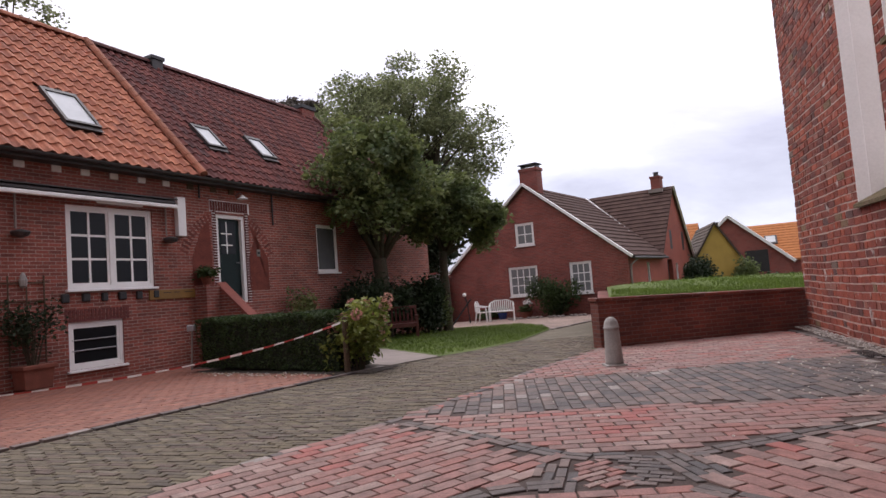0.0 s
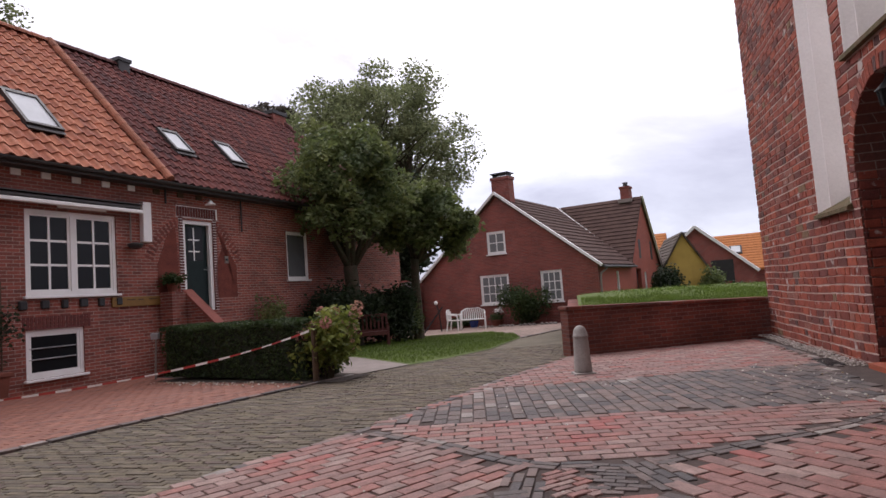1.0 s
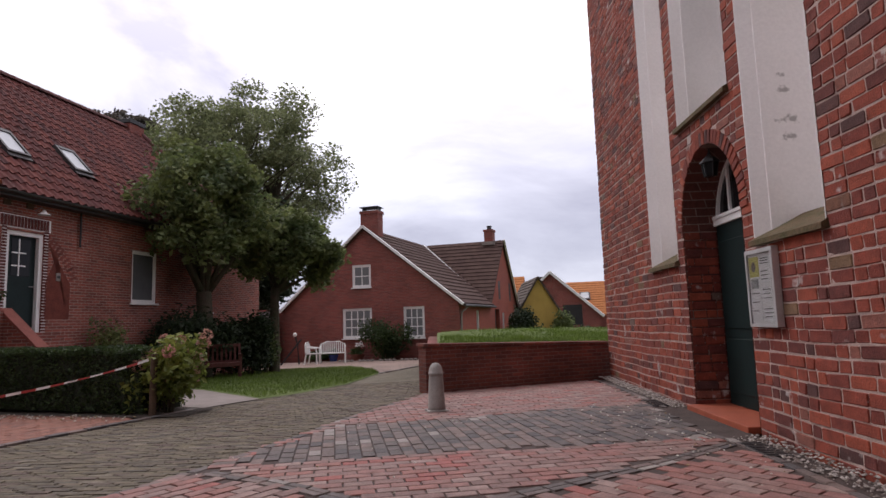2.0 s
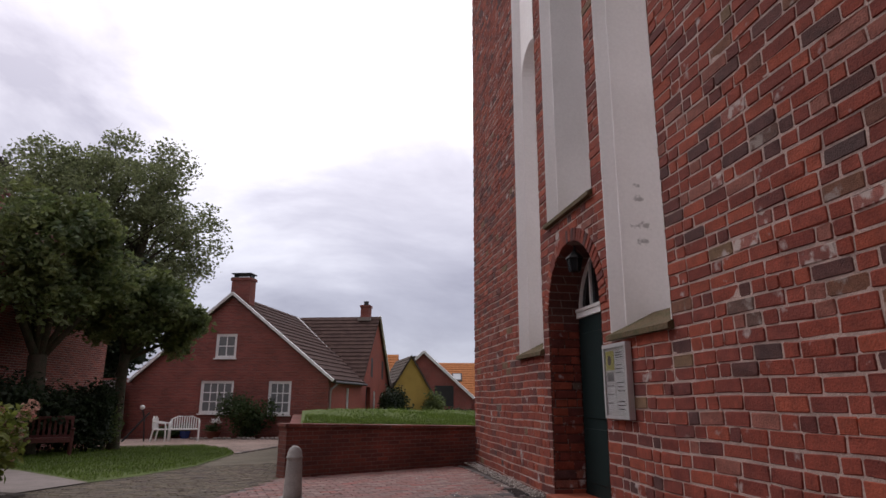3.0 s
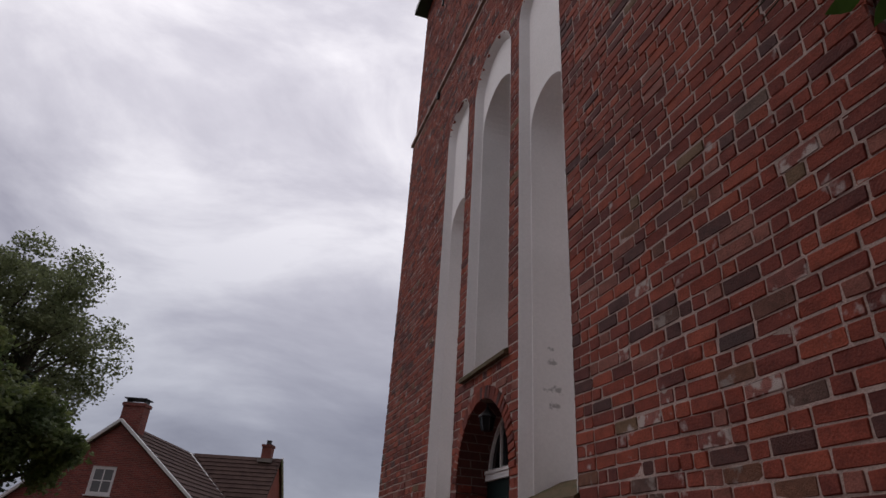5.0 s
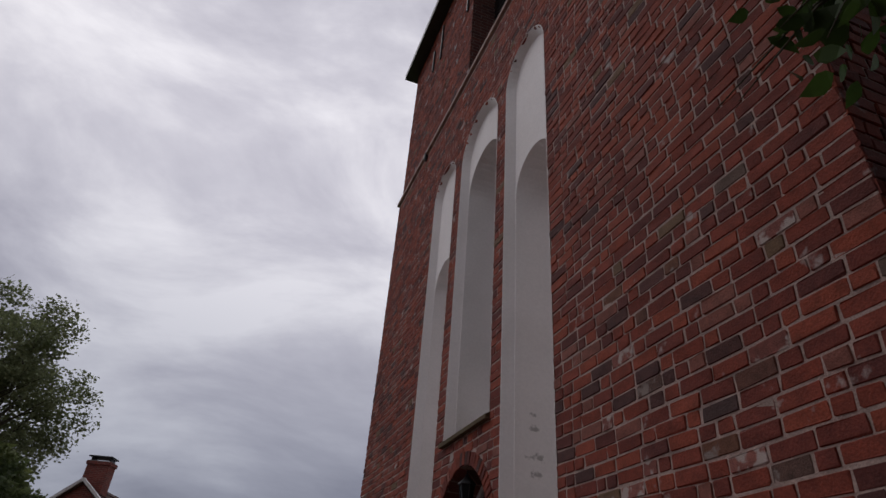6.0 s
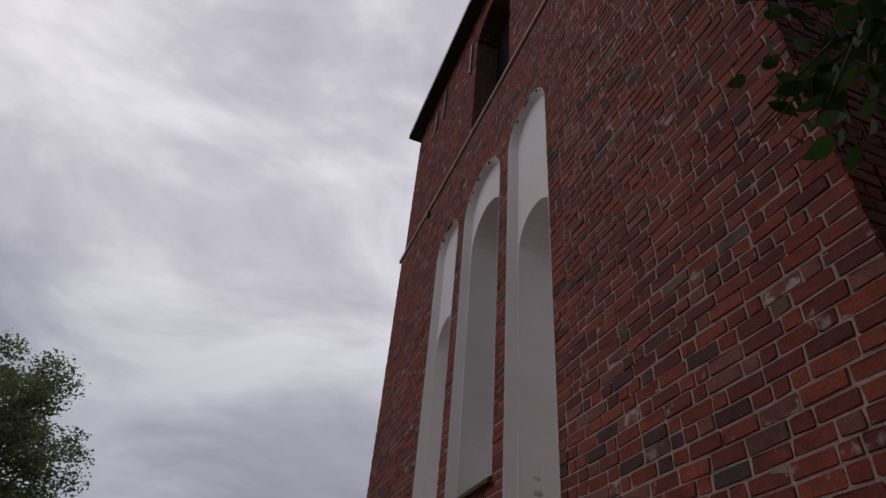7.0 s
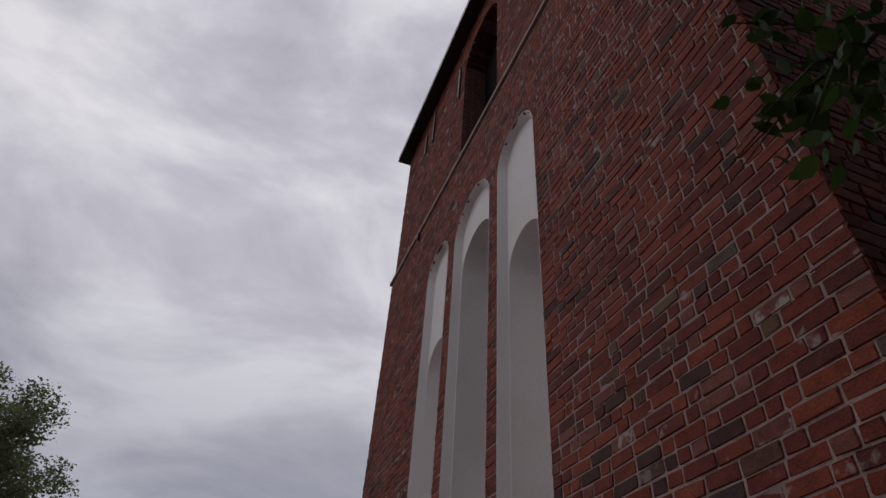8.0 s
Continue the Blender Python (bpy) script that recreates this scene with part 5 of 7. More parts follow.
def bush(name, x, y, r, h, key, label, seed, n=3500, size=0.06, base=None, category="shrub", clumps=12):
    rng = np.random.default_rng(seed)
    z = land(x, y) if base is None else base
    b = thing(name, pose(x, y, z), label, category)
    made = [((rng.normal() * r * 0.35, rng.normal() * r * 0.35, h * rng.uniform(0.3, 0.72)), (r * 0.55, r * 0.55, h * 0.3)) for _ in range(clumps)]
    bm = bmesh.new()
    for c, _ in made:
        tube(bm, [(c[0] * 0.2, c[1] * 0.2, -0.03), (c[0] * 0.5, c[1] * 0.5, c[2] * 0.5), c], [0.018, 0.012, 0.005], 5)
    part("stem", bm, M["bark"], b)
    s = cloud_spots(rng, made, n, 0.2)
    s[:, 2] = np.maximum(s[:, 2], 0.02)
    leaves("foliage", s, size, LEAF[key], b, seed + 1)
    return b, made


def on_front(u, v):
    """World place of a spot u along and v in front of the long house."""
    p = HOUSE @ Vector((u, -v, 0))
    return p.x, p.y


def on_gable(u, v):
    p = GABLE @ Vector((u, -v, 0))
    return p.x, p.y


bush("round_bush", *on_gable(-3.25, 0.75), 0.85, 1.8, "box", "round dark clipped bush under the cottage windows", 61, 5000, 0.07)
bush("low_bush", *on_gable(-0.75, 0.6), 0.6, 0.7, "box", "low dark bush at the corner of the cottage", 62, 2500, 0.07)
bush("low_bush", *on_gable(-6.9, 0.4), 0.8, 0.55, "box", "low green planting along the cottage wall", 63, 2500, 0.06)
bush("rose_bush", *on_front(5.9, 0.5), 0.5, 1.75, "lime", "loose green climbing shrub against the brick front", 64, 2200, 0.06)
bush("dark_shrub", *on_front(8.2, 0.9), 1.0, 2.1, "dark", "dense dark shrub against the house front", 65, 6000, 0.08)
bush("dark_shrub", *on_front(10.2, 1.1), 1.1, 1.8, "dark", "dense dark shrub behind the tree trunk", 66, 6000, 0.08)
bush("evergreen_shrub", -0.75, 19.9, 0.75, 2.0, "dark", "upright dark evergreen shrub behind the bench", 67, 6000, 0.07)
bush("flowering_shrub", -0.35, 20.3, 0.45, 1.5, "lime", "small shrub with pale flowers beside the trunk", 68, 1500, 0.06)
bush("wild_shrub", 12.9, 31.2, 1.0, 2.4, "dark", "dark shrub between cottage and yellow house", 69, 4000, 0.10, category="shrub")
bush("wild_shrub", 16.5, 33.7, 0.75, 2.4, "lime", "ragged green shrub before the yellow house", 70, 2500, 0.10)
bush("wild_shrub", 19.3, 35.6, 1.2, 1.3, "dark", "dark low hedge before the far houses", 71, 3500, 0.10)
bush("wild_shrub", 22.6, 38.0, 2.2, 1.1, "dark", "dark low hedge before the far houses", 72, 3500, 0.10)
hyd, made = bush("hydrangea", -1.48, 9.78, 0.52, 1.12, "bright", "hydrangea with yellow-green leaves and faded pink flower heads", 73, 3800, 0.065, clumps=16)
rng = np.random.default_rng(74)
for i in range(26):
    c, r = made[int(rng.integers(len(made)))]
    d = rng.normal(size=3)
    d[2] = abs(d[2])
    d /= np.linalg.norm(d)
    c = np.array(c) + d * np.array(r) * 1.25
    k = rng.normal(size=(60, 3))
    k /= np.linalg.norm(k, axis=1)[:, None]
    leaves("flower_head", c + k * 0.09 * rng.uniform(0.7, 1.2), 0.048, LEAF["bloom"], hyd, 200 + i, long=1.0, label="faded pink flower head" if i == 0 else "", kind="")

# clipped hedge in front of the stair
H0, H1 = Vector((-4.95, 11.95, 0)), Vector((-1.80, 9.60, 0))
hedge = thing("hedge", pose(H0.x, H0.y, 0, 0, 0, math.degrees(math.atan2(H1.y - H0.y, H1.x - H0.x))), "clipped dark green box hedge along the pavement", "hedge")
HL, HD, HH = (H1 - H0).length, 0.85, 0.92
rng = np.random.default_rng(75)
n = 26000
q = rng.uniform(size=(n, 3)) * np.array([HL, HD, HH])
face = rng.integers(0, 4, n)
depth_in = rng.exponential(0.045, n)
q[:, 1] = np.where(face == 0, depth_in, np.where(face == 1, HD - depth_in, q[:, 1]))
q[:, 2] = np.where(face >= 2, HH - depth_in + 0.03 * np.sin(q[:, 0] * 5) , q[:, 2])
q[:, 1] += 0.04 * np.sin(q[:, 0] * 7 + q[:, 2] * 6)
leaves("foliage", q, 0.032, LEAF["box"], hedge, 76, long=1.5)
# solid block whose dark colour stands for shade deep between the leaves
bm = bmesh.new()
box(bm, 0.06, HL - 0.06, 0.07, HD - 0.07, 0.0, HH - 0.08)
part("twig_core", bm, mat("hedge_shade", (0.02, 0.028, 0.012), 0.95, 0.4, 12, 60, 0.6), hedge)

# blades of grass on the lawn and along the raised turf
def blades(name, spots, height, seed, label):
    rng = np.random.default_rng(seed)
    n = len(spots)
    p = np.asarray(spots)
    ang = rng.uniform(0, 2 * np.pi, n)
    w = np.stack([np.cos(ang), np.sin(ang), 0 * ang], 1) * 0.006
    tip = np.stack([rng.normal(size=n) * 0.35, rng.normal(size=n) * 0.35, np.ones(n)], 1) * (height * rng.uniform(0.5, 1.2, n))[:, None]
    v = np.stack([p - w, p + w, p + tip], 1).reshape(-1, 3)
    f = np.arange(3 * n).reshape(-1, 3)
    me = bpy.data.meshes.new(name)
    me.from_pydata(v.tolist(), [], f.tolist())
    me.materials.append(LEAF["blade"])
    tagged(new(name, me), label, "grass", kind="stuff")


rng = np.random.default_rng(80)
spots = []
while len(spots) < 22000:
    x, y = rng.uniform(2.6, 9.5), 10.62 + rng.exponential(1.6)
    y2 = y + (x - 2.5) * 0.19
    if x > 2.84 + (y - 10.6) * 0.28 and y < 22:
        spots.append((x, y2, mound_height(x, y2) - 0.01))
blades("turf_grass", spots, 0.085, 81, "rough grass growing over the raised turf")


def inside(x, y, poly):
    hit = False
    for (x0, y0), (x1, y1) in zip(poly, poly[1:] + poly[:1]):
        if (y0 > y) != (y1 > y) and x < (x1 - x0) * (y - y0) / (y1 - y0) + x0:
            hit = not hit
    return hit


spots = []
while len(spots) < 26000:
    x, y = rng.uniform(-3.1, 3.0), rng.uniform(11.1, 22.4)
    if inside(x, y, LAWN):
        spots.append((x, y, land(x, y) + 0.015))
blades("lawn_grass", spots, 0.05, 82, "short mown lawn grass")

# tree by the near corner of the tower: a twig hangs into view, the crown is unseen
twig = thing("corner_tree", pose(2.4, -5.4, 0), "leafy tree with dark twigs at the tower corner and an unseen shading crown", "tree")
inv = twig.matrix_world.inverted()
base = Vector((2.22, 0.10, 3.62))
# twig tips placed to fit the camera's view
tips = [Vector((1.62, 0.62, 2.78)), Vector((1.66, 0.56, 2.80)), Vector((1.62, 0.38, 2.94)), Vector((1.70, 0.29, 2.88)), Vector((1.72, 0.16, 2.95)), Vector((1.50, 0.20, 3.08)), Vector((1.40, 0.30, 3.14)), Vector((1.85, 0.10, 2.85))]
bm = bmesh.new()
tube(bm, [(0, 0, -0.1), (0.05, 0.1, 1.6), (-0.1, 0.3, 3.4)], [0.26, 0.2, 0.17], 10)
part("trunk", bm, M["bark"], twig, smooth=True)
rng = np.random.default_rng(90)
# unseen crown, added overhead and behind to shade the near wall and paving
made = []
for i in range(34):
    d = rng.normal(size=3)
    d /= np.linalg.norm(d)
    made.append(((-0.6 + d[0] * 2.5, 1.6 + d[1] * 2.4, 6.3 + d[2] * 2.2), (1.0, 1.0, 0.8)))
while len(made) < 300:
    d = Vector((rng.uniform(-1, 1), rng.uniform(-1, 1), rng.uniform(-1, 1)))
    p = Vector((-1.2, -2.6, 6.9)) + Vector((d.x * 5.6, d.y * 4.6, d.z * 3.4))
    # these planes keep the added clumps out of the camera's view
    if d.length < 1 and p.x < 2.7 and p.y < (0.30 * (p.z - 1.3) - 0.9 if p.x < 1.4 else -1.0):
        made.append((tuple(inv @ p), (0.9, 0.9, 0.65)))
bm = bmesh.new()
for c, r in made[::2]:
    tube(bm, [(-0.1, 0.3, 3.3), tuple(Vector((-0.1, 0.3, 3.3)).lerp(Vector(c), 0.5) + Vector((0, 0, 0.3))), c], [0.10, 0.05, 0.015], 6)
tube(bm, [(-0.1, 0.3, 3.3), inv @ Vector((2.6, -3.2, 4.9)), inv @ Vector((2.7, -1.0, 4.7)), inv @ base], [0.08, 0.05, 0.03, 0.012], 6)
for q in tips:
    tube(bm, [inv @ base, inv @ (base.lerp(q, 0.5) + Vector((0, 0, 0.08))), inv @ q], [0.010, 0.006, 0.002], 5)
part("limb", bm, M["bark"], twig, smooth=True)
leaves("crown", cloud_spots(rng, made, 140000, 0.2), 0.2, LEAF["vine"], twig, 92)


def broad_leaf(p, a, b, c, s):
    """A rounded, slightly folded leaf of eight corners."""
    shape = ((-0.6, 0, 0), (-0.35, 0.34, 0.06), (0.0, 0.46, 0.09), (0.35, 0.3, 0.06), (0.75, 0, -0.05), (0.35, -0.3, 0.06), (0.0, -0.46, 0.09), (-0.35, -0.34, 0.06))
    return [tuple(p + (a * u + b * v + c * w) * s) for u, v, w in shape]


v, f = [], []
spots = []
for q in tips:
    for i in range(6):
        spots.append(base.lerp(q, rng.uniform(0.3, 1.0)) + Vector((rng.normal() * 0.05, rng.normal() * 0.05, rng.normal() * 0.05 + 0.02)))
for i in range(260):
    spots.append(base + Vector((0.20 + rng.normal() * 0.22, -0.12 + rng.normal() * 0.24, 0.10 + rng.normal() * 0.30)))
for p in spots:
    # leaves are dropped by direction from the camera, to fit its view
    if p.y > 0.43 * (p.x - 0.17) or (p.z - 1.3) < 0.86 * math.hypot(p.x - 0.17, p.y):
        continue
    a = Vector((rng.normal(), rng.normal(), rng.normal() * 0.5 - 0.4)).normalized()
    b = a.orthogonal().normalized()
    b = (b * math.cos(1.0) + a.cross(b) * math.sin(rng.uniform(0, 3))).normalized()
    c = a.cross(b)
    n = len(v)
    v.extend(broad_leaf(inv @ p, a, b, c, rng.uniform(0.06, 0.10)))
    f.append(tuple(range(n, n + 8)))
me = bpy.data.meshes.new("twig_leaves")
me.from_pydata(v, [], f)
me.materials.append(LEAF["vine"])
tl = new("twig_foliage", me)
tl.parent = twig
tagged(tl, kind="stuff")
# unseen plain wall added behind, closing the place and dimming light from there
tagged(part("wall_south", solid(-18, 16, -12.5, -12.0, -0.1, 6.0), M["house_brick"]), "unseen plain brick wall added behind to hold back light", "wall", kind="structure")

# ---- loose things ----
# barrier tape from the post to the pavement
post = thing("wooden_post", pose(-1.62, 9.42, 0), "short dark wooden post in the flower bed", "post")
bm = bmesh.new()
tube(bm, [(0, 0, -0.05), (0.01, 0, 0.84)], [0.05, 0.046], 8)
part("stake", bm, M["wood_brown"], post)
tape = thing("barrier_tape", pose(0, 0, 0), "red and white striped barrier tape strung from the post", "barrier tape")
TA, TB, TC = Vector((-1.68, 9.40, 0.76)), Vector((-4.25, 9.65, 0.25)), Vector((-7.6, 9.0, 0.06))
red_tape = mat("tape_red", (0.42, 0.05, 0.04), 0.45, 0.15, 6, 40, 0.05)


def tape_at(t):
    return TA * ((1 - t) * (1 - 2 * t)) + TB * (4 * t * (1 - t)) + TC * (t * (2 * t - 1))


for i in range(30):
    bm = bmesh.new()
    ring = []
    for k in range(3):
        t = (i + k / 2) / 30
        p = tape_at(t)
        tw = 0.9 * math.sin(t * 9.0)
        u = Vector((0.3 * math.sin(tw), 0.0, math.cos(tw))) * 0.018
        o = Vector((0.0, 0.0012, 0.0))
        ring.append([bm.verts.new(p + u + o), bm.verts.new(p - u + o), bm.verts.new(p - u - o), bm.verts.new(p + u - o)])
    for a, b in zip(ring, ring[1:]):
        for j in range(4):
            bm.faces.new((a[j], a[(j + 1) % 4], b[(j + 1) % 4], b[j]))
    part("stripe", bm, red_tape if i % 2 else M["white_plastic"], tape)
# marker post beside the hedge
mp = thing("marker_post", pose(-4.98, 11.75, 0), "thin white marker post with a grey cap beside the hedge", "post")
bm = bmesh.new()
tube(bm, [(0, 0, -0.02), (0.03, 0, 0.72)], 0.018, 6)
part("pole", bm, M["path"], mp)
part("cap", solid(-0.05, 0.09, -0.05, 0.05, 0.72, 0.84, bevel=0.01), M["zinc"], mp)
# planter with climber
px, py = on_front(-0.95, 0.28)
pl = thing("planter", pose(px, py, 0, 0, 0, 63), "square terracotta planter against the house wall", "planter")
bm = bmesh.new()
v = box(bm, -0.26, 0.26, -0.2, 0.2, 0.0, 0.36)
for q in v[:4]:
    q.co.x, q.co.y = q.co.x * 0.86, q.co.y * 0.86
part("pot", bevelled(bm, 0.012), M["terracotta"], pl)
part("rim", solid(-0.29, 0.29, -0.23, 0.23, 0.33, 0.40, bevel=0.01), M["terracotta"], pl)
bush("climbing_plant", px, py, 0.42, 1.15, "dark", "dark leafy climber growing from the planter", 101, 800, 0.05, base=0.40)
tr = thing("trellis", HOUSE @ pose(-1.5, 0, 0), "thin wooden trellis on the brick wall", "trellis")
for i in range(4):
    part("upright", solid(i * 0.3, i * 0.3 + 0.02, -0.05, -0.03, 0.4, 1.95), M["wood_brown"], tr)
for i in range(5):
    part("rail", solid(-0.05, 0.98, -0.03, -0.012, 0.5 + i * 0.33, 0.52 + i * 0.33), M["wood_brown"], tr)
gn = thing("wall_bird", HOUSE @ pose(-0.95, 0, 1.85), "small grey-brown ornament on the brick wall", "ornament")
bm = bmesh.new()
lathe(bm, [(0.02, -0.12), (0.06, -0.08), (0.07, 0.02), (0.045, 0.09), (0.03, 0.14), (0.005, 0.16)], 10, (0, -0.06, 0))
part("body", bm, M["concrete"], gn)
# plant pot on the stair top
sx, sy = on_front(2.93, 0.2)
sp = thing("flower_pot", pose(sx, sy, 1.66), "terracotta pot with green plants on the stair parapet", "flower pot")
bm = bmesh.new()
lathe(bm, [(0.09, 0), (0.13, 0.16), (0.14, 0.16), (0.14, 0.2)], 14)
part("pot", bm, M["terracotta"], sp)
rng = np.random.default_rng(103)
leaves("plant", cloud_spots(rng, [((0, 0, 0.28), (0.24, 0.24, 0.14))], 450, 0.1), 0.05, LEAF["box"], sp, 104)


# garden bench
def bench(m):
    b = thing("garden_bench", m, "dark red wooden garden bench on the lawn", "bench")
    for i in range(4):
        part("seat_slat", solid(0, 1.45, 0.08 + i * 0.105, 0.17 + i * 0.105, 0.42, 0.445, bevel=0.004), M["wood_red"], b)
    for i in range(11):
        part("back_slat", solid(0.09 + i * 0.118, 0.15 + i * 0.118, 0.5, 0.52, 0.48, 0.86, m=pose(0, 0.0, 0, 0, 0, 0)), M["wood_red"], b)
    part("top_rail", solid(0, 1.45, 0.485, 0.535, 0.86, 0.95, bevel=0.01), M["wood_red"], b)
    part("lower_rail", solid(0, 1.45, 0.49, 0.53, 0.445, 0.50), M["wood_red"], b)
    part("front_rail", solid(0.05, 1.4, 0.06, 0.085, 0.34, 0.42), M["wood_red"], b)
    for x in (0.0, 1.39):
        part("leg", solid(x, x + 0.06, 0.04, 0.10, 0.0, 0.64, bevel=0.004), M["wood_red"], b)
        part("leg", solid(x, x + 0.06, 0.48, 0.54, 0.0, 0.95, bevel=0.004), M["wood_red"], b)
        part("armrest", solid(x - 0.01, x + 0.07, 0.0, 0.50, 0.64, 0.67, bevel=0.006), M["wood_red"], b)
        part("side_rail", solid(x + 0.015, x + 0.045, 0.1, 0.48, 0.30, 0.36), M["wood_red"], b)
    return b


bench(pose(-2.35, 17.9, land(0, 18.3), 0, 0, 8))


# white plastic garden furniture
def garden_seat(m, w, label, name):
    c = thing(name, m, label, "chair", "white garden seats")
    bm = bmesh.new()
    box(bm, 0, w, 0.0, 0.46, 0.40, 0.44)
    part("seat", bevelled(bm, 0.015), M["white_plastic"], c)
    n = int(w / 0.085)
    for i in range(n):
        u = 0.04 + (w - 0.1) * i / max(1, n - 1)
        part("back_slat", solid(u, u + 0.045, 0.44, 0.465, 0.44, 0.82 + 0.05 * math.sin(math.pi * i / max(1, n - 1))), M["white_plastic"], c)
    bm = bmesh.new()
    tube(bm, [(0.0, 0.45, 0.46), (0.02, 0.47, 0.78), (w * 0.25, 0.48, 0.89), (w * 0.75, 0.48, 0.89), (w - 0.02, 0.47, 0.78), (w, 0.45, 0.46)], 0.03, 6)
    part("back_frame", bm, M["white_plastic"], c)
    for x in (0.0, w):
        bm = bmesh.new()
        tube(bm, [(x, 0.46, 0.70), (x, 0.2, 0.66), (x, 0.0, 0.64), (x, -0.02, 0.5), (x, -0.03, 0.0)], 0.032, 6)
        part("arm_leg", bm, M["white_plastic"], c)
        bm = bmesh.new()
        tube(bm, [(x, 0.42, 0.44), (x, 0.5, 0.0)], 0.03, 6)
        part("leg", bm, M["white_plastic"], c)
    return c


gx, gy = 1.72, 26.3
garden_seat(pose(gx, gy, land(gx, gy), 0, 0, -8), 1.05, "white plastic two-seat garden bench before the cottage", "garden_bench")
garden_seat(pose(gx - 0.15, gy - 0.1, land(gx, gy), 0, 0, 68), 0.52, "white plastic garden chair turned sideways", "garden_chair")
for u, v, r, h, key, lab in ((-5.95, 0.55, 0.22, 0.3, "blue", "blue glazed flower pot on the forecourt"), (-4.75, 0.5, 0.3, 0.28, "terra", "brown bowl of white flowers on the forecourt")):
    x, y = on_gable(u, v)
    fp = thing("flower_pot", pose(x, y, land(x, y)), lab, "flower pot")
    bm = bmesh.new()
    lathe(bm, [(r * 0.7, 0), (r, h * 0.8), (r * 1.05, h), (r * 0.9, h)], 14)
    part("pot", bm, mat("pot_glaze", (0.03, 0.06, 0.22), 0.25, 0.2) if key == "blue" else M["terracotta"], fp)
    rng = np.random.default_rng(110)
    leaves("plant", cloud_spots(rng, [((0, 0, h + 0.12), (r * 1.1, r * 1.1, 0.2))], 400, 0.1), 0.06, LEAF["box"], fp, 111)
    if key == "terra":
        leaves("flowers", cloud_spots(rng, [((0.1, 0, h + 0.42), (r * 0.8, r * 0.5, 0.14))], 60, 0.1), 0.07, M["white_plastic"], fp, 112)
# stone edging of the cottage bed
for i in range(24):
    x, y = on_gable(-5.2 + i * 0.2, 1.35)
    if i % 5 == 4:
        continue
    stn = part("edging_stone", lathe(bmesh.new(), [(0.05, 0.0), (0.10, 0.03), (0.08, 0.08), (0.02, 0.1)], 7), M["path"])
    stn.matrix_world = pose(x, y, land(x, y) - 0.02, 0, 0, i * 47)
    tagged(stn, "pale edging stone along the flower bed", "stone", "stones edging the bed")
# sundial-like metal ornament and globe light by the seat
ox, oy = 0.95, 26.6
orn = thing("garden_pump", pose(ox, oy, land(ox, oy)), "dark leaning garden frame with a white ball on top", "garden ornament")
bm = bmesh.new()
tube(bm, [(-0.8, 0, 0.0), (0.05, 0, 1.05)], 0.035, 6)
part("beam", bm, M["dark"], orn)
bm = bmesh.new()
tube(bm, [(-0.05, 0.05, 0.0), (-0.12, 0.05, 0.85), (-0.2, 0.05, 1.15)], 0.03, 6)
part("upright", bm, M["dark"], orn)
bm = bmesh.new()
bmesh.ops.create_icosphere(bm, subdivisions=2, radius=0.09, matrix=Matrix.Translation((-0.22, 0.05, 1.24)))
part("ball", bm, M["white_plastic"], orn, smooth=True)
# grey shed gable seen between the trunks
sh = thing("garden_shed", pose(-0.9, 30.2, -0.45, 0, 0, 0), "grey slatted garden shed behind the trees", "shed")
part("body", solid(-0.7, 0.9, 0.02, 1.6, 0.0, 2.3), M["gutter"], sh)
for i in range(7):
    part("slat", solid(-0.7, 0.9, -0.03, 0.02, 1.0 + i * 0.2, 1.14 + i * 0.2, m=pose(0, 0, 0, 0, 0, 0)), M["zinc"], sh)
# drain grates beside the door
for x in (-0.62, 2.35):
    dg = thing("drain_grate", TOWER @ pose(x, -0.34, 0.0), "dark iron grate set in the paving beside the door", "grate", "grates by the tower")
    part("frame", solid(-0.28, 0.28, -0.1, 0.1, -0.015, 0.008), M["dark"], dg)
    for i in range(8):
        part("bar", solid(-0.25 + i * 0.065, -0.22 + i * 0.065, -0.085, 0.085, 0.008, 0.014), M["gutter"], dg)

# ---- bricks of the tower ----
BRICK_COLOURS = [(30, (0.23, 0.047, 0.027)), (22, (0.173, 0.036, 0.024)), (15, (0.282, 0.061, 0.032)), (10, (0.121, 0.03, 0.024)), (0.5, (0.138, 0.09, 0.072)), (0.8, (0.173, 0.102, 0.057)), (4, (0.23, 0.082, 0.06)), (3, (0.086, 0.035, 0.032)), (0.3, (0.30, 0.19, 0.165))]
tower_brick = piece_mat("tower_brick", BRICK_COLOURS, 0.92, 7.0, 0.5, speck=(0.42, 0.36, 0.34))
tower_brick_piece = piece_mat("tower_brick_piece", BRICK_COLOURS, 0.92, 7.0, 0.5, speck=(0.42, 0.36, 0.34), separate=True)


# bricks that stand out on the near part of the face: crusted with lime, weathered grey, burnt dark
LIME_AT = [(5.65, 3.54), (5.35, 2.86), (4.23, 2.45), (5.19, 2.25), (4.0, 2.24), (4.67, 2.04), (3.97, 3.25), (3.76, 2.87)]
GREY_AT = [(4.72, 3.77), (4.1, 3.89), (4.34, 3.5), (4.32, 2.97), (5.47, 2.15), (5.0, 2.35), (5.35, 2.75), (3.24, 1.93), (4.86, 1.8), (3.77, 1.82), (4.1, 1.7), (5.25, 1.7)]
DARK_AT = [(4.38, 3.76), (4.07, 3.64), (5.1, 2.66), (4.01, 1.93), (4.66, 1.93), (5.2, 1.92), (5.09, 4.0), (3.18, 2.76), (5.68, 2.0), (4.99, 3.39), (4.99, 2.98), (4.26, 1.51), (5.1, 1.39), (3.89, 1.39)]
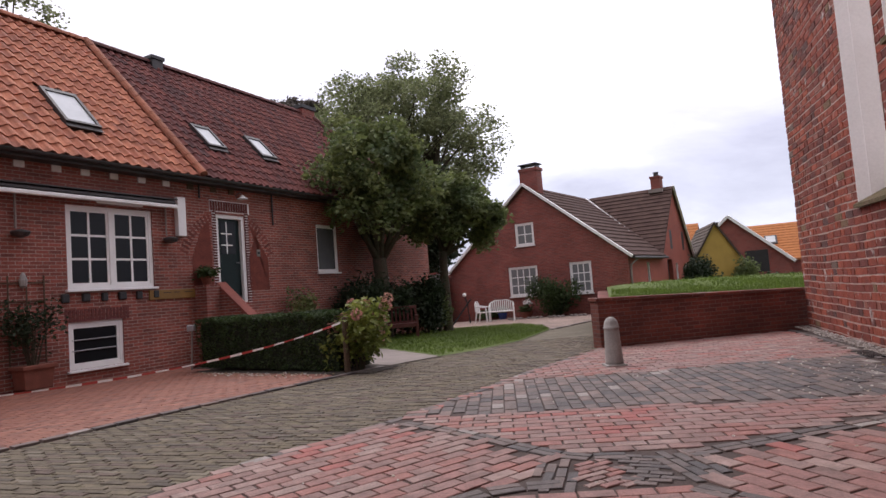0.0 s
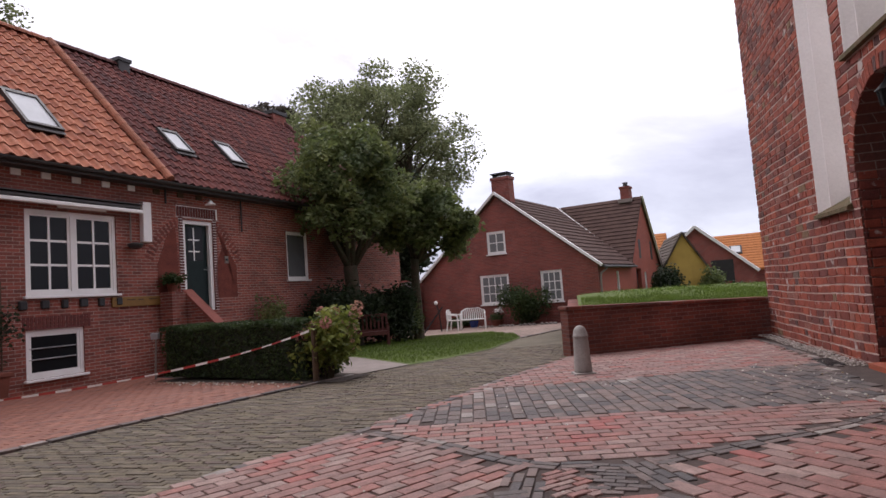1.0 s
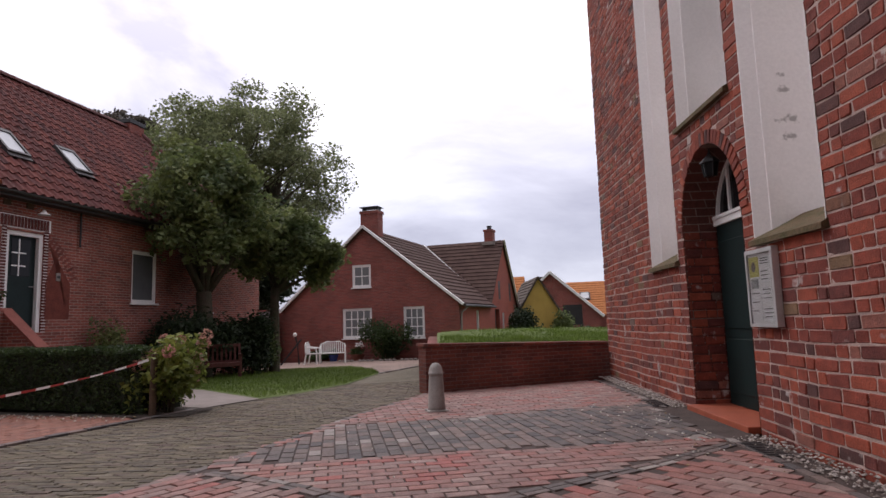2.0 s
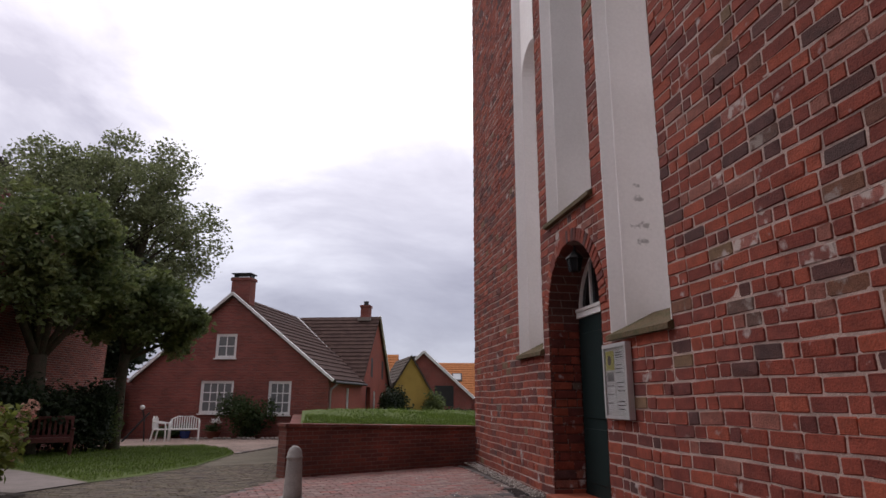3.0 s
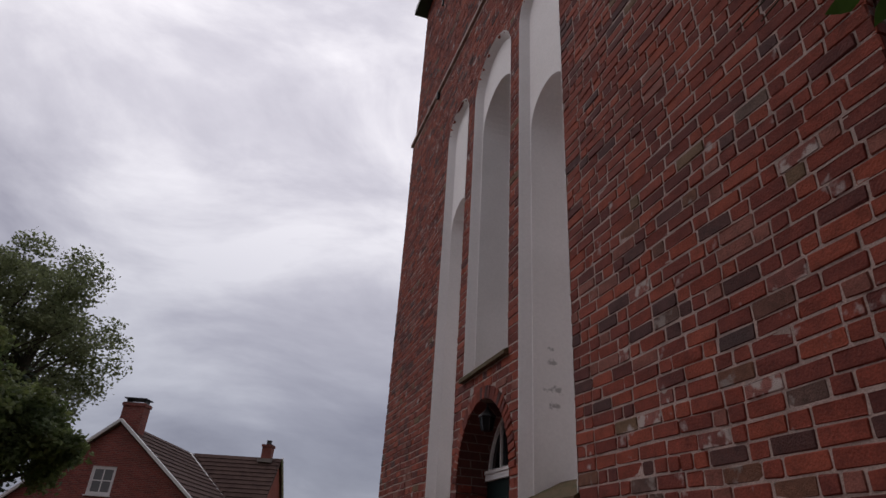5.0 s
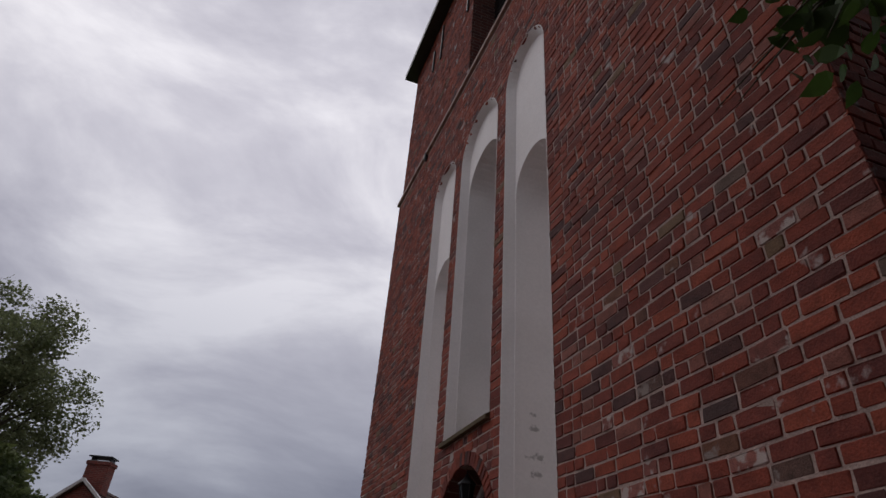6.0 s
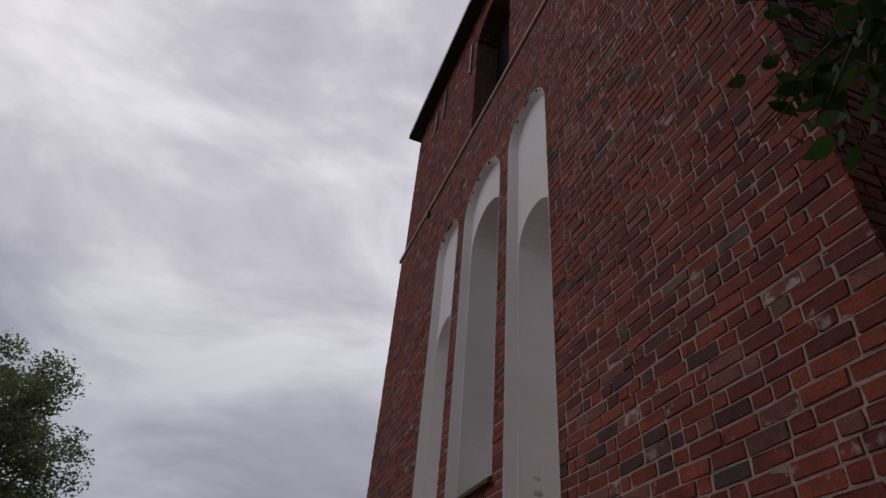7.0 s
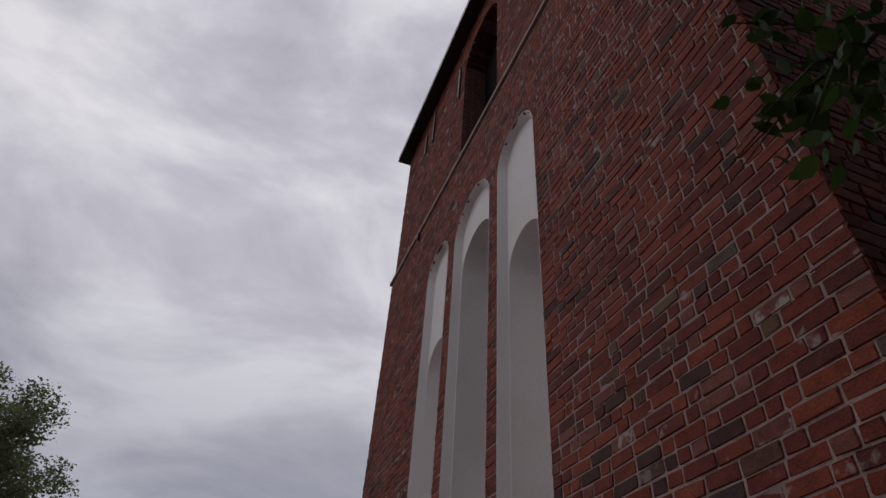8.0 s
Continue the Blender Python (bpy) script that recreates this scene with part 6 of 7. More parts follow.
odd_bricks = {
    "lime": (LIME_AT, piece_mat("limed_brick", [(1, (0.27, 0.10, 0.08)), (1, (0.22, 0.075, 0.06))], 0.95, 15.0, 0.5, speck=(0.46, 0.38, 0.35), separate=True, spread=0.49)),
    "grey": (GREY_AT, piece_mat("grey_brick", [(1, (0.15, 0.066, 0.048)), (1, (0.17, 0.075, 0.046)), (1, (0.125, 0.07, 0.056))], 0.95, 12.0, 0.5, speck=(0.26, 0.21, 0.19), separate=True, spread=0.56)),
    "dark": (DARK_AT, piece_mat("burnt_brick", [(1, (0.085, 0.029, 0.024)), (1, (0.105, 0.033, 0.027)), (1, (0.07, 0.033, 0.030))], 0.85, 9.0, 0.5, separate=True)),
}


def odd_kind(x0, x1, z0, z1):
    for key, (places, _) in odd_bricks.items():
        if any(x0 < x < x1 and z0 < z < z1 for x, z in places):
            return key
    return ""


def blocked(z):
    """Stretches of a course that openings take up."""
    out = []
    for x0, x1, z0, spring, top, _ in NICHES:
        if z0 - 0.08 < z < top:
            if z > spring:
                c, r = (x0 + x1) / 2, (x1 - x0) / 2
                h = r * math.sqrt(max(0.0, 1 - ((z - spring) / (top - spring)) ** 2))
                out.append((c - h, c + h))
            else:
                out.append((x0, x1))
    x0, x1, z0, spring, top = DOORWAY
    ring_top = top + 0.165
    if z < ring_top:
        c, r = (x0 + x1) / 2, (x1 - x0) / 2
        if z > spring:
            h = (r + 0.165) * math.sqrt(max(0.0, 1 - ((z - spring) / (ring_top - spring)) ** 2))
            out.append((c - h, c + h))
        else:
            out.append((x0, x1))
    return out


def course_bricks(rng, lo, hi, cuts, joint=0.016):
    """Old irregular bond: stretchers and headers by chance, closers at the openings."""
    spans, a = [], lo
    for c0, c1 in sorted(cuts):
        if c0 > a:
            spans.append((a, c0))
        a = max(a, c1)
    if hi > a:
        spans.append((a, hi))
    out = []
    for a, b in spans:
        x = a - (rng.uniform(0, 0.14) if a == lo else 0)
        while x < b - 0.02:
            w = (0.30 if rng.random() < 0.52 else 0.15) + rng.uniform(-0.022, 0.022)
            e = min(x + w, b)
            if b - e < 0.07:
                e = b
            s = max(x, a)
            if e - s > 0.025:
                out.append((s + joint / 2, e - joint / 2))
            x = e
    return out


def brick_shape(x0, x1, z0, z1, y, rng, worn=0.008):
    """Front, bevel and sides of one brick: 12 corners, 9 faces."""
    j = lambda: rng.uniform(-worn * 0.6, worn * 0.6)
    k = 0.007
    o = [(x0 + j(), y + 0.005, z0 + j()), (x1 + j(), y + 0.005, z0 + j()), (x1 + j(), y + 0.005, z1 + j()), (x0 + j(), y + 0.005, z1 + j())]
    f = [(x0 + k, y + j(), z0 + k), (x1 - k, y + j(), z0 + k), (x1 - k, y + j(), z1 - k), (x0 + k, y + j(), z1 - k)]
    b = [(p[0], 0.035, p[2]) for p in o]
    return f + o + b


BRICK_FACES = [(0, 1, 2, 3)] + [(4 + i, 4 + (i + 1) % 4, (i + 1) % 4, i) for i in range(4)] + [(8 + i, 8 + (i + 1) % 4, 4 + (i + 1) % 4, 4 + i) for i in range(4)]


def old_brick(x0, x1, z0, z1, y, rng):
    """A worn hand-made brick: knocked-off corners, uneven arrises, in a slightly wavy course."""
    e = rng.uniform(0.004, 0.013)
    j = lambda s=0.0045: rng.uniform(-s, s)
    h = (z1 - z0) * 0.5
    ring = []
    for cx, cz, sx, sz in ((x0, z0, 1, 1), (x1, z0, -1, 1), (x1, z1, -1, -1), (x0, z1, 1, -1)):
        p = min(e * rng.uniform(0.6, 1.5), (x1 - x0) * 0.3)
        q = min(e * rng.uniform(0.5, 1.1), h * 0.6)
        two = [(cx + j(), cz + sz * q), (cx + sx * p, cz + j())]
        ring.extend(two if sx * sz > 0 else two[::-1])
    wave = lambda x, z: 0.009 * math.sin(1.3 * x + 2.1 * z) + 0.005 * math.sin(4.1 * x - 1.7 * z + 1)
    cx, cz = (x0 + x1) / 2, (z0 + z1) / 2
    tilt = (j(0.02), j(0.05))
    f = []
    for x, z in ring:
        u, w = cx + (x - cx) * (1 - 0.010 / (x1 - x0)), cz + (z - cz) * 0.90
        f.append((u, y + j(0.004) + tilt[0] * (u - cx) + tilt[1] * (w - cz), w + wave(u, w)))
    o = [(x, y + 0.006, z + wave(x, z)) for x, z in ring]
    b = [(x, 0.035, z) for x, _, z in o]
    return f + o + b


OLD_FACES = [tuple(range(8))] + [(8 + i, 8 + (i + 1) % 8, (i + 1) % 8, i) for i in range(8)] + [(16 + i, 16 + (i + 1) % 8, 8 + (i + 1) % 8, 8 + i) for i in range(8)]


def pieces_mesh(name, shapes, faces, material):
    v, f = [], []
    for s in shapes:
        n = len(v)
        v.extend(s)
        f.extend(tuple(n + i for i in q) for q in faces)
    me = bpy.data.meshes.new(name)
    me.from_pydata(v, [], f)
    me.materials.append(material)
    return me


rng = random.Random(7)
front, single, odd = [], [], []
z = -0.087
while z < 10.52:
    h = 0.11 + rng.uniform(-0.003, 0.003)
    wob = rng.uniform(-0.004, 0.004)
    for a, b in course_bricks(rng, -4.55, 6.26, blocked(z + h / 2)):
        y = rng.uniform(-0.003, 0.003)
        near = 3.1 < a and b < 6.2 and 0.7 < z < 3.9 and len(single) < 265
        shape = old_brick(a, b, z + 0.0075 + wob, z + h - 0.0075 + wob, y, rng)
        key = odd_kind(a - 0.008, b + 0.008, z, z + h)
        if key:
            odd.append((key, shape))
        else:
            (single if near else front).append(shape)
    z += h
tagged(new("brickwork", pieces_mesh("brickwork", front, OLD_FACES, tower_brick)), kind="stuff").parent = tower
for s in single:
    me = pieces_mesh("brick", [s], OLD_FACES, tower_brick_piece)
    new("brick", me).parent = tower
for key, s in odd:
    new("brick", pieces_mesh("brick", [s], OLD_FACES, odd_bricks[key][1])).parent = tower
# upper stage
upper = []
z = 10.70
while z < 15.35:
    cuts = []
    x0, x1, z0, spring, top = BELFRY
    if z0 < z + 0.05 < top:
        h = (x1 - x0) / 2 if z + 0.05 < spring else (x1 - x0) / 2 * math.sqrt(1 - ((z + 0.05 - spring) / (top - spring)) ** 2)
        cuts = [((x0 + x1) / 2 - h, (x0 + x1) / 2 + h)]
    for a, b in course_bricks(rng, -4.55, 6.25, cuts):
        s = old_brick(a, b, z + 0.008, z + 0.102, rng.uniform(-0.004, 0.004), rng)
        upper.append([(p[0], p[1] + 0.042, p[2]) for p in s])
    z += 0.11
tagged(new("brickwork", pieces_mesh("upper_brickwork", upper, OLD_FACES, tower_brick)), kind="stuff").parent = tower
# flank beyond the near corner
side = []
z = -0.087
while z < 10.52:
    for a, b in course_bricks(rng, 0.0, 7.0, []):
        s = brick_shape(a, b, z + 0.009, z + 0.101, rng.uniform(-0.006, 0.005), rng)
        side.append([(6.26 - p[1], p[0], p[2]) for p in s])
    z += 0.11
tagged(new("brickwork", pieces_mesh("flank_brickwork", side, BRICK_FACES, tower_brick)), kind="stuff").parent = tower
# ring of bricks over the door
x0, x1, z0, spring, top = DOORWAY
c, r, rise = (x0 + x1) / 2, (x1 - x0) / 2, top - spring
for i in range(34):
    q = math.pi * (i + 0.5) / 34
    m = Matrix.Translation((c + (r + 0.082) * math.cos(q), 0, spring + (rise + 0.082) * math.sin(q))) @ Matrix.Rotation(math.pi / 2 - q, 4, "Y")
    s = [tuple(m @ Vector(p)) for p in brick_shape(-0.036, 0.036, -0.08, 0.08, -0.01, rng)]
    new("voussoir", pieces_mesh("voussoir", [s], BRICK_FACES, tower_brick_piece)).parent = tower
# bricks of the door reveal, jamb beyond the opening
for x, sgn in ((x0, 1), (x1, -1)):
    jam = []
    z = 0.0
    while z < spring:
        for a, b in course_bricks(rng, 0.012, 0.42, []):
            s = brick_shape(a, b, z + 0.009, z + 0.101, 0.0, rng)
            jam.append([(x - sgn * (0.004 + p[1] * 0.9) + sgn * 0.018, p[0], p[2]) for p in s])
        z += 0.11
    tagged(new("reveal_brickwork", pieces_mesh("reveal_brickwork", jam, BRICK_FACES, tower_brick)), kind="stuff").parent = tower

# ---- pantiles of the long house ----
def pantile(x, v, w, l, rng):
    """One S-shaped tile at x along the eave and v up the slope."""
    co, si = math.cos(radians(46)), math.sin(radians(46))
    out = []
    tilt = rng.uniform(-0.004, 0.004)
    for end in range(3):
        for i in range(7):
            q = i / 6
            z = 0.030 * math.sin(q * 2 * math.pi + 0.6) + 0.012
            up = 0.040 + tilt if end != 1 else 0.008
            if end == 2:
                up -= 0.022
            vv = v + (l if end == 1 else 0.0)
            n = z + up
            out.append((x + q * w * 1.04, EAVE_Y + vv * co - n * si, EAVE_Z - 0.03 + vv * si + n * co))
    return out


TILE_FACES = [(i, i + 1, 7 + i + 1, 7 + i) for i in range(6)] + [(14 + i, 14 + i + 1, i + 1, i) for i in range(6)]
SLOPE = (RIDGE_Y - EAVE_Y) / math.cos(radians(46))
ORANGE = [(5, (0.40, 0.145, 0.082)), (4, (0.35, 0.12, 0.07)), (3, (0.45, 0.175, 0.10)), (2, (0.31, 0.11, 0.068))]
WINE = [(5, (0.135, 0.036, 0.030)), (4, (0.105, 0.03, 0.027)), (3, (0.165, 0.046, 0.036)), (1, (0.085, 0.03, 0.03))]
ROWS = 18
LIGHTS = [(0.21, 0.97, 5.00, 1.25), (3.96, 4.58, 5.21, 0.95), (5.90, 6.52, 5.25, 0.98)]
for lo, hi, width, cols, nm in ((-6.0, 2.9, 0.245, ORANGE, "orange"), (3.02, 12.0, 0.235, WINE, "wine")):
    rest, own = [], []
    for r in range(ROWS):
        v = r * SLOPE / ROWS
        n = int((hi - lo) / width)
        for i in range(n):
            x = lo + (hi - lo) * i / n
            zt = EAVE_Z + v * math.sin(radians(46))
            if any(a - 0.16 < x < b - 0.06 and zc - 0.14 < zt < zc + hh * 0.72 - 0.05 for a, b, zc, hh in LIGHTS):
                continue
            shape = pantile(x, v, (hi - lo) / n, SLOPE / ROWS * 1.06, rng)
            (own if len(own) < 150 and -1.4 < x < 6.0 and 3 <= r < 12 else rest).append(shape)
    m_rest, m_own = piece_mat(nm + "_tile", cols, 0.75, 5.0, 0.3), piece_mat(nm + "_tile_piece", cols, 0.75, 5.0, 0.3, separate=True)
    for mm in (m_rest, m_own):
        mm.node_tree.nodes["Principled BSDF"].inputs["Specular IOR Level"].default_value = 0.35
    tagged(new("pantiling", pieces_mesh("pantiling", rest, TILE_FACES, m_rest)), kind="stuff").parent = house
    for s in own:
        new("pantile", pieces_mesh("pantile", [s], TILE_FACES, m_own)).parent = house
# ridge and seam tiles
co, si = math.cos(radians(46)), math.sin(radians(46))


def half_tile(bm, a, b, r):
    a, b = Vector(a), Vector(b)
    way = (b - a).normalized()
    side = way.cross(Vector((0, 0, 1))).normalized()
    up = side.cross(way)
    ra = [[bm.verts.new(p + side * math.cos(q) * rr + up * math.sin(q) * rr) for q in (math.pi * i / 6 for i in range(7))] for p, rr in ((a, r * 1.08), (b, r))]
    for i in range(6):
        bm.faces.new((ra[0][i], ra[0][i + 1], ra[1][i + 1], ra[1][i]))
    bm.faces.new(ra[0])


m_or, m_wi = mat("seam_tile", (0.34, 0.12, 0.065), 0.8, 0.3, 5, 50, 0.3, rand=0.2), mat("ridge_tile", (0.12, 0.038, 0.034), 0.8, 0.3, 5, 50, 0.3, rand=0.2)
for i in range(17):
    bm = bmesh.new()
    va, vb = i * SLOPE / 17, (i + 1.1) * SLOPE / 17
    half_tile(bm, (2.87, EAVE_Y + va * co - 0.05, EAVE_Z + va * si + 0.02), (2.87, EAVE_Y + vb * co - 0.05, EAVE_Z + vb * si + 0.02), 0.10)
    part("seam_tile", bm, m_or, house)
for i in range(46):
    bm = bmesh.new()
    xa = -6.0 + i * 0.4
    if xa < 12.0:
        half_tile(bm, (xa, RIDGE_Y, RIDGE_Z - 0.02), (xa + 0.43, RIDGE_Y, RIDGE_Z - 0.02), 0.13)
        part("ridge_tile", bm, m_or if xa < 2.8 else m_wi, house)
for i in range(15):
    bm = bmesh.new()
    a, b = Vector((12.0, RIDGE_Y, RIDGE_Z)), Vector((14.3, EAVE_Y, EAVE_Z))
    half_tile(bm, a.lerp(b, (i + 1.05) / 15), a.lerp(b, i / 15), 0.12)
    part("hip_tile", bm, m_wi, house)

# ---- paving ----
def paver(cx, cy, w, d, turn, rng, top=0.0, worn=0.004, sink=0.002):
    """One paving brick: worn top, bevel and sides."""
    c, s = math.cos(turn), math.sin(turn)
    zz = land(cx, cy) + top + rng.uniform(-sink, sink)
    tx, ty = rng.uniform(-0.006, 0.006), rng.uniform(-0.006, 0.006)
    out = []
    for inset, dz in ((0.004, 0.0), (0.0, -0.004), (0.0, -0.05)):
        for sx, sy in ((-1, -1), (1, -1), (1, 1), (-1, 1)):
            x, y = sx * (w / 2 - inset) + rng.uniform(-worn, worn) * 0.6, sy * (d / 2 - inset) + rng.uniform(-worn, worn) * 0.6
            out.append((cx + x * c - y * s, cy + x * s + y * c, zz + dz + x * tx + y * ty))
    return out


def curve_points(pts, step):
    """Evenly spaced places and directions along a smooth curve through pts."""
    fine = []
    q = [Vector((*p, 0)) for p in pts]
    q = [q[0] * 2 - q[1]] + q + [q[-1] * 2 - q[-2]]
    for a, b, c, d in zip(q, q[1:], q[2:], q[3:]):
        for i in range(40):
            t = i / 40
            fine.append(0.5 * ((2 * b) + (c - a) * t + (2 * a - 5 * b + 4 * c - d) * t * t + (3 * b - a - 3 * c + d) * t ** 3))
    fine.append(q[-2])
    out, run = [], 0.0
    for a, b in zip(fine, fine[1:]):
        run += (b - a).length
        if run >= step:
            run = 0.0
            out.append((b.x, b.y, math.atan2(b.y - a.y, b.x - a.x)))
    return out


RAY_A = [(-0.57, 5.58), (-0.15, 5.18), (0.2, 4.76), (0.49, 4.36), (0.74, 4.10), (1.0, 4.03)]
RAY_B = [(1.31, 3.93), (1.95, 4.10), (2.45, 4.26), (3.0, 4.42), (3.9, 4.78)]
RAY_C = [(0.67, 3.52), (0.38, 3.54), (0.12, 3.48), (-0.3, 3.2), (-0.9, 2.6)]
RAY_D = [(1.16, 3.44), (1.41, 3.14), (1.8, 2.7)]
SMILE, FROWN = RAY_A + RAY_B, RAY_C[::-1] + RAY_D
smile, frown = curve_points(SMILE, 0.05), curve_points(FROWN, 0.05)
PLAZA = [*EDGE[:7], (6.45, 11.0), (1.75, -2.9)]
BAND_LO = lambda x: 5.67 - 0.145 * x
BAND_HI = lambda x: 7.33 + 0.015 * x + 0.04 * math.sin(x * 2.2)


def near(curve, x, y, d):
    return any((x - a) ** 2 + (y - b) ** 2 < d * d for a, b, _ in curve)


def y_of(curve, x):
    return min(curve, key=lambda p: abs(p[0] - x))[1]


RED = [(6, (0.255, 0.125, 0.108)), (6, (0.245, 0.14, 0.122)), (4, (0.27, 0.115, 0.095)), (4, (0.25, 0.16, 0.14)), (3, (0.20, 0.115, 0.10)), (2, (0.29, 0.195, 0.17)), (1, (0.30, 0.09, 0.075))]
DARK = [(6, (0.105, 0.085, 0.08)), (5, (0.14, 0.105, 0.095)), (3, (0.075, 0.065, 0.065)), (3, (0.17, 0.12, 0.105)), (1, (0.26, 0.23, 0.21))]
MOSS = [(6, (0.122, 0.097, 0.066)), (5, (0.104, 0.084, 0.058)), (4, (0.13, 0.106, 0.068)), (3, (0.092, 0.076, 0.058)), (2, (0.112, 0.08, 0.064)), (1, (0.165, 0.14, 0.105))]
PAVE = [(6, (0.245, 0.095, 0.062)), (5, (0.22, 0.085, 0.057)), (3, (0.27, 0.108, 0.072)), (2, (0.19, 0.078, 0.056))]
groups = {"red": [], "dark": [], "moss": [], "pave": []}
rng = random.Random(21)


def grid_fill(turn, w, d, test, key, jit=0.004, gap=0.010, origin=(0, 0), span=12.0, bond=0.5, top=0.0):
    c, s = math.cos(turn), math.sin(turn)
    n, k = int(span / (w + gap)), int(span / (d + gap))
    for j in range(-k, k):
        for i in range(-n, n):
            u, v = (i + (bond if j % 2 else 0)) * (w + gap) + rng.uniform(-jit, jit), j * (d + gap)
            x, y = origin[0] + u * c - v * s, origin[1] + u * s + v * c
            if test(x, y):
                groups[key].append(paver(x, y, w * rng.uniform(0.97, 1.0), d * rng.uniform(0.95, 1.0), turn + rng.uniform(-0.015, 0.015), rng, top))


def in_plaza(x, y):
    if not (-2.8 < y < 11.1 and -4.2 < x < 6.5 and inside(x, y, PLAZA)):
        return False
    p = TOWER.inverted() @ Vector((x, y, 0))
    return p.y < -0.48 or (-0.1 > p.x and p.y < -0.40)


def is_band(x, y):
    return BAND_LO(x) < y < BAND_HI(x) and x > -0.48 + (y - 5.62) * 0.70


def zone(x, y):
    if not in_plaza(x, y):
        return ""
    if is_band(x, y):
        return "band"
    if 0.42 < x < 1.55 and 3.46 < y < 4.00:
        return "eye"
    if near(smile, x, y, 0.105) or near(frown, x, y, 0.095):
        return "line"
    ys, yf = y_of(smile, x), y_of(frown, x)
    if y > ys and x > -0.6:
        return "upper"
    if x > 1.2 and yf < y < ys:
        return "right"
    if x < 0.9 and yf < y < ys or x < -0.6:
        return "left"
    return "lower"


grid_fill(radians(-5), 0.215, 0.107, lambda x, y: zone(x, y) == "upper", "red", origin=(1, 5))
grid_fill(radians(112), 0.235, 0.122, lambda x, y: zone(x, y) == "right", "red", origin=(2, 3), jit=0.006)
grid_fill(radians(38), 0.215, 0.107, lambda x, y: zone(x, y) == "left", "red", origin=(-1, 3))
grid_fill(radians(-3), 0.20, 0.10, lambda x, y: zone(x, y) == "lower", "red", origin=(1, 3))
grid_fill(radians(85), 0.20, 0.112, lambda x, y: zone(x, y) == "band", "dark", origin=(1, 6), jit=0.014, gap=0.009, bond=0.4)
grid_fill(radians(74), 0.17, 0.062, lambda x, y: zone(x, y) == "eye" and x < 0.68, "dark", origin=(0.5, 3.7), jit=0.01)
grid_fill(radians(98), 0.17, 0.062, lambda x, y: zone(x, y) == "eye" and x >= 1.22, "dark", origin=(1.4, 3.7), jit=0.01)
grid_fill(radians(28), 0.13, 0.055, lambda x, y: zone(x, y) == "eye" and 0.68 <= x < 0.95, "red", origin=(0.8, 3.7), jit=0.012)
grid_fill(radians(-24), 0.13, 0.055, lambda x, y: zone(x, y) == "eye" and 0.95 <= x < 1.22, "dark", origin=(1.1, 3.7), jit=0.012)
for pts in (RAY_A, RAY_B, RAY_C, RAY_D):
    for off in (-0.052, 0.022):
        for x, y, a in curve_points(pts, 0.215):
            if in_plaza(x, y):
                groups["dark"].append(paver(x - off * math.sin(a), y + off * math.cos(a), 0.2, 0.066, a, rng, 0.002))
# road cobbles between kerb and plaza edge
ka, ea = [Vector((*p, 0)) for p in KERB], [Vector((*p, 0)) for p in EDGE]


def along(pts, t):
    lens = [(b - a).length for a, b in zip(pts, pts[1:])]
    run = t * sum(lens)
    for a, b, l in zip(pts, pts[1:], lens):
        if run <= l:
            return a.lerp(b, run / l)
        run -= l
    return pts[-1]


K2 = [Vector((*p, 0)) for p in ((-5.9, 3.42), (-4.2, 5.66), (-2.75, 7.70), (-1.74, 9.05), (-1.1, 10.1), (-0.25, 11.2), (1.5, 13.6))]
E2 = [Vector((*p, 0)) for p in ((-3.2, 2.5), (-1.68, 4.42), (-0.62, 5.61), (0.33, 7.0), (1.6, 8.9), (2.46, 10.25), (3.35, 13.6))]
NR = 205
for r in range(NR):
    a, b = along(K2, r / NR) , along(E2, r / NR)
    a = a + (b - a).normalized() * 0.10
    b = b - (b - a).normalized() * 0.10
    n = max(1, int((b - a).length / 0.205))
    turn = math.atan2(b.y - a.y, b.x - a.x)
    for i in range(n):
        q = (i + (0.5 if r % 2 else 0.0) + 0.3) / n
        if q < 0.99:
            p = a.lerp(b, q)
            groups["moss"].append(paver(p.x + rng.uniform(-0.008, 0.008), p.y + rng.uniform(-0.008, 0.008), 0.194, 0.056, turn + rng.uniform(-0.04, 0.04), rng, -0.010, 0.005, 0.004))
# kerbs: dark bricks on edge along both sides of the street
for pts, key, w, top in ((EDGE[1:], "dark", 0.10, -0.002), (KERB[1:], "dark", 0.11, 0.012), (((2.75, 17.1), (5.2, 21.2)), "dark", 0.14, 0.01)):
    for x, y, a in curve_points(pts, 0.225):
        groups[key].append(paver(x, y, 0.215, w, a, rng, top))
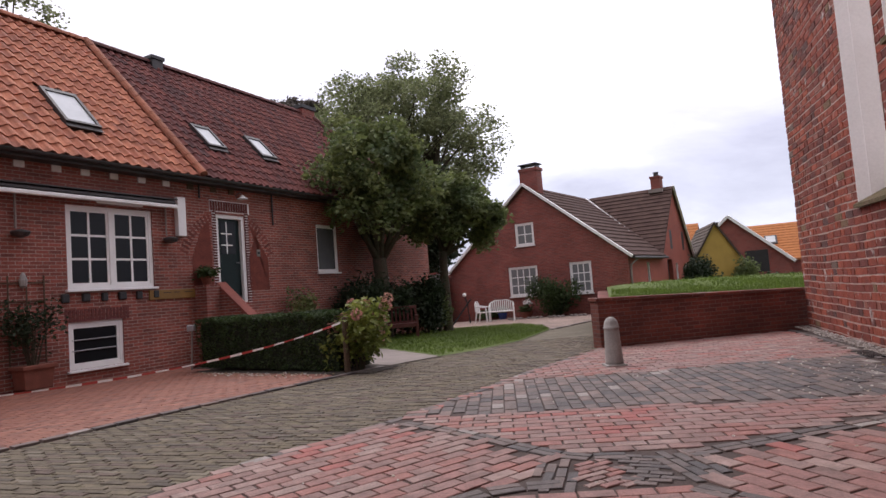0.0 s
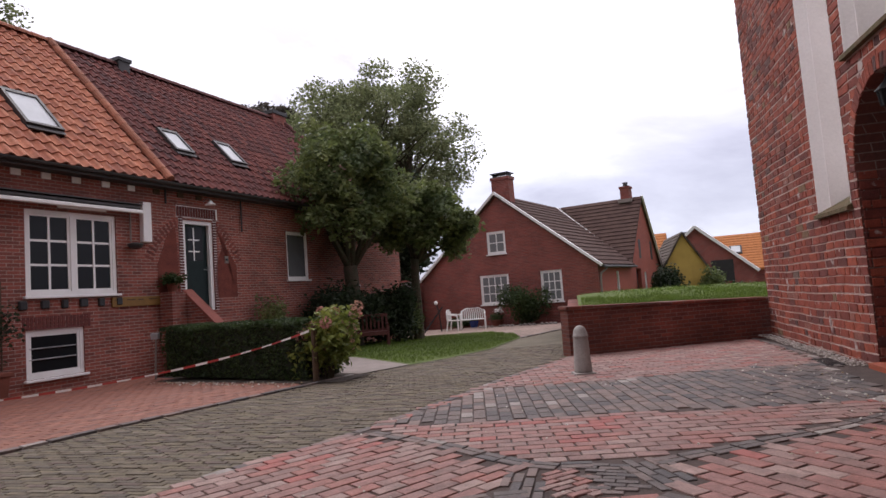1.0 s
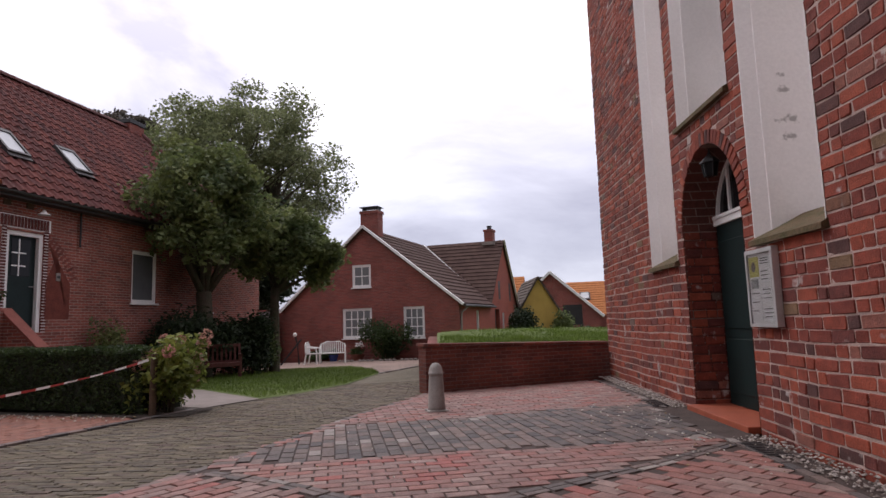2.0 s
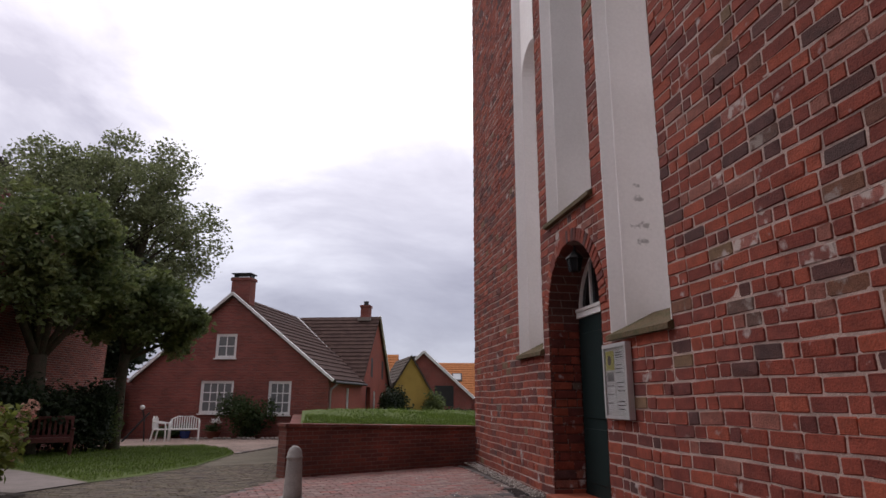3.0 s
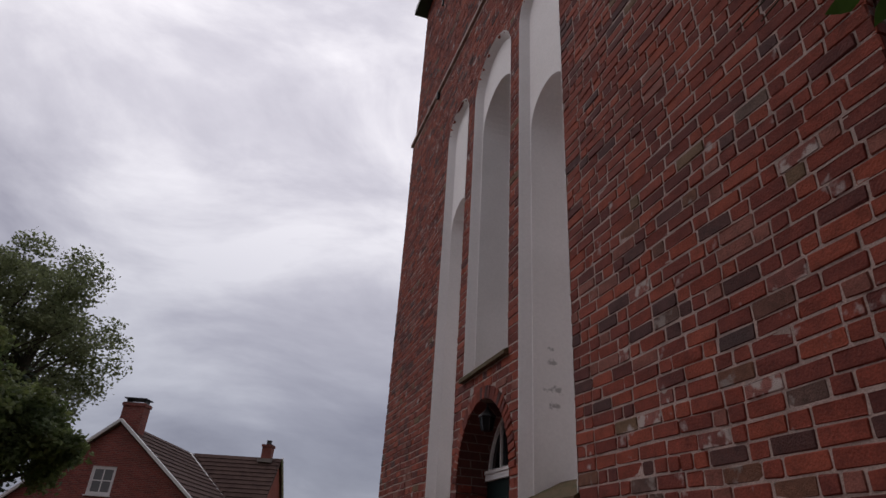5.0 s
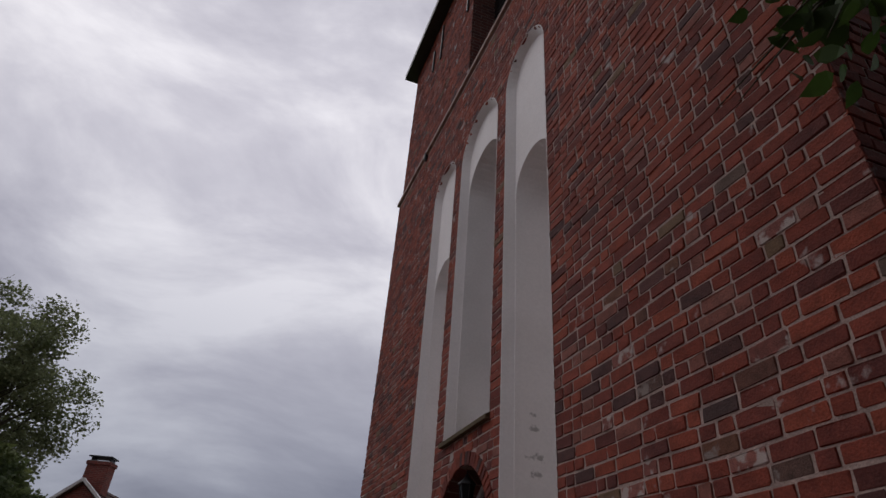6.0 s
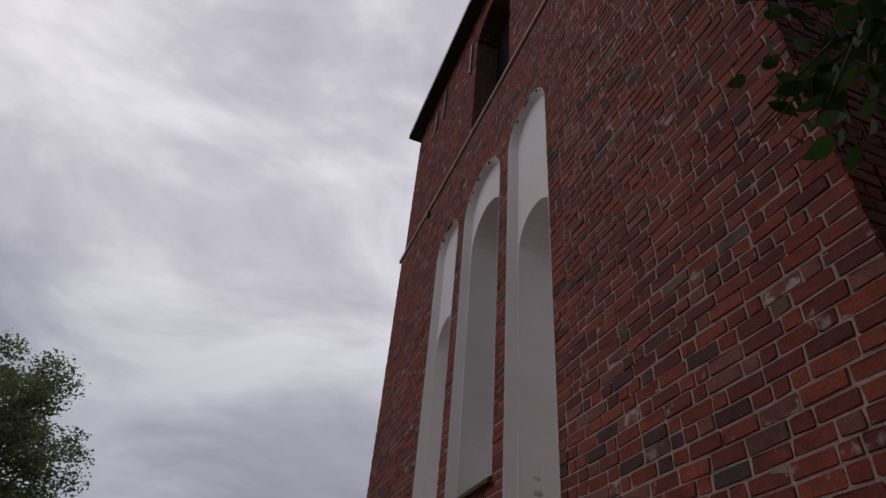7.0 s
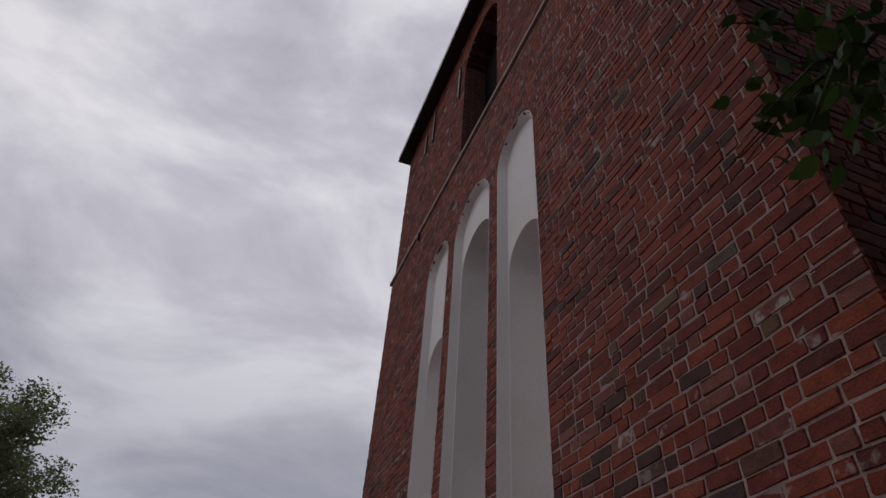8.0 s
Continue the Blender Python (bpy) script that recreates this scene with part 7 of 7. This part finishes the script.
# red pavement beside the house
PAVING = [(-7.6, 1.5), (-4.28, 5.70), (-2.84, 7.78), (-1.83, 9.05), (-2.1, 9.9), (-4.6, 11.5), (-5.6, 12.9), (-6.2, 12.9), (-12.0, 1.6)]
grid_fill(radians(63), 0.20, 0.10, lambda x, y: y > 3.5 and x > -9.5 and inside(x, y, PAVING), "pave", origin=(-5, 9), jit=0.003, gap=0.007)
owners = {}
for key, cols, label, kind in (("red", RED, "plaza", 300), ("dark", DARK, "plaza", 150), ("moss", MOSS, "road", 300), ("pave", PAVE, "pavement", 0)):
    owner = bpy.data.objects[label]
    got = sorted(groups[key], key=lambda s: s[0][1])
    own, rest = got[:kind], got[kind:]
    if key == "red":
        own = [s for s in got if 3.2 < s[0][1] < 5.2 and -0.4 < s[0][0] < 2.6][:300]
        rest = [s for s in got if s not in own]
    mr = piece_mat(key + "_paver", cols, 0.72 if key != "moss" else 0.85, 8.0, 0.5)
    mo = piece_mat(key + "_paver_piece", cols, 0.72 if key != "moss" else 0.85, 8.0, 0.5, separate=True)
    ob = new("paver_field", pieces_mesh("paver_field", rest, BRICK_FACES, mr))
    ob.parent = owner
    tagged(ob, kind="stuff")
    for s in own:
        new("paver", pieces_mesh("paver", [s], BRICK_FACES, mo)).parent = owner

# ---- gravel strip, fallen petals and leaves ----
def pebble(x, y, z, r, rng):
    a = rng.uniform(0, 6.28)
    out = []
    for dx, dy, dz in ((1, 0, 0), (0, 0.7, 0), (-1, 0, 0), (0, -0.7, 0), (0, 0, 0.55), (0, 0, -0.4)):
        out.append((x + r * (dx * math.cos(a) - dy * math.sin(a)), y + r * (dx * math.sin(a) + dy * math.cos(a)), z + r * dz))
    return out


PEBBLE_FACES = [(0, 1, 4), (1, 2, 4), (2, 3, 4), (3, 0, 4), (1, 0, 5), (2, 1, 5), (3, 2, 5), (0, 3, 5)]
rng = random.Random(31)
stones = []
for i in range(2600):
    u = rng.uniform(-4.5, 6.6)
    if -0.15 < u < 1.75:
        continue
    p = TOWER @ Vector((u, -0.02 - rng.random() * 0.34 * (1 if u > 0 else 0.7), 0))
    stones.append(pebble(p.x, p.y, 0.004, rng.uniform(0.009, 0.024), rng))
GREY = [(4, (0.36, 0.32, 0.29)), (3, (0.26, 0.22, 0.20)), (3, (0.46, 0.42, 0.39)), (2, (0.18, 0.14, 0.12))]
tagged(new("gravel", pieces_mesh("gravel", stones, PEBBLE_FACES, piece_mat("gravel_stone", GREY, 0.9, 20))), "pale gravel strip along the tower base", "gravel", kind="stuff")
edge = []
for i in range(30):
    u = 1.95 + i * 0.2
    p = TOWER @ Vector((u, -0.42, 0))
    edge.append(paver(p.x, p.y, 0.19, 0.07, radians(-106.83), rng, 0.006))
for i in range(20):
    p = TOWER @ Vector((-4.3 + i * 0.21, -0.34, 0))
    edge.append(paver(p.x, p.y, 0.19, 0.07, radians(-106.83), rng, 0.006))
for s in edge:
    new("paver", pieces_mesh("paver", [s], BRICK_FACES, bpy.data.materials["dark_paver_piece"])).parent = bpy.data.objects["plaza"]
petals = []
for i in range(420):
    if i < 150:
        p = TOWER @ Vector((rng.gauss(1.2, 1.6), -0.4 - abs(rng.gauss(0, 0.6)), 0))
        x, y = p.x, p.y
    elif i < 330:
        t = rng.random()
        x, y = -4.6 + 2.8 * t + rng.gauss(0, 0.1) - 0.2, 11.45 - 2.1 * t + rng.gauss(0, 0.13) - 0.1
    else:
        x, y = rng.uniform(-2.5, 5.0), rng.uniform(3.5, 9.0)
    if i < 150 or i >= 330:
        if not in_plaza(x, y):
            continue
    petals.append(pebble(x, y, land(x, y) + 0.012, rng.uniform(0.008, 0.026 if i > 150 and i < 330 else 0.018), rng))
PET = [(4, (0.62, 0.60, 0.54)), (3, (0.48, 0.44, 0.36)), (2, (0.30, 0.22, 0.12))]
tagged(new("fallen_petals", pieces_mesh("fallen_petals", petals, PEBBLE_FACES, piece_mat("petal", PET, 0.8, 20))), "pale fallen petals and dry leaves on the paving", "petals", kind="stuff")
bed = sheet("flower_bed", [(-5.0, 11.75), (-1.85, 9.35), (-1.2, 9.1), (-0.85, 9.9), (-1.6, 10.8), (-4.4, 12.8)], M["soil"], 0.006, "bare soil bed under hedge and hydrangea", "flower bed")
